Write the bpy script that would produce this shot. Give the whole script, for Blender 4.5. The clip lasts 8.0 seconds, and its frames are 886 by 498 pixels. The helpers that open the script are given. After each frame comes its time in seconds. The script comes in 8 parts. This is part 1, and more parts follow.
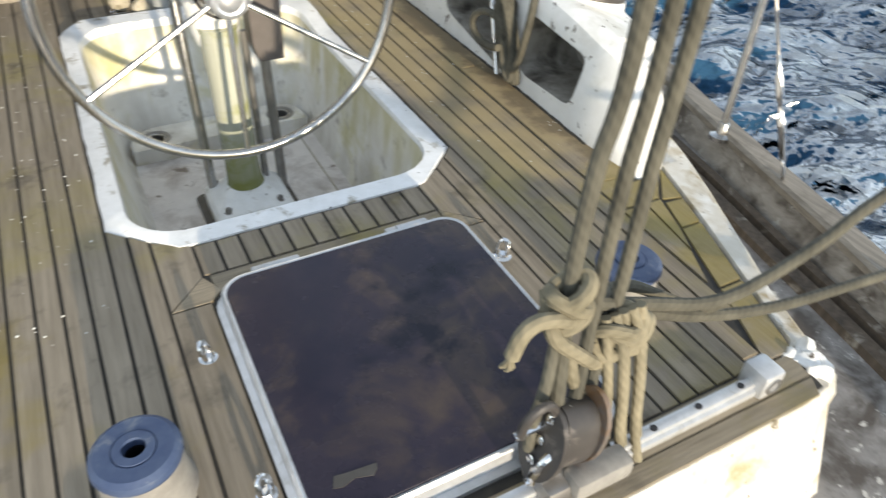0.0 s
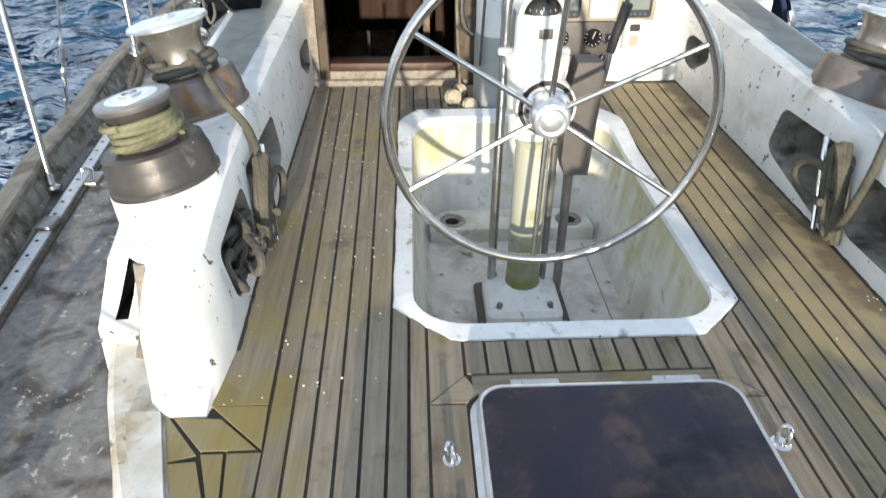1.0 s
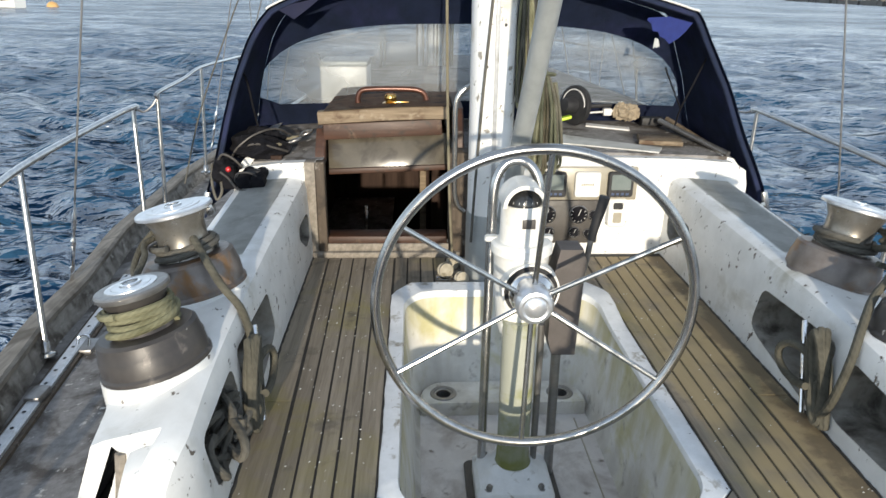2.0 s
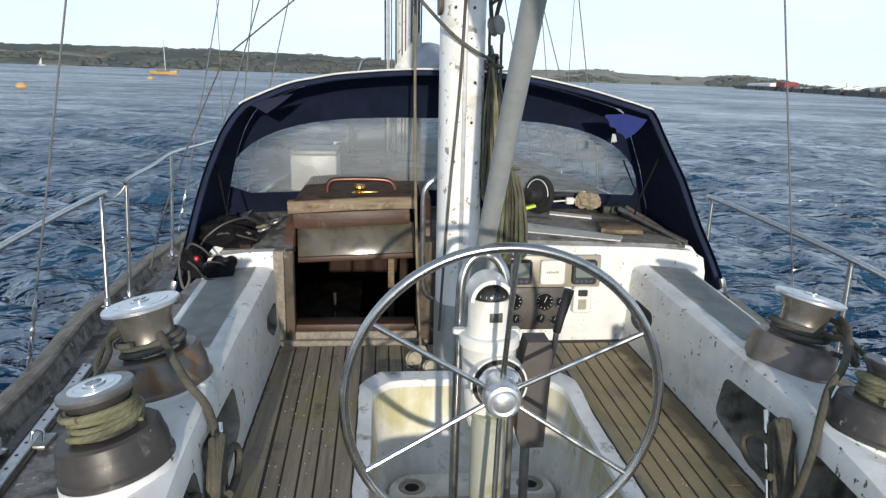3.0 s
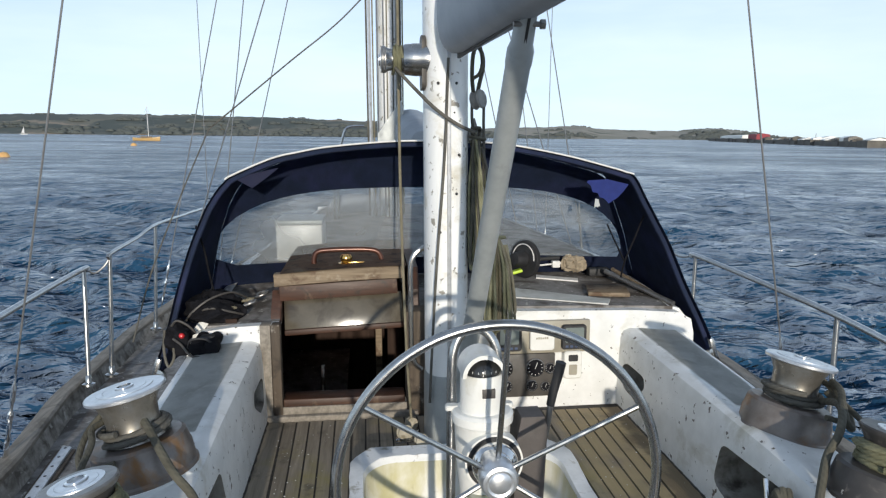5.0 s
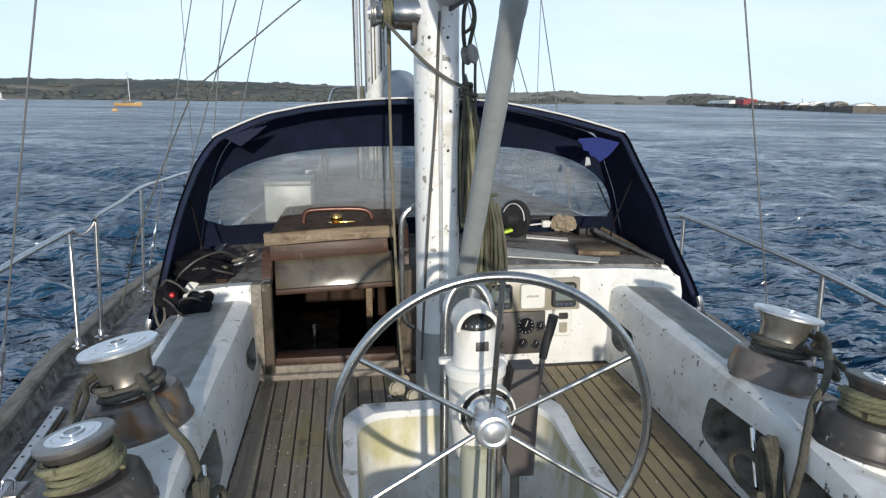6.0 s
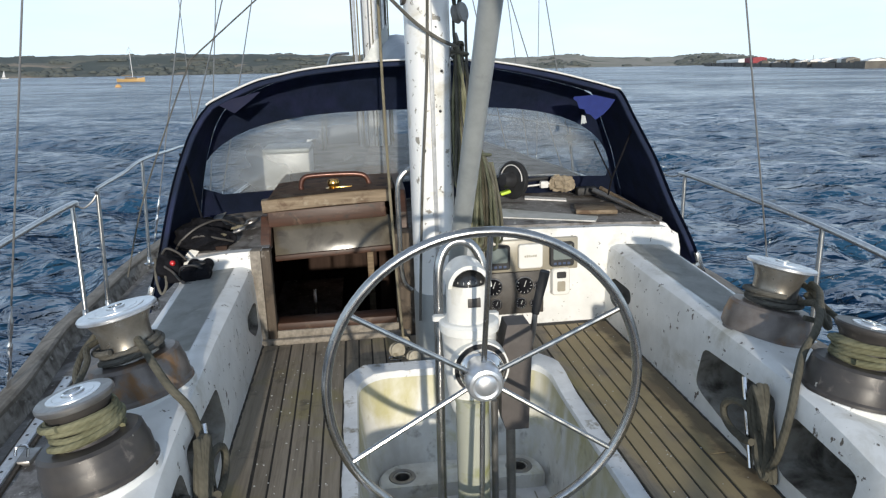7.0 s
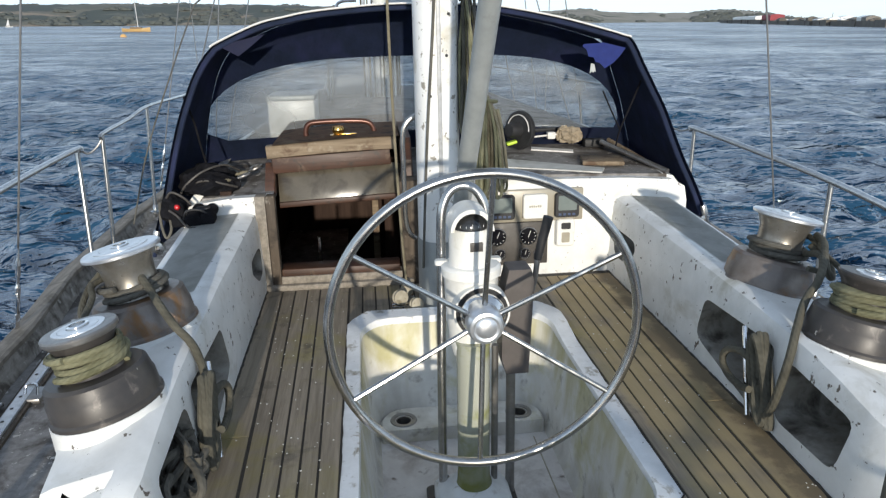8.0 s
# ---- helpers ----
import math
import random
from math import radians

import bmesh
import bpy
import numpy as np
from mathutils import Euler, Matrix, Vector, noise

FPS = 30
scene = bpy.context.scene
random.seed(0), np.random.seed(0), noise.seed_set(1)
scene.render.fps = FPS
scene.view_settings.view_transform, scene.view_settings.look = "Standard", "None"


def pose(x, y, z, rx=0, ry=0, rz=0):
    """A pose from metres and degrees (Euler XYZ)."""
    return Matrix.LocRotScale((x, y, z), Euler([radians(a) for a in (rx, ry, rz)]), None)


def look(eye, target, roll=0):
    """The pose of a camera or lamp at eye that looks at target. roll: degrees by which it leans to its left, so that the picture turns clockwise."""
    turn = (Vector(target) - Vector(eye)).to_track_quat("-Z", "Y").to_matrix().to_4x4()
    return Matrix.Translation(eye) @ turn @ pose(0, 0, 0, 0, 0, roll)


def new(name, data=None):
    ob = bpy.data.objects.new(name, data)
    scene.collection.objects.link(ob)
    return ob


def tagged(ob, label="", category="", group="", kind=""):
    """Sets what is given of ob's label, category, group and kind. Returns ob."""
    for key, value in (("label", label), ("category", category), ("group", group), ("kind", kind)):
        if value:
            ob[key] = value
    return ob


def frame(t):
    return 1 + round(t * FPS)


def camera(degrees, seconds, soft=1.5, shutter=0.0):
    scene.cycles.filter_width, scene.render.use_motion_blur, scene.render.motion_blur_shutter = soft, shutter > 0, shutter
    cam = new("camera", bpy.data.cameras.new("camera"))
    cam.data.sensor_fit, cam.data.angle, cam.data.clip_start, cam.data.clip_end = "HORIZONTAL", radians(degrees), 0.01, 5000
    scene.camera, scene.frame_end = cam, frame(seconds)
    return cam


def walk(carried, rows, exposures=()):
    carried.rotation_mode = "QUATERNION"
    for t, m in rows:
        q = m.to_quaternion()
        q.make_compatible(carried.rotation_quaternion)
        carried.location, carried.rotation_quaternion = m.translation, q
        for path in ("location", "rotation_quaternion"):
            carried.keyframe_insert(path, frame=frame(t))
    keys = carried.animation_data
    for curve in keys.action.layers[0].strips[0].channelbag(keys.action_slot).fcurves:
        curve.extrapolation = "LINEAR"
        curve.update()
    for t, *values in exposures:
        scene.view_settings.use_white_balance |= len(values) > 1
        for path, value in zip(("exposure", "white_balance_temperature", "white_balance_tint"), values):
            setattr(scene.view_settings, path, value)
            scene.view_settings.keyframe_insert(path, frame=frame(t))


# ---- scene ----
cam = camera(66.2, 8.0, soft=1.25, shutter=0.25)
PATH = [
    (0, (-0.35, -1.273, 0.965), (0.402, 0.078, -0.304), 2.2),
    (0.5, (-0.404, -1.235, 0.984), (-0.004, 0.302, -0.231), 2.4),
    (1, (-0.373, -1.21, 1.036), (-0.299, 0.471, -0.044), 0.2),
    (1.5, (-0.355, -1.212, 1.088), (-0.33, 0.597, 0.235), -0.0),
    (2, (-0.341, -1.21, 1.134), (-0.261, 0.666, 0.446), 0.6),
    (2.2, (-0.349, -1.213, 1.144), (-0.214, 0.679, 0.509), 1.1),
    (3.5, (-0.34, -1.239, 1.222), (-0.161, 0.72, 0.863), 1.0),
    (4, (-0.336, -1.247, 1.242), (-0.152, 0.727, 0.978), 0.7),
    (5.3, (-0.37, -1.208, 1.24), (-0.133, 0.751, 0.915), -0.4),
    (5.5, (-0.377, -1.212, 1.228), (-0.129, 0.743, 0.888), -0.4),
    (6, (-0.374, -1.214, 1.206), (-0.117, 0.728, 0.804), -0.2),
    (6.5, (-0.353, -1.225, 1.19), (-0.105, 0.707, 0.737), -1.1),
    (7, (-0.326, -1.241, 1.178), (-0.098, 0.685, 0.687), -1.8),
    (7.5, (-0.31, -1.245, 1.163), (-0.102, 0.669, 0.623), -1.3),
    (8, (-0.317, -1.249, 1.139), (-0.115, 0.645, 0.528), -1.1),
]
EXPOSURES = [(0.0, 0.98, 7100, 10), (0.5, 1.05, 6900, 10), (1.5, 0.88, 6650, 10), (2.2, 0.38, 6500, 10), (3.5, 0.09, 6250, 10), (6.0, -0.02, 6200, 10), (8.0, 0.21, 6250, 10)]
walk(cam, [(t, look(eye, target, roll)) for t, eye, target, roll in PATH], EXPOSURES)

# ---- world and sun ----
SUN_ELEV, SUN_AZ = 9.0, 0.0   # degrees; the sun stands astern, az to starboard of straight aft
world = bpy.data.worlds.new("world")
scene.world = world
world.use_nodes = True
wn, wl = world.node_tree.nodes, world.node_tree.links
wn.clear()
sky = wn.new("ShaderNodeTexSky")
sky.sky_type, sky.sun_disc = "NISHITA", False
sky.sun_elevation, sky.sun_rotation = radians(SUN_ELEV), radians(180 - SUN_AZ)
sky.air_density, sky.dust_density, sky.ozone_density = 0.7, 0.3, 3.0
bg = wn.new("ShaderNodeBackground")
bg.inputs["Strength"].default_value = 0.15
wout = wn.new("ShaderNodeOutputWorld")
# a thin bright veil of cloud over the whole sky, with soft streaks
wco, wmap, wnoise, wmr, wmix = (wn.new("ShaderNode" + k) for k in ("TexCoord", "Mapping", "TexNoise", "MapRange", "Mix"))
wmap.inputs["Scale"].default_value = (1.0, 1.0, 5.0)
wnoise.inputs["Scale"].default_value, wnoise.inputs["Detail"].default_value, wnoise.inputs["Roughness"].default_value = 1.6, 6, 0.55
wmr.inputs["From Min"].default_value, wmr.inputs["From Max"].default_value = 0.35, 0.7
wmr.inputs["To Min"].default_value, wmr.inputs["To Max"].default_value = 0.55, 0.85
wmix.data_type = "RGBA"
wmix.inputs[7].default_value = (6.35, 7.2, 7.7, 1)
wl.new(wco.outputs["Generated"], wmap.inputs["Vector"])
wl.new(wmap.outputs["Vector"], wnoise.inputs["Vector"])
wl.new(wnoise.outputs["Fac"], wmr.inputs["Value"])
# the veil thins towards the zenith
wsep, whi, wmul = wn.new("ShaderNodeSeparateXYZ"), wn.new("ShaderNodeMapRange"), wn.new("ShaderNodeMath")
whi.inputs["From Min"].default_value, whi.inputs["From Max"].default_value = 0.06, 0.6
whi.inputs["To Min"].default_value, whi.inputs["To Max"].default_value = 1.1, 0.42
wmul.operation = "MULTIPLY"
wl.new(wco.outputs["Generated"], wsep.inputs[0])
wl.new(wsep.outputs["Z"], whi.inputs["Value"])
wl.new(wmr.outputs["Result"], wmul.inputs[0])
wl.new(whi.outputs["Result"], wmul.inputs[1])
wl.new(wmul.outputs[0], wmix.inputs["Factor"])
wl.new(sky.outputs[0], wmix.inputs[6])
wl.new(wmix.outputs[2], bg.inputs[0])
wl.new(bg.outputs[0], wout.inputs[0])
sun = new("sun", bpy.data.lights.new("sun", "SUN"))
sun.data.energy, sun.data.angle, sun.data.color = 3.2, radians(1.0), (1.0, 0.90, 0.74)
sun.matrix_world = look((math.sin(radians(SUN_AZ)) * 10, -math.cos(radians(SUN_AZ)) * 10, 10 * math.tan(radians(SUN_ELEV))), (0, 0, 0))

# the sea lies a little askew to the boat, which heels and trims
SEA = Matrix.Translation((0, 0, -1.45)) @ Matrix.Rotation(0.0125, 4, "X") @ Matrix.Rotation(0.0115, 4, "Y")


# ---- materials ----
def material(name, colours, rough=0.5, metal=0.0, scale=20.0, stops=(0.35, 0.65), fine=None, bump=0.1, bump_scale=None,
             stain=None, stain_scale=3.0, stain_stops=(0.55, 0.7), rough_var=0.1, vary=0.0, stretch=(1, 1, 1), coat=0.0, stain2=None, stain2_scale=9.0,
             stain2_stops=(0.6, 0.66), spec=0.5, bump_dist=0.004):
    """A surface with two tones mixed by fine noise, up to two layers of stains, a bump and uneven gloss."""
    m = bpy.data.materials.new(name)
    m.use_nodes = True
    n, l = m.node_tree.nodes, m.node_tree.links
    b = n["Principled BSDF"]
    geo = n.new("ShaderNodeNewGeometry")
    mp = n.new("ShaderNodeMapping")
    mp.inputs["Scale"].default_value = stretch
    l.new(geo.outputs["Position"], mp.inputs["Vector"])

    def tex(sc, detail=5.0, mapped=True, distort=0.0):
        t = n.new("ShaderNodeTexNoise")
        t.inputs["Scale"].default_value, t.inputs["Detail"].default_value, t.inputs["Distortion"].default_value = sc, detail, distort
        t.inputs["Roughness"].default_value = 0.62
        l.new((mp if mapped else geo).outputs["Vector" if mapped else "Position"], t.inputs["Vector"])
        return t.outputs["Fac"]

    def steps(fac, lo, hi):
        r = n.new("ShaderNodeMapRange")
        r.inputs["From Min"].default_value, r.inputs["From Max"].default_value = lo, hi
        l.new(fac, r.inputs["Value"])
        return r.outputs["Result"]

    def mix(fac, a, c):
        x = n.new("ShaderNodeMix")
        x.data_type = "RGBA"
        l.new(fac, x.inputs["Factor"])
        for sock, v in ((x.inputs[6], a), (x.inputs[7], c)):
            if isinstance(v, tuple):
                sock.default_value = (*v, 1)
            else:
                l.new(v, sock)
        return x.outputs[2]

    col = mix(steps(tex(scale), *stops), colours[0], colours[1])
    if stain:
        col = mix(steps(tex(stain_scale, 6.0, False, 0.4), *stain_stops), col, stain)
    if stain2:
        col = mix(steps(tex(stain2_scale, 7.0, False, 0.2), *stain2_stops), col, stain2)
    if vary:
        info = n.new("ShaderNodeObjectInfo")
        hsv = n.new("ShaderNodeHueSaturation")
        r = n.new("ShaderNodeMapRange")
        r.inputs["To Min"].default_value, r.inputs["To Max"].default_value = 1 - vary, 1 + vary
        l.new(info.outputs["Random"], r.inputs["Value"])
        l.new(r.outputs["Result"], hsv.inputs["Value"])
        l.new(col, hsv.inputs["Color"])
        col = hsv.outputs["Color"]
    l.new(col, b.inputs["Base Color"])
    b.inputs["Metallic"].default_value = metal
    b.inputs["Specular IOR Level"].default_value = spec
    b.inputs["Coat Weight"].default_value = coat
    rr = n.new("ShaderNodeMapRange")
    rr.inputs["To Min"].default_value, rr.inputs["To Max"].default_value = max(rough - rough_var, 0.02), min(rough + rough_var, 1)
    l.new(tex(bump_scale or scale * 2, 4.0), rr.inputs["Value"])
    l.new(rr.outputs["Result"], b.inputs["Roughness"])
    if bump:
        bp = n.new("ShaderNodeBump")
        bp.inputs["Strength"].default_value, bp.inputs["Distance"].default_value = bump, bump_dist
        l.new(tex(bump_scale or scale * 2, 6.0), bp.inputs["Height"])
        l.new(bp.outputs["Normal"], b.inputs["Normal"])
    return m


def rope_material(name, a, c, turns=1.0, pitch=48.0):
    """Laid or braided rope, from the tube's own u (round) and v (metres along)."""
    m = bpy.data.materials.new(name)
    m.use_nodes = True
    n, l = m.node_tree.nodes, m.node_tree.links
    b = n["Principled BSDF"]
    uv = n.new("ShaderNodeUVMap")
    sep = n.new("ShaderNodeSeparateXYZ")
    l.new(uv.outputs["UV"], sep.inputs[0])

    def calc(op, x, y):
        q = n.new("ShaderNodeMath")
        q.operation = op
        for i, v in enumerate((x, y)):
            if isinstance(v, (int, float)):
                q.inputs[i].default_value = v
            elif v is not None:
                l.new(v, q.inputs[i])
        return q.outputs[0]

    us = calc("MULTIPLY", sep.outputs["X"], 3 * 2 * math.pi * turns)
    vs = calc("MULTIPLY", sep.outputs["Y"], pitch * 2 * math.pi)
    w1 = calc("SINE", calc("ADD", us, vs), None)
    w2 = calc("SINE", calc("SUBTRACT", us, vs), None)
    h = calc("ADD", calc("MULTIPLY", w1, 0.8), calc("MULTIPLY", w2, 0.2))
    geo = n.new("ShaderNodeNewGeometry")
    t = n.new("ShaderNodeTexNoise")
    t.inputs["Scale"].default_value, t.inputs["Detail"].default_value = 14.0, 6.0
    l.new(geo.outputs["Position"], t.inputs["Vector"])
    f = calc("ADD", calc("MULTIPLY", h, 0.10), calc("ADD", calc("MULTIPLY", calc("SUBTRACT", t.outputs["Fac"], 0.5), 2.2), 0.5))
    x = n.new("ShaderNodeMix")
    x.data_type = "RGBA"
    l.new(f, x.inputs["Factor"])
    x.inputs[6].default_value, x.inputs[7].default_value = (*a, 1), (*c, 1)
    l.new(x.outputs[2], b.inputs["Base Color"])
    b.inputs["Roughness"].default_value = 0.9
    bp = n.new("ShaderNodeBump")
    bp.inputs["Strength"].default_value, bp.inputs["Distance"].default_value = 0.3, 0.0016
    l.new(h, bp.inputs["Height"])
    l.new(bp.outputs["Normal"], b.inputs["Normal"])
    return m


WHITE = material("white_paint", ((0.83, 0.83, 0.815), (0.72, 0.72, 0.70)), 0.42, scale=9, stain=(0.50, 0.48, 0.41), stain_scale=5.0, stain_stops=(0.54, 0.74),
                 stain2=(0.13, 0.11, 0.09), stain2_scale=30, stain2_stops=(0.64, 0.655), bump=0.2, bump_scale=26)
WHITE_DIRTY = material("dirty_flange_paint", ((0.78, 0.77, 0.74), (0.66, 0.64, 0.59)), 0.5, scale=14, stain=(0.42, 0.34, 0.22), stain_scale=10, stain_stops=(0.52, 0.68),
                       stain2=(0.14, 0.12, 0.09), stain2_scale=26, stain2_stops=(0.64, 0.66), bump=0.3, bump_scale=40)
POST_WOOD = material("dull_brown_post_wood", ((0.115, 0.088, 0.064), (0.065, 0.050, 0.037)), 0.8, scale=50, stretch=(1, 1, 0.07), stain=(0.26, 0.235, 0.20), stain_scale=16, stain_stops=(0.60, 0.68), stain2=(0.045, 0.035, 0.027), stain2_scale=12, stain2_stops=(0.54, 0.66), bump=0.4)
WHITE_CLEAN = material("clean_white_plastic", ((0.82, 0.81, 0.77), (0.74, 0.73, 0.69)), 0.35, scale=14, bump=0.03, stain=(0.6, 0.57, 0.48), stain_scale=7, stain_stops=(0.62, 0.8))
RIM_WHITE = material("worn_rim_paint", ((0.86, 0.87, 0.88), (0.77, 0.78, 0.78)), 0.4, scale=25, stain=(0.36, 0.33, 0.27), stain_scale=16, stain_stops=(0.58, 0.68), stain2=(0.09, 0.08, 0.065), stain2_scale=34, stain2_stops=(0.68, 0.71), bump=0.2)
WELL = material("stained_well_moulding", ((0.80, 0.79, 0.75), (0.71, 0.69, 0.64)), 0.5, scale=12, stain=(0.56, 0.53, 0.30), stain_scale=4.0, stain_stops=(0.52, 0.68),
                stain2=(0.28, 0.25, 0.21), stain2_scale=11, stain2_stops=(0.58, 0.72), bump=0.15)
WELL_FLOOR = material("grey_well_floor", ((0.74, 0.71, 0.69), (0.62, 0.59, 0.57)), 0.55, scale=9, stain=(0.36, 0.315, 0.29), stain_scale=6, stain_stops=(0.48, 0.68), stain2=(0.20, 0.165, 0.14), stain2_scale=13, stain2_stops=(0.62, 0.70), bump=0.15, bump_scale=120)
# white pocket interiors, with shade painted in as a darker colour, plus dirt
POCKET_SHADE = material("shaded_dirty_pocket", ((0.36, 0.345, 0.31), (0.23, 0.21, 0.18)), 0.7, scale=16, stain=(0.07, 0.06, 0.05), stain_scale=8, stain_stops=(0.5, 0.65), bump=0.2)
COLUMN = material("algae_stained_column", ((0.46, 0.465, 0.40), (0.38, 0.39, 0.32)), 0.2, scale=6, stretch=(1, 1, 0.3), stain=(0.26, 0.27, 0.09), stain_scale=5, stain_stops=(0.46, 0.62), bump=0.04, coat=0.3)
DECK = material("weathered_grey_deck", ((0.28, 0.265, 0.255), (0.19, 0.18, 0.17)), 0.75, scale=30, stain=(0.085, 0.072, 0.062), stain_scale=6, stain_stops=(0.47, 0.60),
                stain2=(0.52, 0.50, 0.46), stain2_scale=26, stain2_stops=(0.62, 0.66), bump=0.5, bump_scale=110)
BULWARK = material("dirty_bulwark_paint", ((0.36, 0.335, 0.30), (0.22, 0.20, 0.175)), 0.8, scale=18, stretch=(1, 0.3, 1), stain=(0.09, 0.075, 0.06), stain_scale=9, stain_stops=(0.45, 0.62), stain2=(0.42, 0.40, 0.36), stain2_scale=20, stain2_stops=(0.6, 0.68), bump=0.4)
PANEL = material("grey_nonskid_panel", ((0.64, 0.64, 0.61), (0.54, 0.54, 0.51)), 0.7, scale=11, stain=(0.40, 0.40, 0.36), stain_scale=7, stain_stops=(0.5, 0.72), stain2=(0.66, 0.65, 0.62), stain2_scale=14, stain2_stops=(0.58, 0.7), bump=0.3, bump_scale=200)
TEAK = material("weathered_teak", ((0.30, 0.252, 0.192), (0.205, 0.170, 0.125)), 0.75, scale=70, stretch=(1, 0.06, 1), stain=(0.27, 0.228, 0.085), stain_scale=3.0, stain_stops=(0.50, 0.74),
                stain2=(0.105, 0.088, 0.066), stain2_scale=7.5, stain2_stops=(0.57, 0.74), vary=0.13, bump=0.35, bump_scale=130)
TEAK_CROSS = material("weathered_teak_across", ((0.325, 0.272, 0.198), (0.185, 0.152, 0.107)), 0.75, scale=70, stretch=(0.06, 1, 1), stain=(0.225, 0.185, 0.06), stain_scale=2.6,
                      stain_stops=(0.52, 0.68), stain2=(0.12, 0.095, 0.065), stain2_scale=5.5, stain2_stops=(0.56, 0.74), vary=0.12, bump=0.35, bump_scale=130)


def algae(m):
    """Olive-yellow algae on the boards by the aft ends of the coamings, where water lies; then a starboard tint and
    stains.
    """
    n, l = m.node_tree.nodes, m.node_tree.links
    b = n["Principled BSDF"]
    old = b.inputs["Base Color"].links[0].from_socket
    geo, sep, tx = n.new("ShaderNodeNewGeometry"), n.new("ShaderNodeSeparateXYZ"), n.new("ShaderNodeTexNoise")
    l.new(geo.outputs["Position"], sep.inputs[0])
    tx.inputs["Scale"].default_value, tx.inputs["Detail"].default_value = 7.0, 6.0
    l.new(geo.outputs["Position"], tx.inputs["Vector"])

    def calc(op, *v):
        q = n.new("ShaderNodeMath")
        q.operation = op
        for i, x in enumerate(v):
            if isinstance(x, (int, float)):
                q.inputs[i].default_value = x
            else:
                l.new(x, q.inputs[i])
        return q.outputs[0]

    def ramp(v, lo, hi):
        r = n.new("ShaderNodeMapRange")
        r.interpolation_type = "SMOOTHSTEP"
        r.inputs["From Min"].default_value, r.inputs["From Max"].default_value = lo, hi
        l.new(v, r.inputs["Value"])
        return r.outputs["Result"]
    bloom = calc("MULTIPLY", ramp(calc("ABSOLUTE", sep.outputs["X"]), 0.50, 0.74), ramp(sep.outputs["Y"], 0.15, -0.25))
    fac = ramp(calc("ADD", bloom, calc("MULTIPLY", calc("SUBTRACT", tx.outputs["Fac"], 0.5), 2.6)), 0.35, 0.95)
    x = n.new("ShaderNodeMix")
    x.data_type = "RGBA"
    l.new(calc("MULTIPLY", fac, 0.62), x.inputs["Factor"])
    l.new(old, x.inputs[6])
    x.inputs[7].default_value = (0.25, 0.19, 0.040, 1)
    # a paler yellow-brown tint over the starboard boards
    pale_side = calc("MULTIPLY", ramp(sep.outputs["X"], 0.40, 0.52), ramp(sep.outputs["Y"], -0.5, 0.1))
    fac2 = ramp(calc("ADD", pale_side, calc("MULTIPLY", calc("SUBTRACT", tx.outputs["Fac"], 0.5), 1.6)), 0.45, 1.1)
    x2 = n.new("ShaderNodeMix")
    x2.data_type = "RGBA"
    l.new(calc("MULTIPLY", fac2, 0.75), x2.inputs["Factor"])
    l.new(x.outputs[2], x2.inputs[6])
    x2.inputs[7].default_value = (0.41, 0.315, 0.165, 1)
    # brown wet stains, ragged, that spread from the starboard coaming's drains over the outer boards
    tz = n.new("ShaderNodeTexNoise")
    tz.inputs["Scale"].default_value, tz.inputs["Detail"].default_value, tz.inputs["Roughness"].default_value = 4.5, 7.0, 0.65
    l.new(geo.outputs["Position"], tz.inputs["Vector"])
    wet = calc("MULTIPLY", ramp(sep.outputs["X"], 0.60, 0.80), ramp(sep.outputs["Y"], -0.35, 0.1))
    fac3 = ramp(calc("ADD", wet, calc("MULTIPLY", calc("SUBTRACT", tz.outputs["Fac"], 0.5), 2.8)), 0.60, 1.05)
    x3 = n.new("ShaderNodeMix")
    x3.data_type = "RGBA"
    l.new(calc("MULTIPLY", fac3, 0.72), x3.inputs["Factor"])
    l.new(x2.outputs[2], x3.inputs[6])
    x3.inputs[7].default_value = (0.115, 0.085, 0.055, 1)
    l.new(x3.outputs[2], b.inputs["Base Color"])


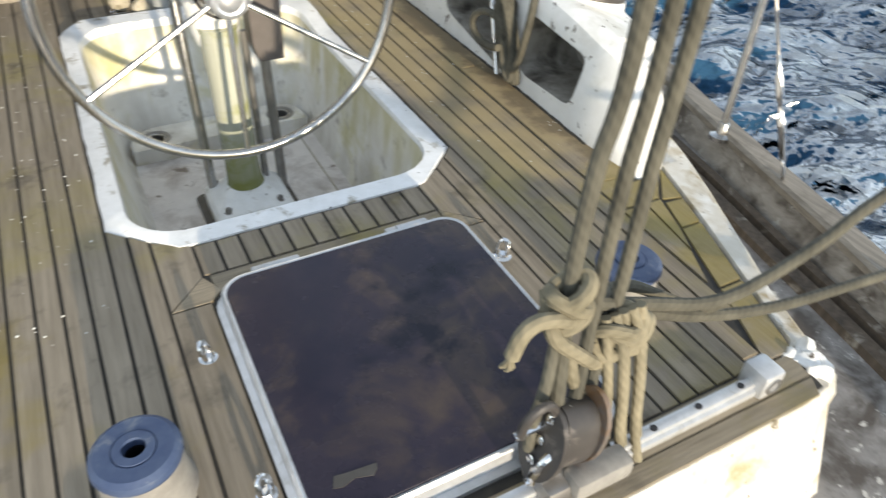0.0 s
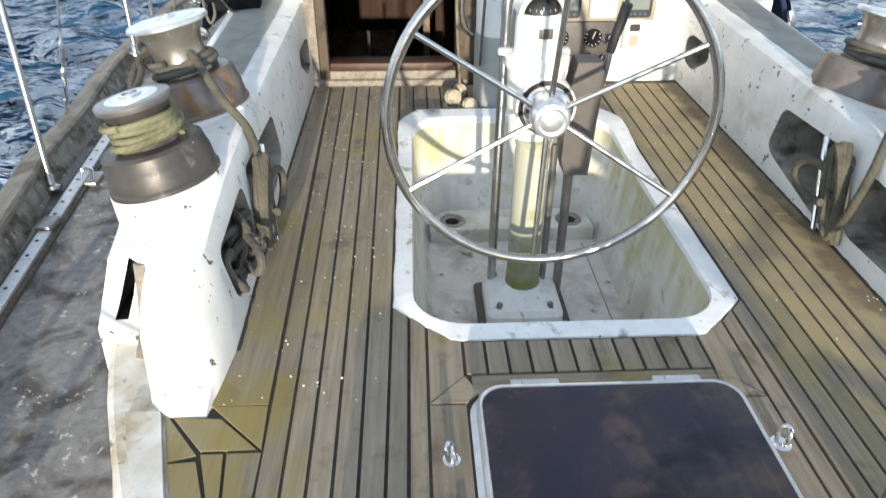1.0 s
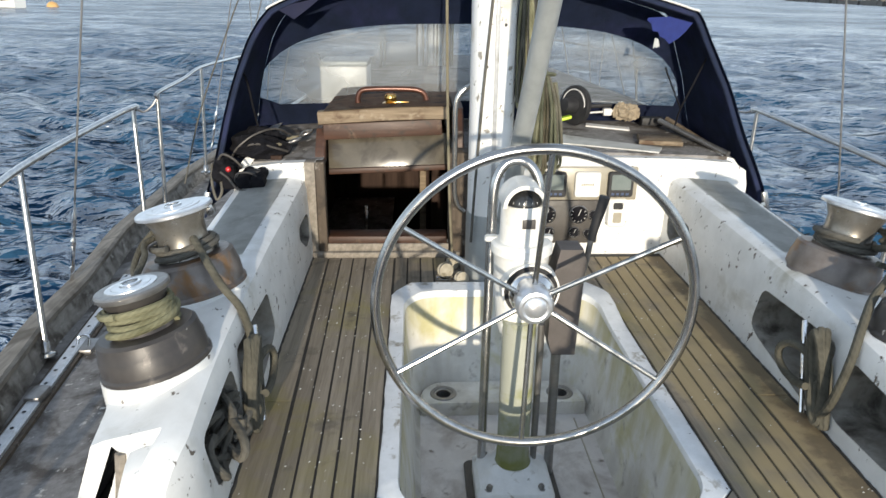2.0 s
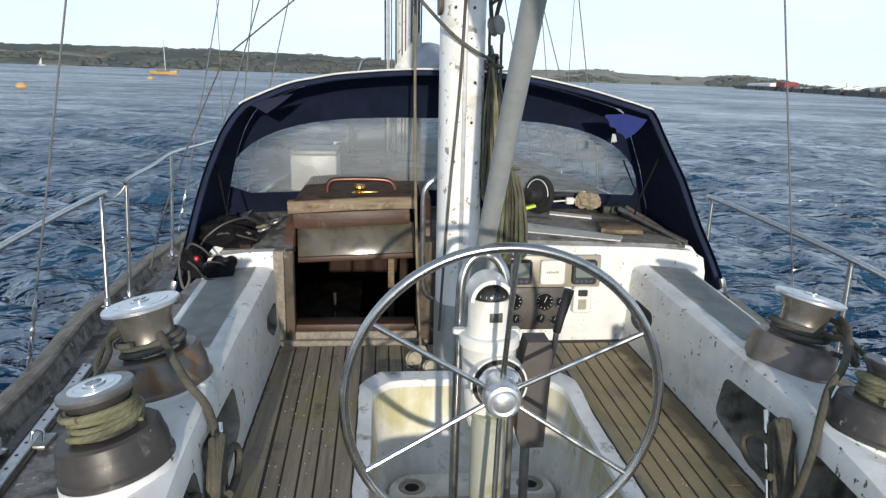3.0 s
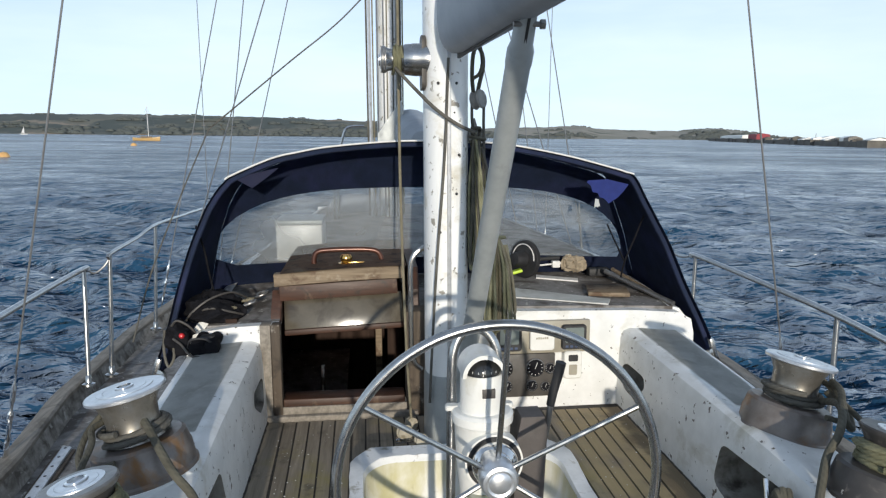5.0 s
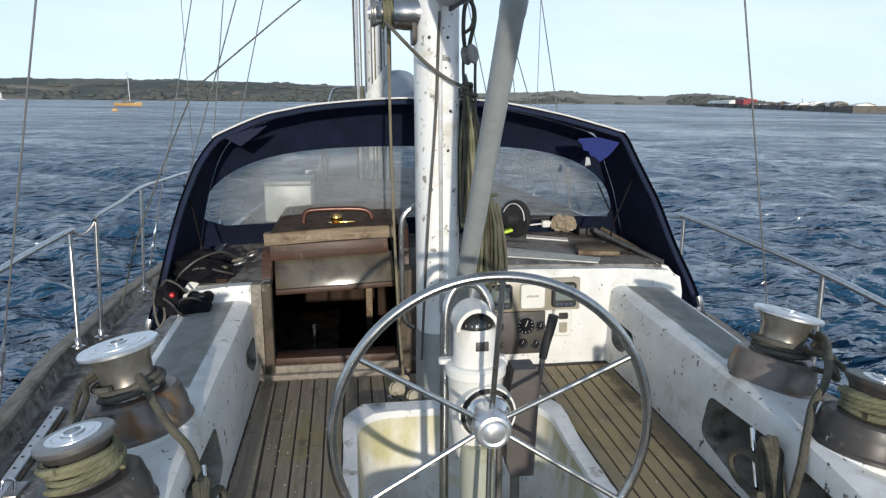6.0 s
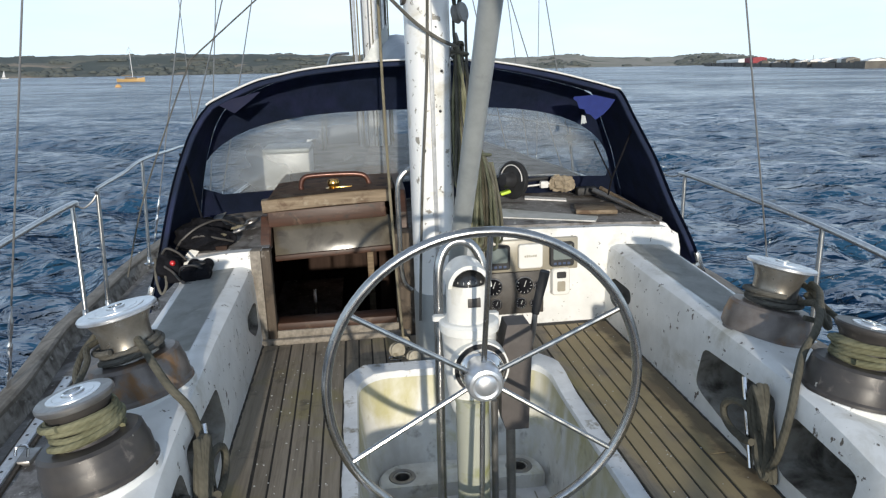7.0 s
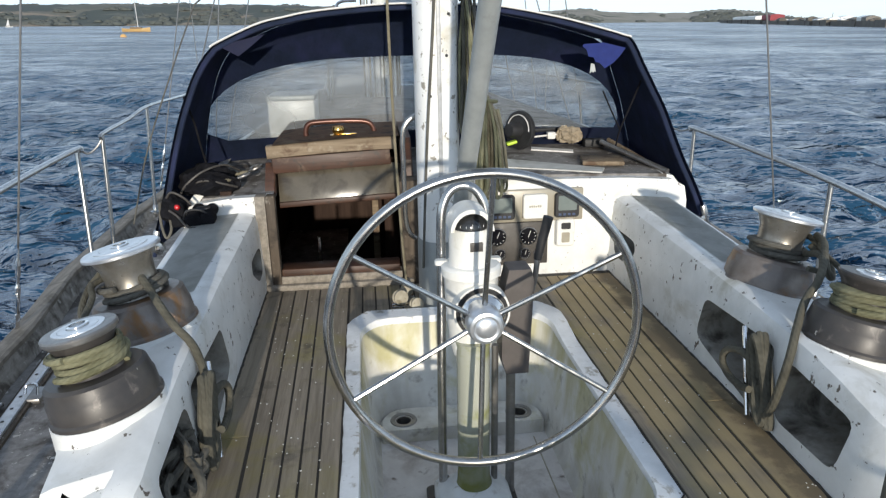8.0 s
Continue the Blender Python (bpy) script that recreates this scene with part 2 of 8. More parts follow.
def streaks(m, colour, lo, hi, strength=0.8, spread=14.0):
    """Streaks of one colour on a wall, strongest at the height hi and fading at lo."""
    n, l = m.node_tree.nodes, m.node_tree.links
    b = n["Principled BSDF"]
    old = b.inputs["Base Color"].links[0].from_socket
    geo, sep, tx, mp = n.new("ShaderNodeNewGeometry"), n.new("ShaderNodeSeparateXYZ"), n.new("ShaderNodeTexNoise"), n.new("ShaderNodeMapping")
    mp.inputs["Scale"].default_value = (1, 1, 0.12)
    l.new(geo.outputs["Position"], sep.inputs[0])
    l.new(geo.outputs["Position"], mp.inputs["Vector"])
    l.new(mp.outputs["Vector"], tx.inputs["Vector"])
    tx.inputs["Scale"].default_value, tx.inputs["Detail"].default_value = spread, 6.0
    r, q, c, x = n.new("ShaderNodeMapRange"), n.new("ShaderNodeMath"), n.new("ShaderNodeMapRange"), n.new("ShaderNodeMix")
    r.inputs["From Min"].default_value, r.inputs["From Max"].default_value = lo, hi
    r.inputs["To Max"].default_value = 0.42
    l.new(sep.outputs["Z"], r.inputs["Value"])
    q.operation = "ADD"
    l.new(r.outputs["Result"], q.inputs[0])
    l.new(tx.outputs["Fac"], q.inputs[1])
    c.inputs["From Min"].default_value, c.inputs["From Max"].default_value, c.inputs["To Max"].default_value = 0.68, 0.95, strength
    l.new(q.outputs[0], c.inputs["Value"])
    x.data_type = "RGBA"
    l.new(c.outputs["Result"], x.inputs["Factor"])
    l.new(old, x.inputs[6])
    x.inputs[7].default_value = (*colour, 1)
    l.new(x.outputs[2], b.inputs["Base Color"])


algae(TEAK)
# yellow-green stains that have run down from the well's rim
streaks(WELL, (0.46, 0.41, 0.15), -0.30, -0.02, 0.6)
# grey-brown streaks, denser towards the bottom of the well wall
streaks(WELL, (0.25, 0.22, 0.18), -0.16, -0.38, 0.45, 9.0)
streaks(WHITE_DIRTY, (0.40, 0.31, 0.17), -0.35, 0.0, 0.35)
streaks(COLUMN, (0.16, 0.18, 0.05), 0.1, -0.30, 0.85, 8.0)
CAULK = material("black_caulk", ((0.028, 0.026, 0.024), (0.05, 0.045, 0.038)), 0.8, scale=40, bump=0.2)
CAPRAIL = material("bare_grey_wood", ((0.31, 0.275, 0.23), (0.19, 0.167, 0.138)), 0.75, scale=50, stretch=(1, 0.08, 1), stain=(0.13, 0.11, 0.085), stain_scale=6, stain_stops=(0.52, 0.7), bump=0.4)
VARNISH = material("worn_varnished_wood", ((0.075, 0.033, 0.019), (0.040, 0.019, 0.012)), 0.5, scale=40, stretch=(0.08, 1, 1), stain=(0.13, 0.085, 0.055), stain_scale=14, stain_stops=(0.57, 0.72), stain2=(0.035, 0.022, 0.016), stain2_scale=26, stain2_stops=(0.56, 0.64), bump=0.3, bump_scale=40)
BARE_WOOD = material("stripped_wood", ((0.27, 0.205, 0.135), (0.15, 0.11, 0.07)), 0.75, scale=60, stretch=(0.06, 1, 1), stain=(0.12, 0.075, 0.045), stain_scale=9, stain_stops=(0.54, 0.62), stain2=(0.33, 0.275, 0.20), stain2_scale=20, stain2_stops=(0.58, 0.70), bump=0.5, bump_scale=60)
LID_WOOD = material("brown_lid_wood", ((0.225, 0.135, 0.088), (0.125, 0.078, 0.053)), 0.7, scale=50, stretch=(0.06, 1, 1), stain=(0.22, 0.175, 0.13), stain_scale=10, stain_stops=(0.55, 0.66), stain2=(0.05, 0.036, 0.028), stain2_scale=16, stain2_stops=(0.56, 0.64), bump=0.4, bump_scale=60)
LINER = material("grimy_beige_liner", ((0.120, 0.105, 0.080), (0.085, 0.074, 0.056)), 0.2, scale=8, stain=(0.055, 0.045, 0.034), stain_scale=9, stain_stops=(0.5, 0.68), bump=0.06)
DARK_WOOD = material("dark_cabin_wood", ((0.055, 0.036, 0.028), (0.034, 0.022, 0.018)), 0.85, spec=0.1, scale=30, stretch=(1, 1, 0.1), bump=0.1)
BEIGE = material("beige_laminate", ((0.38, 0.35, 0.28), (0.32, 0.29, 0.23)), 0.35, scale=8, stain=(0.33, 0.29, 0.22), stain_scale=7, stain_stops=(0.55, 0.75), bump=0.05)
STEEL = material("stainless_steel", ((0.52, 0.515, 0.505), (0.41, 0.405, 0.395)), 0.24, 1.0, scale=30, bump=0.03, rough_var=0.1)
CHROME = material("bright_chrome", ((0.80, 0.80, 0.80), (0.70, 0.70, 0.70)), 0.12, 1.0, scale=30, bump=0.02, rough_var=0.06)
BRUSHED = material("brushed_winch_top", ((0.78, 0.79, 0.81), (0.66, 0.67, 0.69)), 0.34, 0.85, scale=40, bump=0.03, rough_var=0.08)
DULL_STEEL = material("dull_grey_steel", ((0.34, 0.33, 0.32), (0.26, 0.25, 0.24)), 0.4, 0.8, scale=24, bump=0.08)
WINCH_BLACK = material("worn_black_anodising", ((0.045, 0.041, 0.040), (0.070, 0.063, 0.058)), 0.42, 0.1, scale=14, stain=(0.16, 0.14, 0.125), stain_scale=16, stain_stops=(0.6, 0.70), stain2=(0.5, 0.49, 0.46), stain2_scale=34, stain2_stops=(0.70, 0.715), bump=0.06)
WINCH_BRONZE = material("stained_bronze_base", ((0.225, 0.20, 0.185), (0.15, 0.125, 0.108)), 0.4, 0.4, scale=12, stain=(0.23, 0.125, 0.055), stain_scale=9, stain_stops=(0.51, 0.66), bump=0.06)
DRUM = material("worn_drum_steel", ((0.36, 0.34, 0.305), (0.25, 0.23, 0.20)), 0.3, 0.75, scale=20, bump=0.05)
ALLOY = material("worn_aluminium", ((0.66, 0.67, 0.69), (0.55, 0.56, 0.57)), 0.4, 0.55, scale=30, stain=(0.40, 0.39, 0.36), stain_scale=12, stain_stops=(0.6, 0.72), bump=0.08)
MAST_PAINT = material("flaking_mast_paint", ((0.86, 0.86, 0.85), (0.78, 0.78, 0.76)), 0.4, scale=10, stretch=(1, 1, 0.15), stain=(0.56, 0.52, 0.42), stain_scale=6, stain_stops=(0.55, 0.72),
                      stain2=(0.30, 0.28, 0.24), stain2_scale=24, stain2_stops=(0.61, 0.64), bump=0.2)
GREY_TUBE = material("grey_alloy_strut", ((0.38, 0.40, 0.40), (0.31, 0.33, 0.33)), 0.45, 0.2, scale=12, bump=0.05, stain=(0.25, 0.26, 0.25), stain_scale=9, stain_stops=(0.6, 0.75))
BOOM_GREY = material("grey_boom_cover", ((0.33, 0.355, 0.39), (0.27, 0.295, 0.325)), 0.55, scale=7, bump=0.15, bump_scale=20)
ACRYLIC = material("tinted_acrylic", ((0.016, 0.015, 0.030), (0.036, 0.028, 0.042)), 0.26, scale=5, spec=0.32, stain=(0.085, 0.062, 0.050), stain_scale=5.5, stain_stops=(0.50, 0.70), stain2=(0.010, 0.010, 0.020), stain2_scale=7, stain2_stops=(0.56, 0.66), bump=0.05, rough_var=0.14, bump_scale=9)
BLUE_RUBBER = material("faded_blue_plastic", ((0.040, 0.064, 0.135), (0.065, 0.095, 0.17)), 0.55, scale=30, stain=(0.17, 0.19, 0.23), stain_scale=30, stain_stops=(0.56, 0.72), bump=0.15)
GREY_RUBBER = material("grey_plastic", ((0.27, 0.26, 0.24), (0.20, 0.19, 0.18)), 0.6, scale=30, bump=0.1)
NAVY = material("navy_canvas", ((0.008, 0.016, 0.042), (0.012, 0.022, 0.060)), 0.95, scale=14, bump=0.25, bump_scale=9, bump_dist=0.02, stain=(0.024, 0.030, 0.095), stain_scale=4, stain_stops=(0.5, 0.75))
NAVY_LIGHT = material("faded_navy_canvas", ((0.009, 0.011, 0.034), (0.012, 0.015, 0.044)), 0.9, scale=20, bump=0.2)
BLUE_PATCH = material("bright_blue_canvas", ((0.009, 0.019, 0.13), (0.014, 0.028, 0.165)), 0.85, scale=30, bump=0.15)
PIPING = material("white_piping", ((0.78, 0.77, 0.75), (0.66, 0.65, 0.63)), 0.6, scale=40, bump=0.05)
BLACK_CLOTH = material("black_nylon", ((0.006, 0.006, 0.008), (0.013, 0.013, 0.016)), 0.9, scale=25, bump=0.4, bump_scale=18, bump_dist=0.02, spec=0.15)
BLACK = material("black_plastic", ((0.016, 0.016, 0.018), (0.028, 0.028, 0.03)), 0.6, scale=30, bump=0.05)
RED = material("red_plastic", ((0.65, 0.03, 0.03), (0.55, 0.02, 0.03)), 0.35, scale=30, bump=0.02)
BOX_BROWN = material("brown_grey_enamel", ((0.115, 0.10, 0.095), (0.085, 0.075, 0.07)), 0.5, 0.15, scale=14, stain=(0.09, 0.08, 0.075), stain_scale=9, stain_stops=(0.55, 0.7), bump=0.08)
GAUGE_BOARD = material("dark_grey_board", ((0.085, 0.077, 0.07), (0.06, 0.054, 0.048)), 0.5, scale=20, bump=0.08)
BRASS = material("polished_brass", ((0.75, 0.48, 0.15), (0.65, 0.40, 0.12)), 0.2, 1.0, scale=20, bump=0.03)
BRONZE_TUBE = material("brown_bronze_rail", ((0.13, 0.058, 0.04), (0.09, 0.04, 0.03)), 0.3, 0.4, scale=25, bump=0.05)
GLASS_DARK = material("dark_dial_glass", ((0.02, 0.021, 0.023), (0.03, 0.03, 0.03)), 0.08, scale=10, bump=0.0, coat=0.5)
LCD = material("grey_display", ((0.20, 0.23, 0.22), (0.16, 0.19, 0.18)), 0.2, scale=10, bump=0.0)
CREAM = material("cream_nylon_block", ((0.46, 0.42, 0.33), (0.32, 0.285, 0.215)), 0.5, scale=22, stain=(0.22, 0.19, 0.13), stain_scale=30, stain_stops=(0.56, 0.66), bump=0.2)
FLEECE = material("dirty_fleece", ((0.36, 0.30, 0.22), (0.25, 0.205, 0.145)), 0.95, scale=60, bump=0.6)
ORANGE = material("orange_buoy_paint", ((0.70, 0.42, 0.16), (0.58, 0.33, 0.12)), 0.4, scale=3, bump=0.0)
YELLOW_HULL = material("yellow_hull_paint", ((0.50, 0.33, 0.13), (0.42, 0.26, 0.10)), 0.3, scale=2, bump=0.0)
HI_VIS = material("yellow_green_tape", ((0.55, 0.75, 0.05), (0.48, 0.66, 0.05)), 0.5, scale=20, bump=0.0)
ROPE_OLIVE = rope_material("olive_rope", (0.052, 0.049, 0.037), (0.115, 0.108, 0.083))
ROPE_GREEN = rope_material("green_yellow_rope", (0.105, 0.103, 0.055), (0.26, 0.25, 0.155))
ROPE_TAN = rope_material("tan_rope", (0.115, 0.102, 0.068), (0.27, 0.238, 0.165))
ROPE_GREY = rope_material("grey_dirty_rope", (0.06, 0.057, 0.048), (0.135, 0.127, 0.108))

vinyl = bpy.data.materials.new("clear_vinyl")
vinyl.use_nodes = True
vn, vl = vinyl.node_tree.nodes, vinyl.node_tree.links
vn.clear()
vt, vg, vd = vn.new("ShaderNodeBsdfTransparent"), vn.new("ShaderNodeBsdfGlossy"), vn.new("ShaderNodeBsdfDiffuse")
vt.inputs["Color"].default_value = (0.88, 0.90, 0.91, 1)
vg.inputs["Roughness"].default_value = 0.12
vd.inputs["Color"].default_value = (0.70, 0.73, 0.75, 1)
v1, v2, vo = vn.new("ShaderNodeMixShader"), vn.new("ShaderNodeMixShader"), vn.new("ShaderNodeOutputMaterial")
vgeo, vtex, vmr = vn.new("ShaderNodeNewGeometry"), vn.new("ShaderNodeTexNoise"), vn.new("ShaderNodeMapRange")
vtex.inputs["Scale"].default_value, vtex.inputs["Detail"].default_value = 2.2, 3
vmr.inputs["From Min"].default_value, vmr.inputs["From Max"].default_value = 0.38, 0.72
vmr.inputs["To Min"].default_value, vmr.inputs["To Max"].default_value = 0.13, 0.40
vl.new(vgeo.outputs["Position"], vtex.inputs["Vector"])
vl.new(vtex.outputs["Fac"], vmr.inputs["Value"])
vl.new(vmr.outputs["Result"], v1.inputs[0])
vl.new(vt.outputs[0], v1.inputs[1])
vl.new(vd.outputs[0], v1.inputs[2])
v2.inputs[0].default_value = 0.06
vl.new(v1.outputs[0], v2.inputs[1])
vl.new(vg.outputs[0], v2.inputs[2])
vl.new(v2.outputs[0], vo.inputs[0])
VINYL = vinyl

water = bpy.data.materials.new("sea_water")
water.use_nodes = True
sn, sl = water.node_tree.nodes, water.node_tree.links
sn.clear()
sg, sm = sn.new("ShaderNodeNewGeometry"), sn.new("ShaderNodeMapping")
sm.inputs["Scale"].default_value = (0.5, 1.0, 1.0)
sm.inputs["Rotation"].default_value = (0, 0, 0.16)
sl.new(sg.outputs["Position"], sm.inputs["Vector"])
s_prev = None
for sc, st, di in ((0.05, 1.0, 2.5), (0.14, 1.0, 1.8), (0.36, 1.0, 1.5), (0.95, 1.0, 1.05), (2.6, 1.0, 0.40), (7.0, 1.0, 0.07)):
    tx, bp = sn.new("ShaderNodeTexNoise"), sn.new("ShaderNodeBump")
    tx.inputs["Scale"].default_value, tx.inputs["Detail"].default_value, tx.inputs["Roughness"].default_value = sc, 3, 0.55
    bp.inputs["Strength"].default_value, bp.inputs["Distance"].default_value = st, di
    sl.new(sm.outputs["Vector"], tx.inputs["Vector"])
    sl.new(tx.outputs["Fac"], bp.inputs["Height"])
    if s_prev:
        sl.new(s_prev, bp.inputs["Normal"])
    s_prev = bp.outputs["Normal"]
# scattered blue light from the depth, under a gloss that grows at a low angle but stays broken by ripples
sdeep, sgloss, smix, sfr, smr, sout = (sn.new("ShaderNode" + k) for k in ("BsdfDiffuse", "BsdfGlossy", "MixShader", "Fresnel", "MapRange", "OutputMaterial"))
sdeep.inputs["Color"].default_value = (0.023, 0.069, 0.132, 1)
sgloss.inputs["Roughness"].default_value = 0.15
sfr.inputs["IOR"].default_value = 1.33
smr.inputs["From Min"].default_value, smr.inputs["From Max"].default_value = 0.12, 0.98
smr.inputs["To Min"].default_value, smr.inputs["To Max"].default_value = 0.0, 0.68
sl.new(s_prev, sdeep.inputs["Normal"])
sl.new(s_prev, sgloss.inputs["Normal"])
sl.new(s_prev, sfr.inputs["Normal"])
sl.new(sfr.outputs[0], smr.inputs["Value"])
# wind ripples break the gloss in patches of every size
srip, srm, smul = sn.new("ShaderNodeTexNoise"), sn.new("ShaderNodeMapRange"), sn.new("ShaderNodeMath")
srip.inputs["Scale"].default_value, srip.inputs["Detail"].default_value, srip.inputs["Roughness"].default_value = 0.022, 8, 0.9
srm.inputs["From Min"].default_value, srm.inputs["From Max"].default_value = 0.43, 0.57
srm.inputs["To Min"].default_value, srm.inputs["To Max"].default_value = 0.62, 1.35
smul.operation = "MULTIPLY"
sl.new(sm.outputs["Vector"], srip.inputs["Vector"])
sl.new(srip.outputs["Fac"], srm.inputs["Value"])
sl.new(srm.outputs["Result"], smul.inputs[0])
sl.new(smr.outputs["Result"], smul.inputs[1])
sl.new(smul.outputs[0], smix.inputs[0])
sl.new(sdeep.outputs[0], smix.inputs[1])
sl.new(sgloss.outputs[0], smix.inputs[2])
sl.new(smix.outputs[0], sout.inputs[0])
# air haze is painted into the field colours, paler and greyer
LAND_A = material("hazy_hill_fields", ((0.125, 0.13, 0.105), (0.165, 0.155, 0.12)), 0.95, scale=0.009, stretch=(0.7, 1.6, 1), stops=(0.47, 0.53), bump=0,
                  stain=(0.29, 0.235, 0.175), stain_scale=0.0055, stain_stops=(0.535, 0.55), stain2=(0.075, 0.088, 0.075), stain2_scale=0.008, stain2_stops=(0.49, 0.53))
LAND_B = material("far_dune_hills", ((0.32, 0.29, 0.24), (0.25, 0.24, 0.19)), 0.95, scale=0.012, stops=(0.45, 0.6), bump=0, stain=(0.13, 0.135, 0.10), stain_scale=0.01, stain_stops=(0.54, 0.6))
# hedge greens are lifted towards grey for the haze
TREES = material("hazy_hedges", ((0.082, 0.092, 0.088), (0.105, 0.115, 0.104)), 0.95, scale=0.1, bump=0)
PIER_STONE = material("pier_stone", ((0.16, 0.145, 0.12), (0.10, 0.09, 0.08)), 0.9, scale=0.4, bump=0)
SHED_RED = material("faded_red_shed", ((0.34, 0.05, 0.06), (0.26, 0.04, 0.05)), 0.7, scale=0.3, bump=0)
FAR_ROOF = material("far_grey_roof", ((0.40, 0.40, 0.38), (0.30, 0.29, 0.28)), 0.8, scale=0.5, bump=0)


# ---- building helpers ----
def link(name, bm, mat, parent=None, smooth=35, label=""):
    me = bpy.data.meshes.new(name)
    bm.normal_update()
    bm.to_mesh(me)
    bm.free()
    me.materials.append(mat)
    if smooth:
        me.shade_smooth()
        me.set_sharp_from_angle(angle=radians(smooth))
    ob = new(name, me)
    if parent:
        ob.parent = parent
        ob.matrix_parent_inverse = parent.matrix_world.inverted()
    if label:
        ob["label"] = label
    return ob


def part(name, bm, mat, parent, label="", smooth=35):
    return link(name, bm, mat, parent, smooth, label)


def thing(name, label, category, at=(0, 0, 0), group="", kind=""):
    """An Empty at the base of a thing; its parts are made in world places."""
    ob = new(name)
    ob.empty_display_size = 0.05
    ob.matrix_world = Matrix.Translation(at)
    return tagged(ob, label, category, group, kind)


def solid(name, bm, mat, label, category, group="", kind="", smooth=35):
    return tagged(link(name, bm, mat, None, smooth), label, category, group, kind)


def box(bm, lo, hi, bevel=0.0, m=None, seg=2):
    c = [(a + b) / 2 for a, b in zip(lo, hi)]
    s = [abs(b - a) for a, b in zip(lo, hi)]
    r = bmesh.ops.create_cube(bm, size=1.0, matrix=Matrix.Translation(c) @ Matrix.Diagonal((*s, 1)))
    vs = r["verts"]
    if bevel:
        es = list({e for v in vs for e in v.link_edges})
        g = bmesh.ops.bevel(bm, geom=es, offset=bevel, segments=seg, affect="EDGES", profile=0.5)
        vs = list({v for f in g["faces"] for v in f.verts} | {v for v in vs if v.is_valid})
    if m is not None:
        bmesh.ops.transform(bm, matrix=m, verts=vs)
    return bm


def grid_faces(bm, rings, closed=True, caps=True):
    """Joins rings of points, each of the same length, into a skin."""
    vv = [[bm.verts.new(p) for p in r] for r in rings]
    n = len(rings[0])
    for a, b in zip(vv, vv[1:]):
        for i in range(n if closed else n - 1):
            j = (i + 1) % n
            bm.faces.new((a[i], a[j], b[j], b[i]))
    if caps and closed:
        bm.faces.new(list(reversed(vv[0])))
        bm.faces.new(vv[-1])
    return vv


def turned(bm, profile, m=None, seg=40, caps=True):
    """A turned form: profile rows (radius, height) round z, then moved by m."""
    m = m or Matrix()
    rings = [[m @ Vector((r * math.cos(2 * math.pi * i / seg), r * math.sin(2 * math.pi * i / seg), z)) for i in range(seg)] for r, z in profile]
    grid_faces(bm, rings, True, caps)
    return bm


def smooth_line(points, per=8):
    """A Catmull-Rom line through the points."""
    p = [Vector(q) for q in points]
    if len(p) < 3 or per < 2:
        return p
    p = [2 * p[0] - p[1]] + p + [2 * p[-1] - p[-2]]
    out = []
    for i in range(1, len(p) - 2):
        a, b, c, d = p[i - 1:i + 3]
        for k in range(per):
            t = k / per
            out.append(0.5 * (2 * b + (c - a) * t + (2 * a - 5 * b + 4 * c - d) * t * t + (3 * b - a - 3 * c + d) * t ** 3))
    out.append(p[-2])
    return out


def tube(bm, points, r, seg=10, per=8, taper=None, loop=False):
    """A round tube along a smooth line, with u round it and v metres along it."""
    line = smooth_line(points, per) if not loop else [Vector(q) for q in points]
    uv = bm.loops.layers.uv.verify()
    n = len(line)
    up = Vector((0, 0, 1))
    t0 = (line[1] - line[0]).normalized()
    if abs(t0.dot(up)) > 0.9:
        up = Vector((1, 0, 0))
    side = t0.cross(up).normalized()
    rings, dist, d = [], [], 0.0
    for i, q in enumerate(line):
        if loop:
            t = (line[(i + 1) % n] - line[i - 1]).normalized()
        else:
            t = (line[min(i + 1, n - 1)] - line[max(i - 1, 0)]).normalized()
        side = (side - t * side.dot(t)).normalized()
        oth = t.cross(side)
        if i:
            d += (q - line[i - 1]).length
        rr = r if taper is None else r * (1 + (taper - 1) * i / (n - 1))
        rings.append([bm.verts.new(q + rr * (math.cos(2 * math.pi * k / seg) * side + math.sin(2 * math.pi * k / seg) * oth)) for k in range(seg)])
        dist.append(d)
    pairs = list(zip(range(n - 1), range(1, n))) + ([(n - 1, 0)] if loop else [])
    for a, b in pairs:
        for k in range(seg):
            j = (k + 1) % seg
            f = bm.faces.new((rings[a][k], rings[a][j], rings[b][j], rings[b][k]))
            va, vb = dist[a], dist[b] if b else dist[a] + (line[0] - line[-1]).length
            for lp, (u, v) in zip(f.loops, ((k / seg, va), ((k + 1) / seg, va), ((k + 1) / seg, vb), (k / seg, vb))):
                lp[uv].uv = (u, v)
    if not loop:
        bm.faces.new(list(reversed(rings[0])))
        bm.faces.new(rings[-1])
    return bm


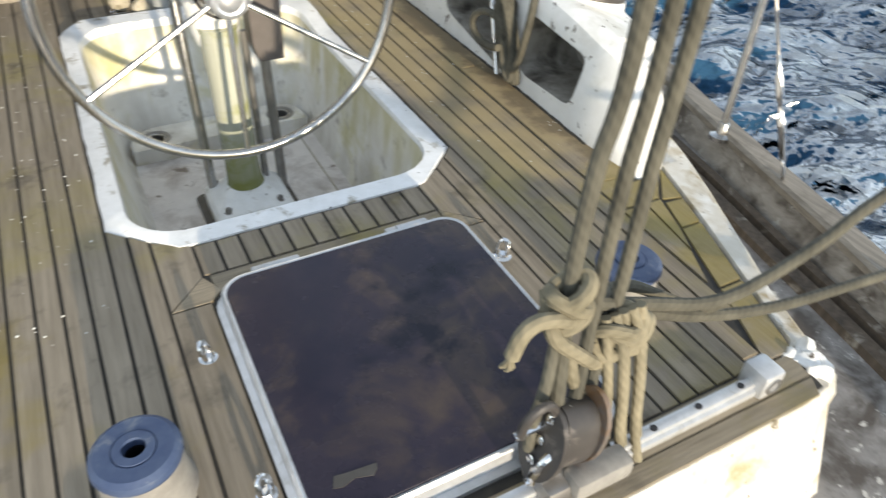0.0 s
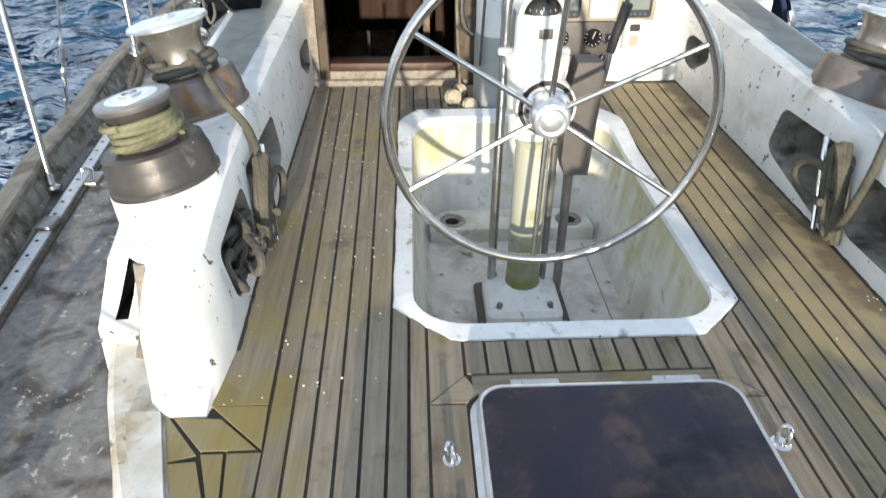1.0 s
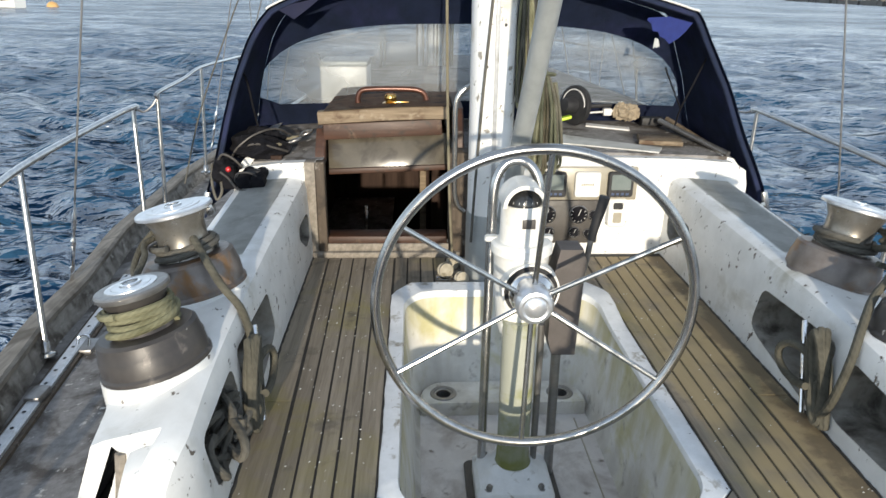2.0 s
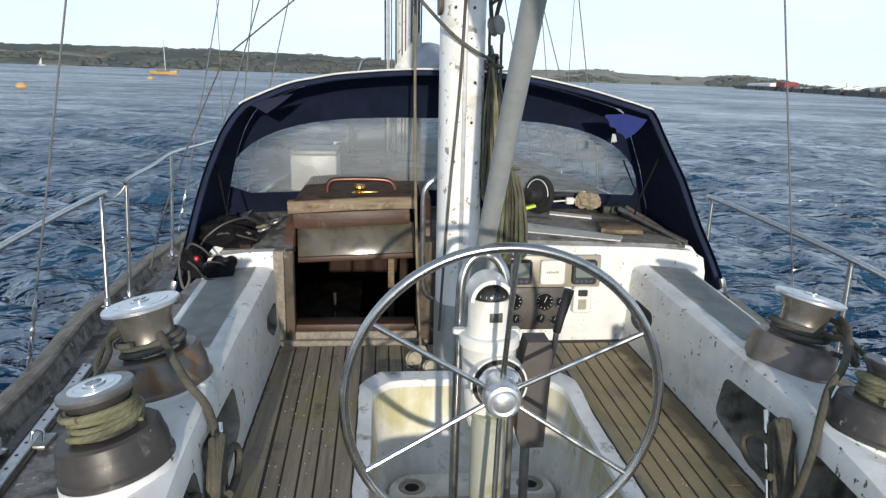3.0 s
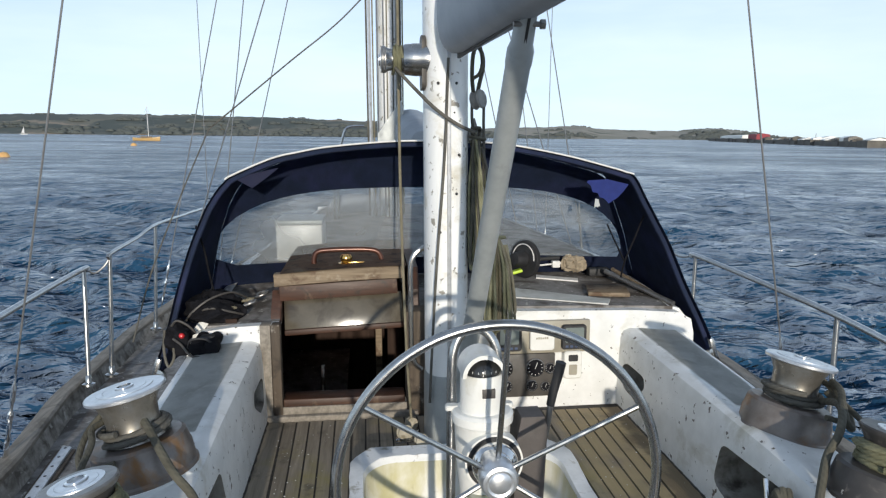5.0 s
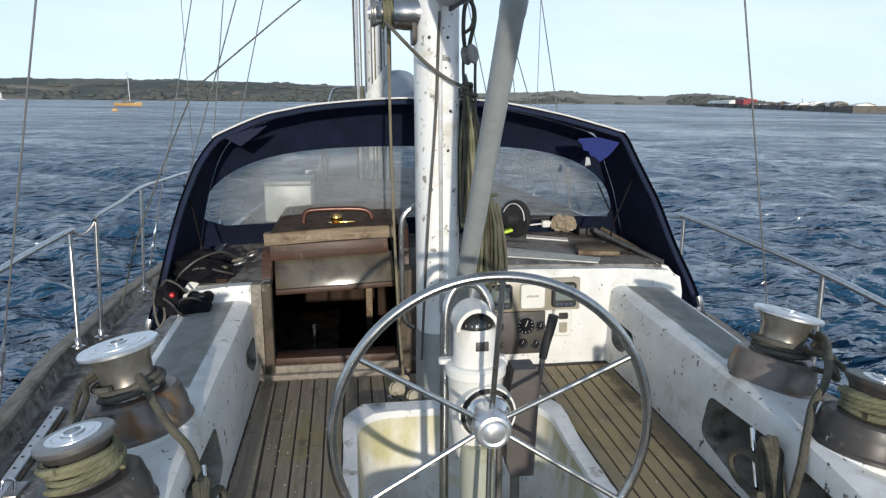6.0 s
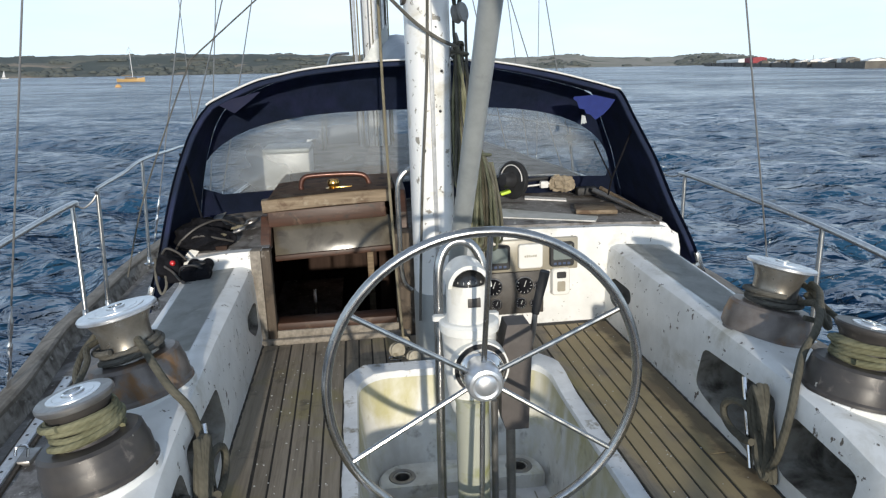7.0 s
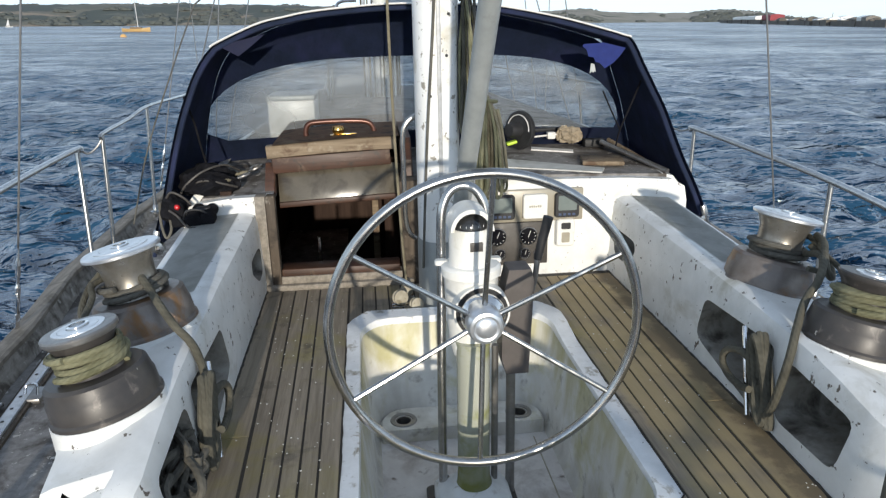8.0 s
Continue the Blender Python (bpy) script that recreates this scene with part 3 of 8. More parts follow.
def prism(bm, outline, lo, hi, axis="z", m=None, inset=0.0):
    """An outline (2D) drawn out along an axis from lo to hi; inset chamfers the far edge."""
    def place(p, h):
        return {"z": (p[0], p[1], h), "y": (p[0], h, p[1]), "x": (h, p[0], p[1])}[axis]
    cx, cy = sum(p[0] for p in outline) / len(outline), sum(p[1] for p in outline) / len(outline)

    def shrink(p, d):
        v = Vector((p[0] - cx, p[1] - cy))
        k = max(0.0, 1 - d / max(v.length, 1e-6))
        return (cx + v.x * k, cy + v.y * k)
    rings = [[Vector(place(p, lo)) for p in outline]]
    if inset:
        rings.append([Vector(place(p, hi - (inset if hi > lo else -inset))) for p in outline])
        rings.append([Vector(place(shrink(p, inset), hi)) for p in outline])
    else:
        rings.append([Vector(place(p, hi)) for p in outline])
    if m is not None:
        rings = [[m @ p for p in r] for r in rings]
    grid_faces(bm, rings)
    bmesh.ops.recalc_face_normals(bm, faces=bm.faces)
    return bm


def rounded(x0, y0, x1, y1, r, seg=6):
    """A rectangle with round corners, as points; r may hold four radii."""
    rs = r if isinstance(r, (tuple, list)) else (r,) * 4
    out = []
    for (cx, cy, a0), q in zip(((x1, y1, 0), (x0, y1, 90), (x0, y0, 180), (x1, y0, 270)), rs):
        sx, sy = (1 if cx == x1 else -1), (1 if cy == y1 else -1)
        for k in range(seg + 1):
            a = radians(a0 + 90 * k / seg)
            out.append((cx - sx * q + q * math.cos(a), cy - sy * q + q * math.sin(a)))
    return out


def axis_pose(at, direction):
    """A pose whose z points along a direction."""
    return Matrix.Translation(at) @ Vector(direction).to_track_quat("Z", "Y").to_matrix().to_4x4()


def rod(bm, a, b, r, seg=10, r2=None):
    return tube(bm, [a, b], r, seg, 1, None if r2 is None else r2 / r)


def curve_at(rows, y):
    """Linear reading of rows (y, value)."""
    if y <= rows[0][0]:
        return rows[0][1]
    for (a, u), (b, v) in zip(rows, rows[1:]):
        if y <= b:
            return u + (v - u) * (y - a) / (b - a)
    return rows[-1][1]


def cut(ob, cutters, mat=None):
    """Cuts the closed forms in a bmesh out of a mesh object, for good."""
    me = bpy.data.meshes.new("cutter")
    if mat:
        me.materials.append(mat)
    bmesh.ops.recalc_face_normals(cutters, faces=cutters.faces)
    cutters.to_mesh(me)
    cutters.free()
    c = new("cutter", me)
    md = ob.modifiers.new("cut", "BOOLEAN")
    md.operation, md.object, md.solver, md.material_mode = "DIFFERENCE", c, "EXACT", "TRANSFER"
    bpy.context.view_layer.update()
    res = bpy.data.meshes.new_from_object(ob.evaluated_get(bpy.context.evaluated_depsgraph_get()))
    ob.modifiers.clear()
    ob.data = res
    bpy.data.objects.remove(c)
    bpy.data.meshes.remove(me)
    res.shade_smooth()
    res.set_sharp_from_angle(angle=radians(35))


# ---- the sea and the far shore ----
def build_sea():
    rng = np.random.RandomState(4)
    rings = 430
    rad = 1.2 * np.power(3600 / 1.2, np.linspace(0, 1, rings))
    ang = np.radians(np.r_[np.arange(-58, 58, 0.16), np.arange(58, 302, 2.0)])     # finer ahead of the boat
    seg = len(ang)
    R, A = np.meshgrid(rad, ang, indexing="ij")
    X, Y = R * np.sin(A), R * np.cos(A)
    cell = R * 0.0187
    Z = np.zeros_like(X)
    for i in range(110):
        lam = 0.35 * (4.0 / 0.35) ** rng.rand()
        th = radians(200) + rng.normal() * 0.55
        k = 2 * np.pi / lam
        amp = 0.0125 * lam / max(1.0, lam / 1.2) ** 0.8 * (0.6 + 0.8 * rng.rand())
        w = np.clip((lam / cell - 2.0) / 2.0, 0, 1)
        ph = k * (X * np.sin(th) + Y * np.cos(th)) + rng.rand() * 6.28
        Z += amp * w * (np.sin(ph) + 0.28 * np.cos(2 * ph))
    verts = np.stack([X, Y, Z], -1).reshape(-1, 3)
    idx = np.arange(rings * seg).reshape(rings, seg)
    nx = np.roll(idx, -1, 1)
    faces = np.stack([idx[:-1], idx[1:], nx[1:], nx[:-1]], -1).reshape(-1, 4)
    me = bpy.data.meshes.new("sea")
    me.from_pydata(verts.tolist(), [], faces.tolist() + [list(range(seg))])
    me.materials.append(water)
    me.shade_smooth()
    ob = new("sea", me)
    ob.matrix_world = SEA
    tagged(ob, "dark blue choppy sea water under a low sun", "sea", kind="structure")


build_sea()


def hills(name, mat, dist, deep, ridge, label, seed, woods, tree_size, count):
    """A low coast; ridge and woods are given by bearing (run across for 1000 ahead) and rise for 1000 ahead."""
    b0, b1 = ridge[0][0], ridge[-1][0]
    nx, ny = 260, 14

    def place(b, v):
        far = dist + deep * v + 25 * noise.noise(Vector((b / 30, seed, 1))) * (1 - v)
        h = curve_at(ridge, b) * (1 + 0.05 * noise.noise(Vector((b / 25, seed, 0))) + 0.05 * noise.noise(Vector((b / 9, seed, 3))))
        swell = 0.12 * math.sin(v * math.pi) * noise.noise(Vector((b / 60, v * 2, seed)))
        return Vector((b * far / 1000, far, h * far / 1000 * (1 - (1 - v) ** 1.6 + swell) - 0.5))
    bm = bmesh.new()
    grid_faces(bm, [[place(b0 + (b1 - b0) * i / nx, j / (ny - 1)) for i in range(nx + 1)] for j in range(ny)], False, False)
    ob = solid(name, bm, mat, label, "hills", kind="structure", smooth=180)
    ob.matrix_world = SEA
    rng = random.Random(seed)
    vs, fs = [], []
    for k in range(count):
        b, v = b0 + (b1 - b0) * rng.random(), rng.choice((0.03, 0.1, 0.2, 0.33, 0.5, 1.0, 1.0)) + 0.05 * rng.random()
        v = min(v, 1.0)
        w = noise.noise(Vector((b / 38 + seed, v * 5, 4)))
        if w < curve_at(woods, b) + (0.16 if v > 0.25 else 0):
            continue
        s = tree_size * (0.45 + 0.75 * rng.random()) * (0.42 if v > 0.9 else 1.0)
        c = place(b, v) - Vector((0, 3, s * 0.3))
        o = len(vs)
        for a in range(6):
            rr = s * (0.8 + 0.5 * rng.random())
            vs.append((c[0] + rr * 1.6 * math.cos(a * 1.047), c[1] + rr * math.sin(a * 1.047), c[2] + s * 0.25))
            vs.append((c[0] + rr * 1.1 * math.cos(a * 1.047 + 0.4), c[1] + rr * math.sin(a * 1.047 + 0.4), c[2] + s * (0.7 + 0.3 * rng.random())))
        vs.append((c[0], c[1], c[2] + s * 1.1))
        for a in range(6):
            q = (a + 1) % 6
            fs += [(o + 2 * a, o + 2 * q, o + 2 * q + 1, o + 2 * a + 1), (o + 2 * a + 1, o + 2 * q + 1, o + 12)]
    me = bpy.data.meshes.new("far_trees")
    me.from_pydata(vs, [], fs)
    me.materials.append(TREES)
    me.shade_smooth()
    t = new("far_trees", me)
    t.matrix_world = SEA
    tagged(t, "hedges and small woods greyed by haze on the far hills", "trees", kind="stuff")


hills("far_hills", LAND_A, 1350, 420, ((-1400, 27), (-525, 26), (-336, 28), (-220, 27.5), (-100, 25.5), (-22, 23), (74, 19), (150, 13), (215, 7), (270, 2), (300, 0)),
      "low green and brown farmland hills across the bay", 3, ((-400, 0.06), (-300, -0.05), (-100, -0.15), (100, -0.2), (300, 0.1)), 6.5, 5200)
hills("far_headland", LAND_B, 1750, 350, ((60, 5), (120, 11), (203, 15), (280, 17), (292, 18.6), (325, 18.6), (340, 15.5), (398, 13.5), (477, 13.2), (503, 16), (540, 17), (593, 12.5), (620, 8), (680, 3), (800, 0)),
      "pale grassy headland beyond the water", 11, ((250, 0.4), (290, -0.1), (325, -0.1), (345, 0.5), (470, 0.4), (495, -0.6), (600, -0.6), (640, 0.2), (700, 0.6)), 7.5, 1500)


def far_pier():
    """A stone pier that runs from the headland towards the boat, with sheds and stacked gear."""
    a, b = Vector((486, 910, 0)), Vector((205, 250, 0))
    d = (b - a).normalized()
    p = thing("harbour_pier", "low stone harbour pier with sheds far off", "pier", SEA @ a)
    rng = random.Random(9)
    long_ = (b - a).length
    turn = Matrix.Translation(a) @ Matrix.Rotation(math.atan2(d.y, d.x), 4, "Z")
    bm = bmesh.new()
    u = 0.0
    while u < long_:
        w = 9 + 12 * rng.random()
        box(bm, (u, -9 - 2 * rng.random(), -1), (u + w + 0.4, 9, 2.2 + 0.7 * rng.random() + 1.0 * (u < 400)))
        u += w
    bmesh.ops.transform(bm, matrix=SEA @ turn, verts=bm.verts)
    part("wall", bm, PIER_STONE, p, smooth=0)["kind"] = "stuff"

    def shed(u, w, h, mat, nm, v0=-7.0, v1=3.0):
        bm = bmesh.new()
        prism(bm, [(v0, 1.6), (v1, 1.6), (v1, h - 0.8), ((v0 + v1) / 2, h), (v0, h - 0.8)], u, u + w, "x", SEA @ turn)
        part(nm, bm, mat, p, smooth=0)
    shed(138, 200, 7.0, WHITE_CLEAN, "white_shed")
    shed(378, 48, 7.6, SHED_RED, "red_shed")
    u = 432.0
    while u < long_ - 10:
        w = 3 + 11 * rng.random()
        v = -8 + 9 * rng.random()
        shed(u, w, 3.3 + 1.8 * rng.random(), rng.choice((PIER_STONE, FAR_ROOF, WHITE_CLEAN, WHITE_CLEAN, BULWARK)), "shed", v, v + 4 + 3 * rng.random())
        u += w * (0.7 + 0.9 * rng.random())
    for k in range(3):
        u = 450 + 80 * k + 20 * rng.random()
        bm = bmesh.new()
        q = turn @ Vector((u, -4, 2))
        rod(bm, SEA @ q, SEA @ (q + Vector((0, 0, 3.0 + 1.5 * rng.random()))), 0.12, 6)
        part("lamp_post", bm, PIER_STONE, p)


far_pier()


def far_yacht(name, at, length, hull_mat, label, mast=True, sail=False, turn=0.0):
    m = SEA @ Matrix.Translation(at) @ Matrix.Rotation(radians(turn), 4, "Z") @ Matrix.Diagonal((length / 10, length / 10, length / 10, 1))
    y = thing(name, label, "boat", m.translation)
    bm = bmesh.new()
    rings = []
    for u in range(11):
        x = -5 + u
        b = 1.5 * max(0.06, 1 - ((x + 1) / 6.2) ** 2 if x > -1 else 1 - ((x + 1) / 8) ** 2)
        s = 0.95 + 0.016 * (x + 1) ** 2
        rings.append([m @ Vector(q) for q in ((x, -b, s), (x, -b * 0.9, 0.1), (x, 0, -0.4), (x, b * 0.9, 0.1), (x, b, s), (x, 0, s + 0.1))])
    grid_faces(bm, rings)
    part("hull", bm, hull_mat, y)
    bm = bmesh.new()
    box(bm, (-2.2, -0.8, 1.0), (1.8, 0.8, 1.6), 0.15)
    bmesh.ops.transform(bm, matrix=m, verts=bm.verts)
    part("cabin", bm, WHITE_CLEAN if sail else BARE_WOOD, y)
    if mast:
        bm = bmesh.new()
        rod(bm, m @ Vector((0.6, 0, 1)), m @ Vector((0.5, 0, 12.5)), 0.11, 6)
        part("mast", bm, PIPING, y)
        bm = bmesh.new()
        rod(bm, m @ Vector((0.5, 0, 2.3)), m @ Vector((-3.6, 0, 2.2)), 0.16, 6)
        part("boom", bm, BARE_WOOD, y)
        bm = bmesh.new()
        for e in ((5, 0, 1.2), (-4.9, 0, 1.2), (0.4, 1.4, 1), (0.4, -1.4, 1)):
            rod(bm, m @ Vector(e), m @ Vector((0.5, 0, 12.3)), 0.03, 4)
        part("rigging", bm, STEEL, y)
    if sail:
        bm = bmesh.new()
        prism(bm, [(0.4, 2.0), (-4.0, 2.0), (0.4, 12)], -0.03, 0.03, "y", m)
        part("sail", bm, PIPING, y)


far_yacht("moored_yacht", (-83, 273, 0), 10.4, YELLOW_HULL, "yellow wooden yacht lying at a mooring", turn=-12)
far_yacht("sailing_dinghy", (-417, 900, 0), 8, WHITE_CLEAN, "small white sailing boat far off", sail=True, turn=40)
far_yacht("motor_boat", (-43.5, 75, 0), 6.5, WHITE_CLEAN, "white motor boat at a mooring", mast=False, turn=160)


def buoy(at, r):
    b = thing("mooring_buoy", "round orange mooring buoy on the water", "buoy", (SEA @ Vector(at)), "mooring buoys")
    m = SEA @ Matrix.Translation(at)
    bm = bmesh.new()
    turned(bm, [(0.02, -0.6 * r), (0.7 * r, -0.5 * r), (r, 0), (0.85 * r, 0.5 * r), (0.5 * r, 0.8 * r), (0.1 * r, 0.9 * r)], m, 16)
    part("float", bm, ORANGE, b)
    bm = bmesh.new()
    turned(bm, [(0.08 * r, 0.85 * r), (0.1 * r, 1.2 * r), (0.02 * r, 1.25 * r)], m, 8)
    part("ring_post", bm, DULL_STEEL, b)


buoy((-40, 79.5, 0), 0.62)
buoy((-51.6, 159, 0), 0.7)


# ---- hull and decks ----
BEAM = ((-2.6, 0.80), (-1.8, 1.02), (-1.0, 1.23), (-0.58, 1.36), (0.3, 1.58), (0.75, 1.72), (1.6, 1.93), (2.8, 2.10), (4.2, 2.14), (6.0, 1.98), (8.0, 1.45), (9.5, 0.8), (10.6, 0.15))
DECK_Z, RAIL_Z = -0.33, -0.2


def sheer(y):
    return DECK_Z + 0.012 * max(0, y - 2.0) + 0.004 * max(0, y - 4) ** 2


def beam_line(step=0.3):
    ys = np.arange(-2.6, 10.61, step)
    return smooth_line([(curve_at(BEAM, y), y, 0) for y in ys], 2)


def build_hull():
    line = beam_line()

    def out(s, y):
        """The port rail runs a little fuller aft."""
        return 0.11 * max(0.0, min(1.0, (2.0 - y) / 1.4)) if s < 0 else -0.01 - 0.13 * max(0.0, min(1.0, (y - 1.2) / 1.2)) * max(0.0, min(1.0, (6.0 - y) / 2.0))
    hull = thing("hull", "white painted yacht hull", "hull", (0, 3, -1.45), kind="structure")
    bm = bmesh.new()
    rings = []
    for p in line:
        b, y = max(p.x, 0.02) + 0.1, p.y
        z = sheer(y)
        k = 0.55 + 0.4 * min(1, b / 2)
        half = [(b, y, z + 0.03), (b * 0.99, y, z - 0.4), (b * 0.93 * (k + 0.05), y, -1.3), (b * 0.55 * k, y, -1.9), (0, y, -2.1)]
        rings.append([Vector(q) for q in half] + [Vector((-q[0] - out(-1, y), q[1], q[2])) for q in reversed(half[:-1])])
    grid_faces(bm, rings, False, False)
    bm.faces.new([v for v in bm.verts if abs(v.co.y - rings[0][0].y) < 1e-5])
    part("topsides", bm, WHITE, hull)
    # side and fore decks in one sheet, open under the cabin and cockpit
    bm = bmesh.new()
    side, mid = {1: [], -1: []}, []
    for p in line:
        b, y = max(p.x, 0.02) + 0.02, p.y
        z = sheer(y)
        i = min(0.5, b * 0.5)
        for s in (1, -1):
            side[s].append([(s * i, y, z + 0.012), (s * (i + b) / 2, y, z + 0.008), (s * (b + out(s, y)), y, z)])
        mid.append([(-i, y, z + 0.012), (i, y, z + 0.012)])
    for s in (1, -1):
        grid_faces(bm, side[s], False, False)
    for rows in ([r for r in mid if r[0][1] < -0.05], [r for r in mid if r[0][1] > 4.2]):
        grid_faces(bm, rows, False, False)
    solid("side_deck", bm, DECK, "weathered grey side deck with dirt and worn paint", "deck", kind="structure", smooth=60)
    for s in (1, -1):
        rail = thing("bulwark_rail", "low bulwark with a bare grey wooden cap rail", "rail", (s * 1.9, 1.5, DECK_Z), "bulwark rails", "structure")
        low, cap = bmesh.new(), bmesh.new()
        lo_r, cap_r = [], []
        for p in line:
            b, y = max(p.x, 0.02) + out(s, p.y), p.y
            z = sheer(y)
            lo_r.append([(s * q[0], y, q[1]) for q in ((b - 0.02, z - 0.02), (b + 0.018, z + 0.096), (b + 0.085, z + 0.096), (b + 0.09, z - 0.02))])
            cap_r.append([(s * q[0], y, q[1]) for q in ((b + 0.01, z + 0.095), (b + 0.008, z + 0.118), (b + 0.02, z + 0.128), (b + 0.09, z + 0.128), (b + 0.102, z + 0.118), (b + 0.10, z + 0.095))])
        grid_faces(low, lo_r)
        grid_faces(cap, cap_r)
        bmesh.ops.recalc_face_normals(low, faces=low.faces)
        bmesh.ops.recalc_face_normals(cap, faces=cap.faces)
        part("bulwark", low, BULWARK, rail)
        part("cap", cap, CAPRAIL, rail, "bare grey wooden cap")


build_hull()

# ---- cockpit ----
SOLE_EDGE = ((-0.90, 0.665), (-0.83, 0.675), (-0.65, 0.74), (-0.42, 0.822), (-0.255, 0.878), (-0.2, 0.895), (0.0, 0.92))   # y, half width of the teak


def edge(y):
    return curve_at(SOLE_EDGE, y)


def build_moulding():
    """The raised white moulding that carries the cockpit, higher than the side decks."""
    bm = bmesh.new()
    right = [(0.62, -0.925), (0.69, -0.915), (0.73, -0.885), (0.742, -0.84), (0.805, -0.66), (0.845, -0.58), (0.97, -0.306), (1.035, -0.15), (1.125, 0.12), (1.16, 0.3), (1.22, 0.8), (1.23, 1.3), (1.22, 1.82)]
    outline = right + [(-x, y) for x, y in reversed(right)]
    low = [(x * 1.03 + (0.05 if x > 0 else -0.05) * (1 if abs(x) > 0.62 else 0.5), y - (0.06 if y < -0.8 else 0)) for x, y in outline]
    lip = [(x * 0.985, y + (0.012 if y < -0.8 else 0)) for x, y in outline]
    grid_faces(bm, [[(x, y, DECK_Z - 0.05) for x, y in low], [(x, y, -0.05) for x, y in outline], [(x, y, -0.015) for x, y in outline], [(x, y, -0.003) for x, y in lip]], True, True)
    bmesh.ops.recalc_face_normals(bm, faces=bm.faces)
    ob = solid("cockpit_moulding", bm, WHITE_DIRTY, "chipped and stained white moulding under the cockpit sole", "cockpit", kind="structure", smooth=50)
    c = bmesh.new()
    prism(c, rounded(-0.40, 0.05, 0.40, 1.30, 0.1), -0.5, 0.3)
    cut(ob, c)
    bm = bmesh.new()
    for s in (1, -1):
        pts = [(s * (edge(y) + 0.008), y) for y in (-0.80, -0.65, -0.42, -0.2)]
        outp = [(s * x, y) for x, y in ((0.77, -0.66), (0.81, -0.58), (0.935, -0.306), (0.975, -0.2))]
        prism(bm, pts + list(reversed(outp)), -0.01, 0.012 if s > 0 else 0.0121, "z", None, 0.004)
    part("side_strip", bm, WHITE_DIRTY, ob, "dirty chipped white flange")
    bm = bmesh.new()
    for s in (1, -1):
        for dx, dy, w, h in ((0.0, 0.0, 0.030, 0.014), (0.016, 0.034, 0.014, 0.030), (-0.020, 0.030, 0.018, 0.010)):
            r = bmesh.ops.create_icosphere(bm, subdivisions=3, radius=1, matrix=Matrix.Translation((s * (0.695 + dx), -0.855 + dy, 0.0)) @ Matrix.Diagonal((w, w * 1.2, h, 1)))
            for v in r["verts"]:
                v.co += 0.016 * noise.noise_vector(v.co * 55)
    part("corner_lug", bm, WHITE, ob, "broken white corner lug")


build_moulding()


def build_well():
    well = thing("footwell", "stained white footwell sunk into the cockpit sole", "footwell", (0, 0.65, -0.34), kind="structure")
    outer = [(-0.30, 0.0), (0.30, 0.0), (0.435, 0.132), (0.437, 1.29), (0.365, 1.375), (-0.365, 1.375), (-0.437, 1.29), (-0.437, 0.132)]
    # rim: outer edge to rounded inner edge, with matching point counts
    n = 168
    inner = rounded(-0.385, 0.055, 0.372, 1.30, (0.13, 0.13, 0.13, 0.13), 8)

    def polar(poly):
        """The outline met by rays from the middle, so that rings of points match."""
        c = Vector((0.0, 0.66))
        out = []
        for k in range(n):
            a = 2 * math.pi * (k + 0.5) / n
            d = Vector((math.cos(a), math.sin(a)))
            best = None
            for i, p in enumerate(poly):
                p, q = Vector(p[:2]) - c, Vector(poly[(i + 1) % len(poly)][:2]) - c
                e = q - p
                den = d.x * e.y - d.y * e.x
                if abs(den) < 1e-9:
                    continue
                t = (p.x * e.y - p.y * e.x) / den
                u = (p.x * d.y - p.y * d.x) / den
                if t > 0 and -1e-6 <= u <= 1 + 1e-6:
                    best = t if best is None else min(best, t)
            q = c + d * best
            out.append((q.x, q.y))
        return out

    def lift(y):
        return 0.006 + 0.03 * max(0.0, (y - 1.0) / 0.35)

    o, i = polar(outer), polar(inner)
    bm = bmesh.new()
    wob = [0.003 * noise.noise(Vector((x * 9, y * 9, 2))) + (0.010 if y > 1.1 else 0.002) * noise.noise(Vector((x * 45, y * 45, 5))) for x, y in o]
    grid_faces(bm, [[(x, y, -0.02) for x, y in o], [(x + w, y + w, lift(y) - 0.002) for (x, y), w in zip(o, wob)], [(x * 0.99, y, lift(y) + 0.002) for x, y in o],
                    [(x * 1.01, y, lift(y) + 0.004 + (0.006 if y > 1.1 else 0.001) * noise.noise(Vector((x * 30, y * 30, 8)))) for x, y in i], [(x, y, lift(y) - 0.006) for x, y in i], [(x * 0.995, y, -0.03) for x, y in i]], True, False)
    part("rim", bm, RIM_WHITE, well, "bright white painted rim", 50)
    mid = polar(rounded(-0.345, 0.09, 0.335, 1.20, 0.13, 8))
    low = polar(rounded(-0.325, 0.12, 0.315, 1.175, 0.12, 8))
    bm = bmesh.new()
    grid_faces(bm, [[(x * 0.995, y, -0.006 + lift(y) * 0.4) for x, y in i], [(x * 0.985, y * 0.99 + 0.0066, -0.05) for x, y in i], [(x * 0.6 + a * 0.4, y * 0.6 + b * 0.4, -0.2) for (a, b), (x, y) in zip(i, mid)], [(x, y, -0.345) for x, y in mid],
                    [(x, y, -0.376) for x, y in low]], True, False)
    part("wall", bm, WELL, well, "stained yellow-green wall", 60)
    bm = bmesh.new()
    prism(bm, [(x * 1.02, y) for x, y in low], -0.44, -0.373)
    part("floor", bm, WELL_FLOOR, well, "grey stained floor")
    bm = bmesh.new()
    prism(bm, rounded(-0.325, 1.03, 0.315, 1.19, (0.1, 0.1, 0.012, 0.012)), -0.40, -0.318, "z", None, 0.008)
    ledge = part("ledge", bm, WELL, well, "raised ledge with two drains")
    c = bmesh.new()
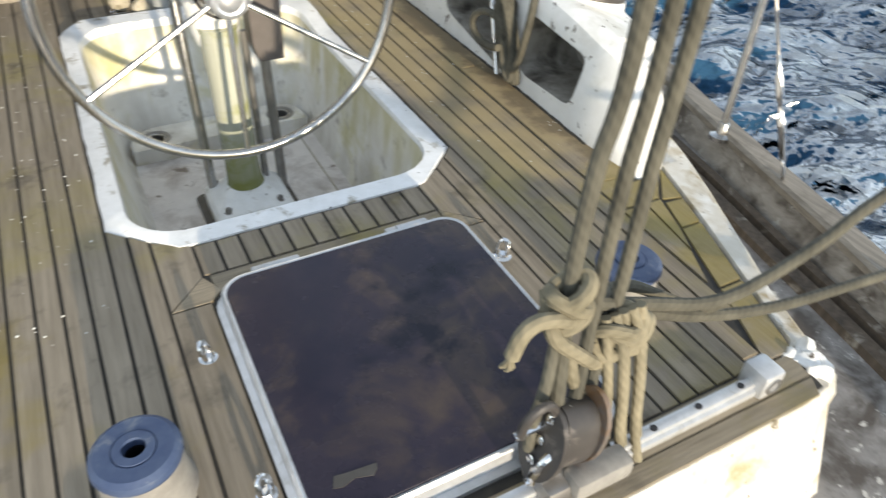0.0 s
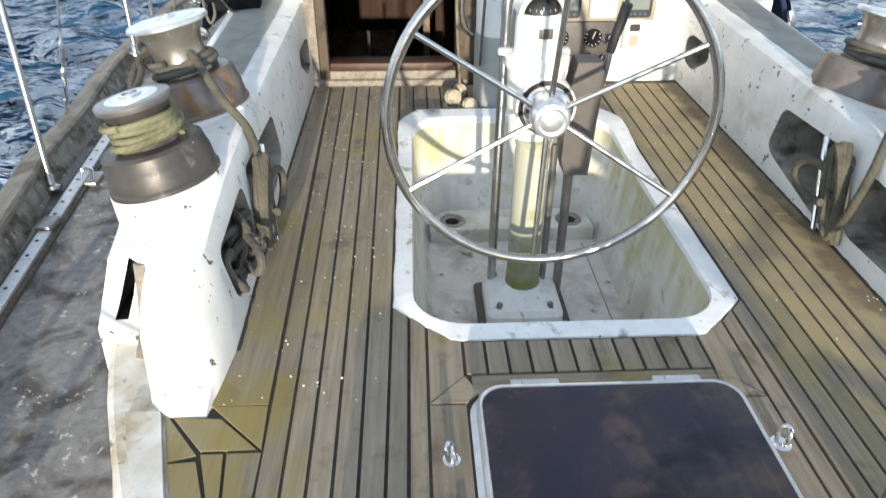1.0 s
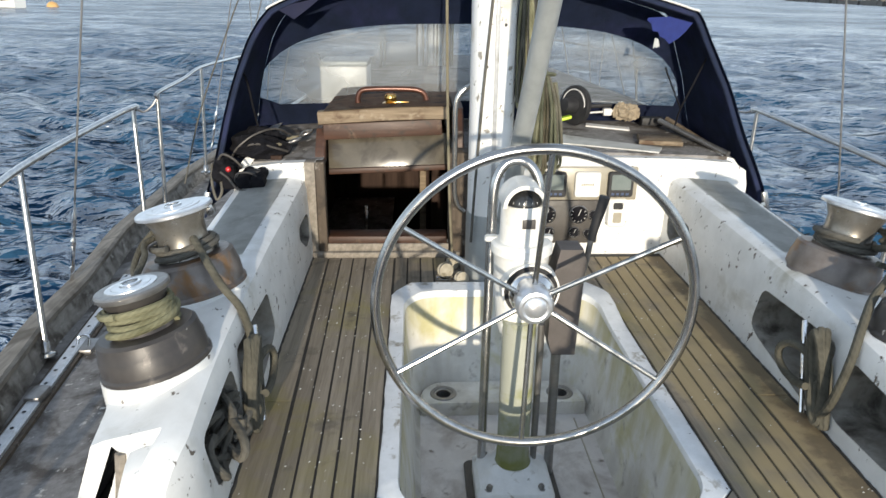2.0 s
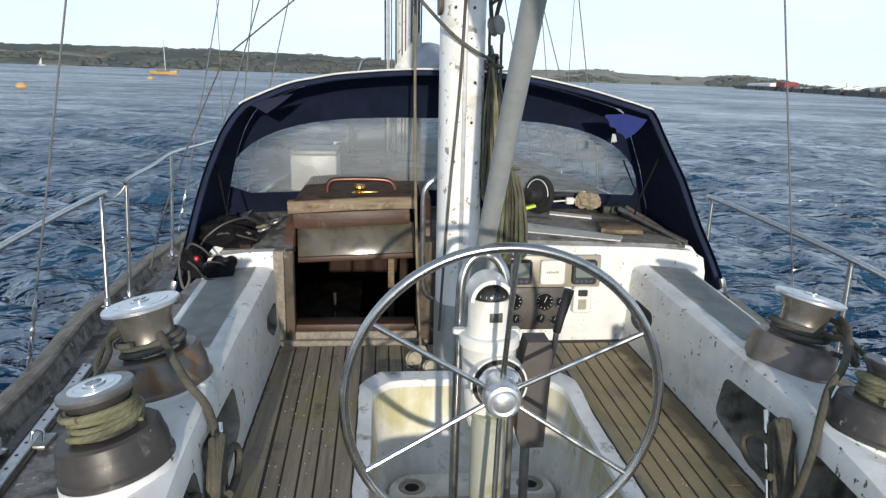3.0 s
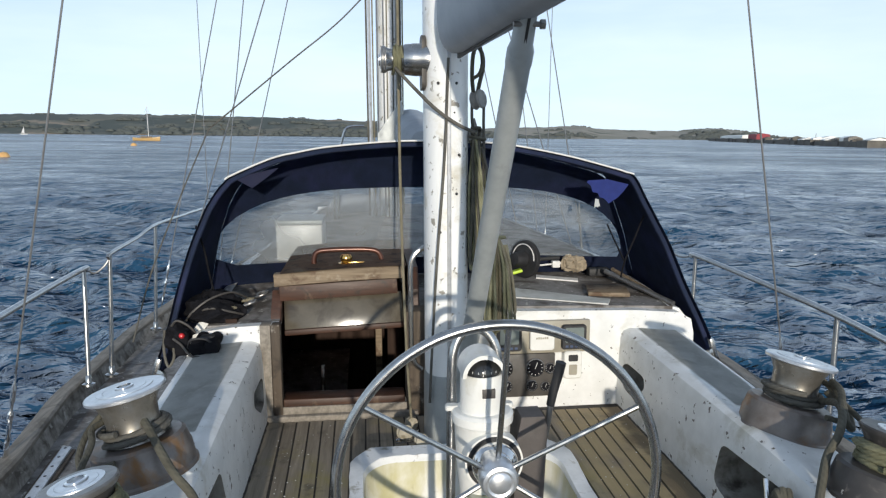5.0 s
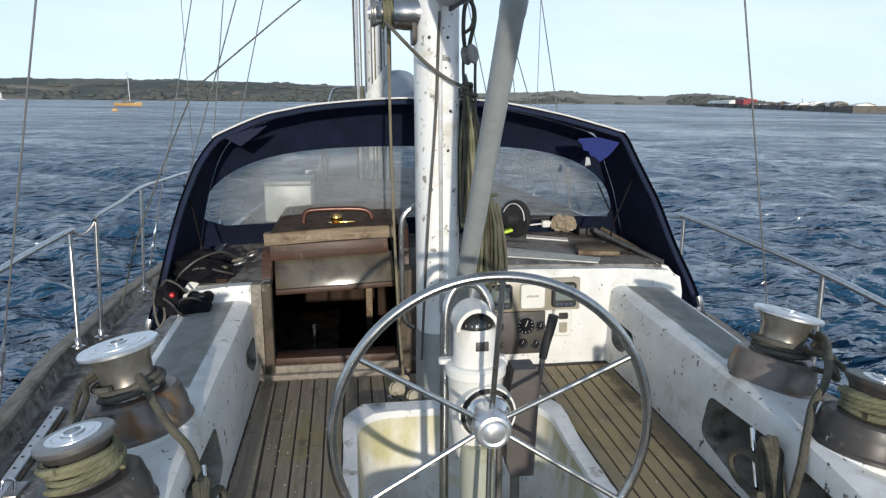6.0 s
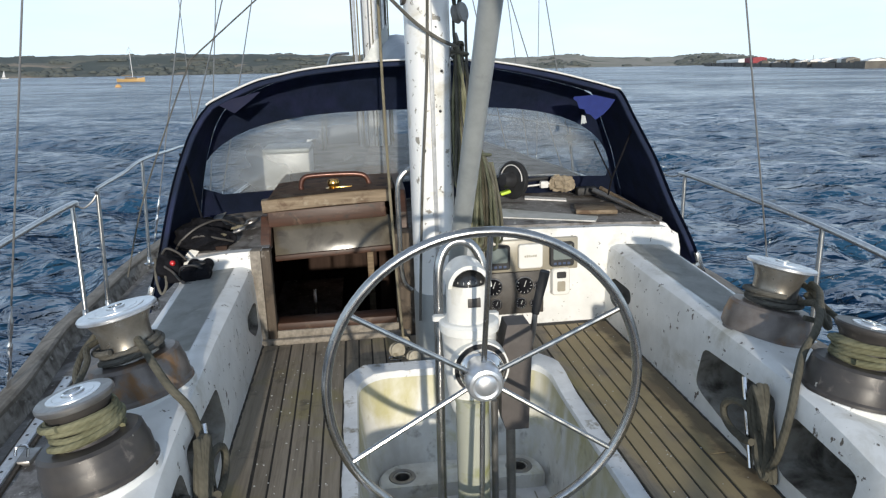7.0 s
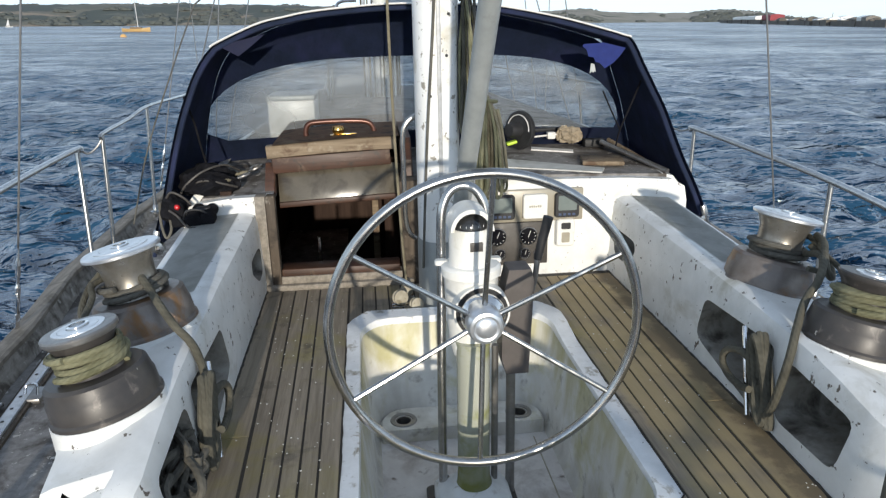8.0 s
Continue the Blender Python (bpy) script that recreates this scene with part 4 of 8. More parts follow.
    for x in (-0.235, 0.225):
        turned(c, [(0.032, -0.375), (0.032, -0.2)], Matrix.Translation((x, 1.10, 0)), 20)
    cut(ledge, c)
    for x in (-0.235, 0.225):
        bm = bmesh.new()
        turned(bm, [(0.032, -0.37), (0.032, -0.32), (0.036, -0.314), (0.05, -0.314), (0.053, -0.318), (0.028, -0.32), (0.028, -0.369)], Matrix.Translation((x, 1.10, 0)), 28)
        part("drain", bm, DULL_STEEL, well)
    bm = bmesh.new()
    box(bm, (0.262, 0.3, -0.3745), (0.266, 1.0, -0.370), 0.0)
    box(bm, (-0.05, 0.16, -0.3745), (0.3, 0.163, -0.3705), 0.0)
    part("seam", bm, CREAM, well)


build_well()

TOP_Z = ((-0.22, 0.0), (-0.10, 0.215), (-0.04, 0.262), (0.2, 0.308), (0.5, 0.332), (1.0, 0.345), (1.5, 0.362), (1.84, 0.378))
OUT_DROP = ((-0.22, 0.0), (-0.04, 0.025), (0.2, 0.05), (0.7, 0.055), (1.0, 0.045), (1.25, 0.03), (1.84, 0.024))   # the top falls away outboard
IN_BASE = ((-0.22, 0.778), (0.4, 0.80), (1.0, 0.81), (1.84, 0.818))
IN_TOP = ((-0.22, 0.80), (-0.04, 0.815), (0.5, 0.83), (1.0, 0.84), (1.84, 0.838))
OUT_TOP = ((-0.22, 0.875), (-0.20, 0.90), (-0.17, 0.922), (-0.12, 0.94), (0.02, 0.955), (0.035, 1.045), (0.15, 1.06), (0.25, 1.085), (0.7, 1.13), (1.2, 1.14), (1.84, 1.15))
OUT_BASE = ((-0.22, 0.885), (-0.20, 0.91), (-0.17, 0.932), (-0.12, 0.95), (0.02, 0.965), (0.035, 1.11), (0.12, 1.125), (0.25, 1.145), (0.7, 1.19), (1.2, 1.20), (1.84, 1.20))


def build_coaming(s):
    bm = bmesh.new()
    ys = [-0.215, -0.20, -0.17, -0.14, -0.115, -0.09, -0.06, -0.02, 0.018, 0.037, 0.07, 0.15, 0.25, 0.4, 0.6, 0.8, 1.0, 1.2, 1.4, 1.6, 1.84]
    rings = []
    for y in ys:
        ib, it, ot, ob_, z = (curve_at(r, y) for r in (IN_BASE, IN_TOP, OUT_TOP, OUT_BASE, TOP_Z))
        z = max(z, 0.004)
        c = min(0.035, z * 0.4)
        d = curve_at(OUT_DROP, y)
        k = max(0.0, min(1.0, (0.0 - y) / 0.2))     # the inner corner of the aft end is cut away
        ib, it = ib + 0.02 * k, it + 0.05 * k
        ring = [(ib, -0.02), (ib + 0.2 * (it - ib), z * 0.3), (it - 0.006, z - 1.2 * c), (it + 0.006, z - 0.35 * c), (it + c, z), (it + c + 0.03, z + 0.003 - 0.12 * d), (ot - c - 0.02, z - 0.86 * d), (ot - c, z - 0.004 - 0.9 * d),
                (ot - 0.2 * c, z - 0.4 * c - d), (ot + 0.004, z - 1.3 * c - d), (ob_, z * 0.2 - 0.02), (ob_ + 0.03, -0.35)]
        rings.append([Vector((s * p[0], y, p[1])) for p in ring])
    grid_faces(bm, rings)
    bmesh.ops.recalc_face_normals(bm, faces=bm.faces)
    ob = solid("coaming", bm, WHITE, "chipped white cockpit coaming with open rope pockets", "coaming", "cockpit coamings", "structure", 40)
    c = bmesh.new()

    def pocket(pts, deep=0.17):
        r = []
        for i, p in enumerate(pts):      # rounded corners
            a, b = Vector(pts[i - 1]), Vector(pts[(i + 1) % len(pts)])
            q = Vector(p)
            la, lb = min(0.035, (a - q).length * 0.4), min(0.035, (b - q).length * 0.4)
            p0, p1 = q + (a - q).normalized() * la, q + (b - q).normalized() * lb
            for t in (0, 0.33, 0.67, 1):
                r.append(tuple(p0 * (1 - t) ** 2 + q * 2 * t * (1 - t) + p1 * t * t))
        x0, x1 = 0.70, 0.80 + deep
        prism(c, r, s * x0, s * x1, "x")

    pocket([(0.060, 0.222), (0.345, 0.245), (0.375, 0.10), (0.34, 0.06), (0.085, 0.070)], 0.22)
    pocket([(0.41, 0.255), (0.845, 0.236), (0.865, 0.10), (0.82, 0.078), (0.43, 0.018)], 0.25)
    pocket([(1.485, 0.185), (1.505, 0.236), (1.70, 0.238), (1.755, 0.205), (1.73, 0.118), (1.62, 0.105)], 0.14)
    # cut faces take the colour darkened for the pockets' shade
    cut(ob, c, POCKET_SHADE)
    # grey panel let into the top
    bm = bmesh.new()
    ys = [0.92, 1.0, 1.2, 1.4, 1.6, 1.79]
    top = [(s * (curve_at(IN_TOP, y) + 0.075), y, curve_at(TOP_Z, y) - 0.22 * curve_at(OUT_DROP, y) + 0.007) for y in ys]
    out = [(s * (curve_at(OUT_TOP, y) - 0.05), y, curve_at(TOP_Z, y) - 0.9 * curve_at(OUT_DROP, y) + 0.007) for y in ys]
    n = len(ys)
    vt, vo = [bm.verts.new(p) for p in top], [bm.verts.new(p) for p in out]
    for a in range(n - 1):
        bm.faces.new((vt[a], vt[a + 1], vo[a + 1], vo[a]))
    bmesh.ops.solidify(bm, geom=bm.faces[:], thickness=0.008)
    bmesh.ops.recalc_face_normals(bm, faces=bm.faces)
    part("nonskid_panel", bm, PANEL, ob, "weathered grey nonskid panel")
    bm = bmesh.new()
    tube(bm, [(s * (curve_at(IN_BASE, y) - 0.001 + 0.004 * noise.noise(Vector((y * 25, s, 0)))), y, 0.006 + 0.003 * noise.noise(Vector((y * 40, s, 3)))) for y in np.linspace(-0.02, 1.78, 120)], 0.0055, 6, 1)
    part("grime_line", bm, CAULK, ob, "crusted dark grime along the foot")
    if s < 0:     # dark slot and a wooden fillet in the outer face of the aft end
        c = bmesh.new()
        prism(c, [(-0.972, 0.225), (-0.99, 0.235), (-1.035, 0.125), (-1.062, 0.065), (-1.03, 0.07), (-1.0, 0.14)], -0.05, 0.13, "y")
        cut(ob, c, BLACK)
        bm = bmesh.new()
        tube(bm, [(-0.968, 0.022, 0.225), (-0.975, 0.012, 0.14), (-0.985, -0.005, 0.06), (-0.992, -0.04, 0.012)], 0.013, 6, 4)
        part("wooden_fillet", bm, CAPRAIL, ob, "bare worn wooden fillet")
    return ob


for s in (-1, 1):
    build_coaming(s)


# ---- bulkhead, coachroof and companionway ----
CW_L, CW_R = -0.760, -0.175


def build_bulkhead():
    bm = bmesh.new()

    def piece(pts, y0=1.80, y1=1.86):
        prism(bm, pts, y0, y1, "y")
    piece([(-1.16, -0.34), (CW_L, -0.34), (CW_L, 0.448), (-0.95, 0.441), (-1.08, 0.425), (-1.14, 0.41), (-1.16, 0.34)])
    piece([(CW_R, -0.34), (1.20, -0.34), (1.195, 0.34), (1.18, 0.41), (1.12, 0.445), (0.9, 0.462), (CW_R, 0.486)])
    piece([(CW_L + 0.0005, -0.34), (CW_R - 0.0005, -0.34), (CW_R - 0.0005, 0.06), (CW_L + 0.0005, 0.06)])
    solid("bulkhead", bm, WHITE, "white painted cockpit bulkhead with peeling paint at its foot", "bulkhead", kind="structure", smooth=30)
    # the roof: left strip, right part and the forward part, cambered
    bm = bmesh.new()

    def roof_z(x, y):
        rise = min(1, max(0, (y - 1.86) / 1.2))
        return 0.487 + 0.075 * rise - 0.02 * x * x - (0.028 * (1 - rise) if x < -0.7 else 0.0)

    def sheet(x0, x1, y0, y1, nx=8, ny=6):
        rows = []
        for j in range(ny + 1):
            y = y0 + (y1 - y0) * j / ny
            taper = 1.0 if y < 3 else 1 - 0.06 * (y - 3)
            rows.append([(x * taper, y, roof_z(x, y)) for x in (x0 + (x1 - x0) * i / nx for i in range(nx + 1))])
        grid_faces(bm, rows, False, False)
        under = [[(x, y, z - 0.04) for x, y, z in r] for r in rows]
        grid_faces(bm, list(reversed(under)), False, False)
        for a, b in ((rows[0], under[0]), (under[-1], rows[-1])):
            grid_faces(bm, [a, b], False, False)
    sheet(-1.08, CW_L, 1.855, 2.9)
    sheet(CW_R, 1.11, 1.855, 2.9)
    sheet(-1.08, 1.11, 2.9, 6.6, 12, 8)
    solid("coachroof", bm, DECK, "weathered grey-brown coachroof deck", "cabin roof", kind="structure", smooth=60)
    bm = bmesh.new()
    for s in (-1, 1):
        rings = []
        for y in (1.86, 2.4, 3.0, 4.0, 5.0, 6.0, 6.6):
            t = 1.0 if y < 3 else 1 - 0.06 * (y - 3)
            w = 1.085 if s < 0 else 1.115
            z = roof_z(w, y)
            rings.append([(s * q[0] * t, y, q[1]) for q in ((w - 0.03, z + 0.004), (w + 0.03, z - 0.012), (w + 0.07, z - 0.06), (w + 0.10, -0.34), (w + 0.04, -0.34), (w + 0.02, z - 0.06))])
        grid_faces(bm, rings)
    prism(bm, [(-0.9, -0.2), (0.9, -0.2), (0.9, 0.54), (-0.9, 0.54)], 6.58, 6.66, "y")
    bmesh.ops.recalc_face_normals(bm, faces=bm.faces)
    solid("coachroof_side", bm, WHITE, "white cabin sides under the grey roof", "cabin side", kind="structure", smooth=40)
    # two pale strips on the roof
    for corners, mat, lab in ((((0.20, 2.04), (0.79, 1.865), (0.83, 1.945), (0.22, 2.24)), PANEL, "wide pale grey painted strip on the cabin roof"),
                              (((0.56, 2.36), (0.775, 2.29), (0.79, 2.345), (0.575, 2.42)), PIPING, "short white strip on the cabin roof")):
        bm = bmesh.new()
        grid_faces(bm, [[(x, y, roof_z(x, y) + dz) for x, y in corners] for dz in (-0.02, 0.004, 0.007)])
        solid("roof_strip", bm, mat, lab, "trim", kind="structure")
    bm = bmesh.new()
    m = Matrix.Translation((0.735, 2.0, roof_z(0.8, 2.15) - 0.004)) @ Matrix.Rotation(radians(-14), 4, "Z")
    box(bm, (0, 0, 0), (0.205, 0.19, 0.022), 0.006, m)
    solid("wooden_pad", bm, BARE_WOOD, "bare wooden pad on the cabin roof", "wood block")


build_bulkhead()


def build_companionway():
    cw = thing("companionway", "open companionway with worn wooden posts and sill", "companionway", (-0.42, 1.82, 0.05), kind="structure")
    bm = bmesh.new()
    box(bm, (CW_L - 0.030, 1.775, 0.0), (CW_L + 0.012, 1.835, 0.452), 0.008)
    part("post", bm, POST_WOOD, cw, "dull brown weathered wooden post")
    # the post's lit left side, put in as a strip of paler wood
    bm = bmesh.new()
    box(bm, (CW_L - 0.078, 1.780, 0.0), (CW_L - 0.031, 1.86, 0.450), 0.005)
    part("facing", bm, CAPRAIL, cw, "lit left side of the post as a paler grey strip")
    bm = bmesh.new()
    box(bm, (CW_R - 0.014, 1.775, 0.0), (CW_R + 0.10, 1.90, 0.495), 0.008)
    part("post", bm, POST_WOOD, cw)
    bm = bmesh.new()
    box(bm, (CW_L + 0.012, 1.79, 0.055), (CW_R - 0.02, 1.90, 0.098), 0.008)
    part("sill", bm, VARNISH, cw, "worn reddish brown wooden sill")
    bm = bmesh.new()
    box(bm, (CW_L - 0.06, 1.755, 0.0), (CW_R + 0.04, 1.80, 0.03), 0.006)
    box(bm, (CW_L - 0.02, 1.782, 0.026), (CW_R + 0.0, 1.802, 0.064), 0.004)
    part("step_trim", bm, CAPRAIL, cw, "grey wooden strip at the sole")
    bm = bmesh.new()
    box(bm, (CW_L + 0.012, 1.80, 0.031), (CW_R - 0.02, 1.83, 0.056), 0.003)
    part("sill_strip", bm, CAPRAIL, cw)
    # beige hatch liner leaning forward, with a brown lower edge
    bm = bmesh.new()
    m = Matrix.Translation((-0.47, 1.93, 0.395)) @ Matrix.Rotation(radians(-2.4), 4, "Y") @ Matrix.Rotation(radians(-22), 4, "X")
    box(bm, (CW_L + 0.484, 0, 0), (CW_R + 0.454, 0.02, 0.150), 0.003, m)
    part("liner", bm, LINER, cw, "glossy grimy beige hatch liner")
    bm = bmesh.new()
    box(bm, (CW_L + 0.484, -0.015, -0.021), (CW_R + 0.454, 0.025, 0.005), 0.004, Matrix.Translation((-0.47, 1.93, 0.393)) @ Matrix.Rotation(radians(-2.4), 4, "Y"))
    part("liner_edge", bm, VARNISH, cw)
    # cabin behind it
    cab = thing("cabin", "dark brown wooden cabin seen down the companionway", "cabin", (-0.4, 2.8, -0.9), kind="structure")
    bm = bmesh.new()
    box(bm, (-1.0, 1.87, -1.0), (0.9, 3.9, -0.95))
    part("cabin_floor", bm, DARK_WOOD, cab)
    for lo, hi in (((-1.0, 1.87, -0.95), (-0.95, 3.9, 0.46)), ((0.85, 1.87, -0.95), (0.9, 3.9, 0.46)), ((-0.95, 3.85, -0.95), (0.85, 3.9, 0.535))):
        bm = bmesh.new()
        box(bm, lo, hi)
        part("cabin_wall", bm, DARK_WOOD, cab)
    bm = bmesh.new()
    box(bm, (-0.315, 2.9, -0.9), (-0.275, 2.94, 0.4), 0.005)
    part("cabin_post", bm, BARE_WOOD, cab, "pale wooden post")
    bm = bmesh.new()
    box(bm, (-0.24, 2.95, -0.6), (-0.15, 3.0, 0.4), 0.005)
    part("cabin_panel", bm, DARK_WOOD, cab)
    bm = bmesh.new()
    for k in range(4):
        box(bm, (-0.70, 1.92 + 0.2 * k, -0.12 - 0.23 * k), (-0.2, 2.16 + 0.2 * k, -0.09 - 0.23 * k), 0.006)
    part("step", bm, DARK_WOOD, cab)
    bm = bmesh.new()
    rod(bm, (-0.585, 1.99, -0.1), (-0.58, 1.99, 0.19), 0.011)
    part("grab_post", bm, CHROME, cab, "short chrome grab post")
    # sliding hatch over it
    sh = thing("sliding_hatch", "weathered wooden sliding hatch with a bronze handle", "hatch", (-0.42, 1.95, 0.55))
    bm = bmesh.new()
    tilt = Matrix.Translation((-0.47, 0, 0)) @ Matrix.Rotation(radians(-2.7), 4, "Y")
    rings = []
    for k in range(9):
        x, bow = -0.288 + 0.593 * k / 8, 0.006 * (1 - (k / 4 - 1) ** 2)
        rings.append([tilt @ Vector((x, y - 1.2 * bow, z + bow)) for y, z in ((1.937, 0.606), (1.944, 0.602), (1.99, 0.602), (1.995, 0.655), (1.99, 0.662), (1.943, 0.662), (1.937, 0.657))])
    grid_faces(bm, rings)
    part("front_beam", bm, BARE_WOOD, sh, "stripped bare wooden beam")
    bm = bmesh.new()
    box(bm, (CW_L + 0.49, 1.95, 0.530), (CW_R + 0.455, 1.98, 0.603), 0.004, tilt)
    part("front_board", bm, VARNISH, sh, "reddish brown varnished board")
    bm = bmesh.new()
    rows = [[(x, y, 0.664 + 0.047 * (x + 0.47) + 0.008 * (1 - ((x + 0.47) / 0.3) ** 2) + dz) for x in np.linspace(CW_L, CW_R, 9)] for y, dz in ((1.93, 0), (2.0, 0.002), (2.5, 0.004), (2.78, 0.004))]
    grid_faces(bm, rows, False, False)
    bmesh.ops.solidify(bm, geom=bm.faces[:], thickness=0.03)
    part("lid", bm, LID_WOOD, sh, "brown weathered lid")
    for x, top in ((CW_L - 0.042, 0.565), (CW_R + 0.012, 0.66)):
        bm = bmesh.new()
        prism(bm, [(1.885, 0.43), (2.85, 0.43), (2.85, top + 0.04), (1.99, top), (1.90, top - 0.09)], x, x + 0.046, "x", None, 0.006)
        part("runner", bm, VARNISH, sh, "dark brown hatch runner")
    bm = bmesh.new()
    tube(bm, [(-0.614, 2.12, 0.645), (-0.616, 2.12, 0.69), (-0.598, 2.12, 0.722), (-0.55, 2.12, 0.730), (-0.46, 2.12, 0.732), (-0.36, 2.12, 0.730), (-0.31, 2.12, 0.720), (-0.288, 2.12, 0.69), (-0.288, 2.12, 0.645)], 0.013, 12, 5)
    part("handle", bm, BRONZE_TUBE, sh, "brown bronze grab handle")
    bm = bmesh.new()
    turned(bm, [(0.04, 0), (0.04, 0.006), (0.022, 0.01), (0.028, 0.02), (0.03, 0.032), (0.024, 0.045), (0.008, 0.05)], Matrix.Translation((-0.458, 2.07, 0.668)), 24)
    box(bm, (-0.47, 2.05, 0.674), (-0.37, 2.065, 0.681), 0.002)
    part("latch_knob", bm, BRASS, sh, "polished brass latch knob")


build_companionway()


# ---- steering pedestal and wheel ----
def build_pedestal():
    global PEDESTAL
    p = thing("steering_pedestal", "white steering pedestal with a compass and stainless guard rail", "pedestal", (-0.03, 0.62, -0.335))
    PEDESTAL = p
    bm = bmesh.new()
    prism(bm, rounded(-0.18, 0.45, 0.12, 0.74, 0.02), -0.375, -0.357, "z", None, 0.004)
    part("base_plate", bm, GAUGE_BOARD, p, "dark stained base plate")
    bm = bmesh.new()
    rings = []
    for k, (g, z) in enumerate(((0.0, -0.357), (0.0, -0.314), (0.012, -0.297), (0.05, -0.284), (0.066, -0.264), (0.072, -0.24))):
        rings.append([(x, y + 2.2 * max(0, g - 0.012) * 0.35, z) for x, y in rounded(-0.155 + g, 0.475 + g, 0.09 - g, 0.715 - g, 0.03 + 0.25 * g, 6)])
    grid_faces(bm, rings)
    part("foot", bm, RIM_WHITE, p, "dirty white cast foot")
    for x in (-0.115, 0.047):
        for y in (0.512, 0.68):
            bm = bmesh.new()
            turned(bm, [(0.016, 0), (0.016, 0.003), (0.010, 0.004), (0.010, 0.014), (0.007, 0.018)], Matrix.Translation((x, y, -0.298)), 6)
            part("bolt", bm, DULL_STEEL, p)
    bm = bmesh.new()
    turned(bm, [(0.06, -0.27), (0.054, -0.25), (0.0515, -0.2), (0.0515, 0.22), (0.056, 0.24)], Matrix.Translation((-0.03, 0.625, 0)), 36)
    part("column", bm, COLUMN, p, "glossy column stained with green algae")
    # upper housing
    bm = bmesh.new()
    turned(bm, [(0.06, 0.18), (0.072, 0.22), (0.084, 0.34), (0.089, 0.435), (0.097, 0.445), (0.097, 0.468), (0.088, 0.476), (0.06, 0.48)], Matrix.Translation((-0.03, 0.66, 0)) @ Matrix.Diagonal((0.93, 0.93, 1, 1)), 40)
    part("housing", bm, WHITE_CLEAN, p, "white binnacle housing")
    bm = bmesh.new()
    turned(bm, [(0.062, 0.45), (0.064, 0.46), (0.062, 0.575), (0.06, 0.59)], Matrix.Translation((-0.034, 0.655, 0)), 40)
    part("compass_body", bm, WHITE_CLEAN, p, "white compass case")
    # hood, an arch open towards the helm, over the dome
    bm = bmesh.new()
    arc, inner = [], []
    for k in range(17):
        a = math.pi * k / 16
        arc.append((0.0635 * math.cos(a), 0.59 + 0.066 * math.sin(a)))
        inner.append((0.052 * math.cos(a), 0.59 + 0.054 * math.sin(a)))
    o = arc + list(reversed(inner))
    prism(bm, [(x - 0.034, z) for x, z in o], 0.595, 0.69, "y")
    prism(bm, [(x - 0.034, z) for x, z in arc], 0.69, 0.715, "y")
    part("hood", bm, WHITE_CLEAN, p, "white compass hood")
    bm = bmesh.new()
    turned(bm, [(0.051, 0.0), (0.050, 0.016), (0.042, 0.034), (0.025, 0.046), (0.002, 0.05)], Matrix.Translation((-0.034, 0.648, 0.588)), 32)
    part("compass_dome", bm, GLASS_DARK, p, "dark glass compass dome")
    bm = bmesh.new()
    for k in range(5):
        a = radians(-40 + 20 * k)
        box(bm, (-0.0006, -0.053, 0.012), (0.0006, -0.0515, 0.018 if k != 2 else 0.024), 0, Matrix.Translation((-0.034, 0.648, 0.588)) @ Matrix.Rotation(a, 4, "Z"))
    part("compass_mark", bm, PIPING, p)
    bm = bmesh.new()
    box(bm, (-0.042, 0.588, 0.532), (-0.005, 0.600, 0.558), 0.001)
    part("label_plate", bm, GAUGE_BOARD, p, "small grey label plate")
    bm = bmesh.new()
    box(bm, (-0.018, 0.562, 0.36), (-0.008, 0.573, 0.385), 0.001)
    part("label_plate", bm, DULL_STEEL, p)
    # side lugs that hold the guard
    for s in (-1, 1):
        bm = bmesh.new()
        prism(bm, rounded(-0.020, -0.016, 0.020, 0.016, 0.010, 4), 0.466, 0.480, "z", Matrix.Translation((-0.035 + s * 0.082, 0.69, 0)), 0.004)
        part("lug", bm, WHITE_CLEAN, p)
    # guard rail: two legs and an arch
    bm = bmesh.new()
    pts = [(-0.126, 0.67, -0.365), (-0.122, 0.69, 0.05), (-0.112, 0.735, 0.43), (-0.11, 0.74, 0.57), (-0.102, 0.745, 0.635), (-0.078, 0.75, 0.678), (-0.04, 0.752, 0.693), (-0.002, 0.75, 0.678), (0.024, 0.745, 0.635), (0.032, 0.74, 0.57), (0.034, 0.735, 0.43)]
    tube(bm, pts, 0.0145, 12, 6)
    part("guard_rail", bm, STEEL, p, "arched stainless guard rail")
    bm = bmesh.new()
    rod(bm, (0.100, 0.67, -0.365), (0.100, 0.68, 0.17), 0.0155, 12)
    part("conduit", bm, DULL_STEEL, p)
    bm = bmesh.new()
    rod(bm, (0.043, 0.655, -0.29), (0.045, 0.66, 0.2), 0.011, 10)
    part("conduit", bm, DULL_STEEL, p)
    # steering box behind the hub
    bm = bmesh.new()
    m = axis_pose((-0.012, 0.575, 0.352), (0, -1, 0))
    turned(bm, [(0.080, -0.02), (0.080, 0.0), (0.074, 0.008), (0.068, 0.0), (0.066, 0.03), (0.06, 0.045), (0.045, 0.06), (0.028, 0.068)], m, 40)
    part("steering_box", bm, CHROME, p, "round chrome steering cover")
    bm = bmesh.new()
    m = axis_pose((-0.012, 0.577, 0.352), (0, -1, 0))
    turned(bm, [(0.066, 0.0), (0.067, 0.010), (0.078, 0.012), (0.079, -0.004)], m, 40, False)
    part("ring", bm, BLACK, p)
    bm = bmesh.new()
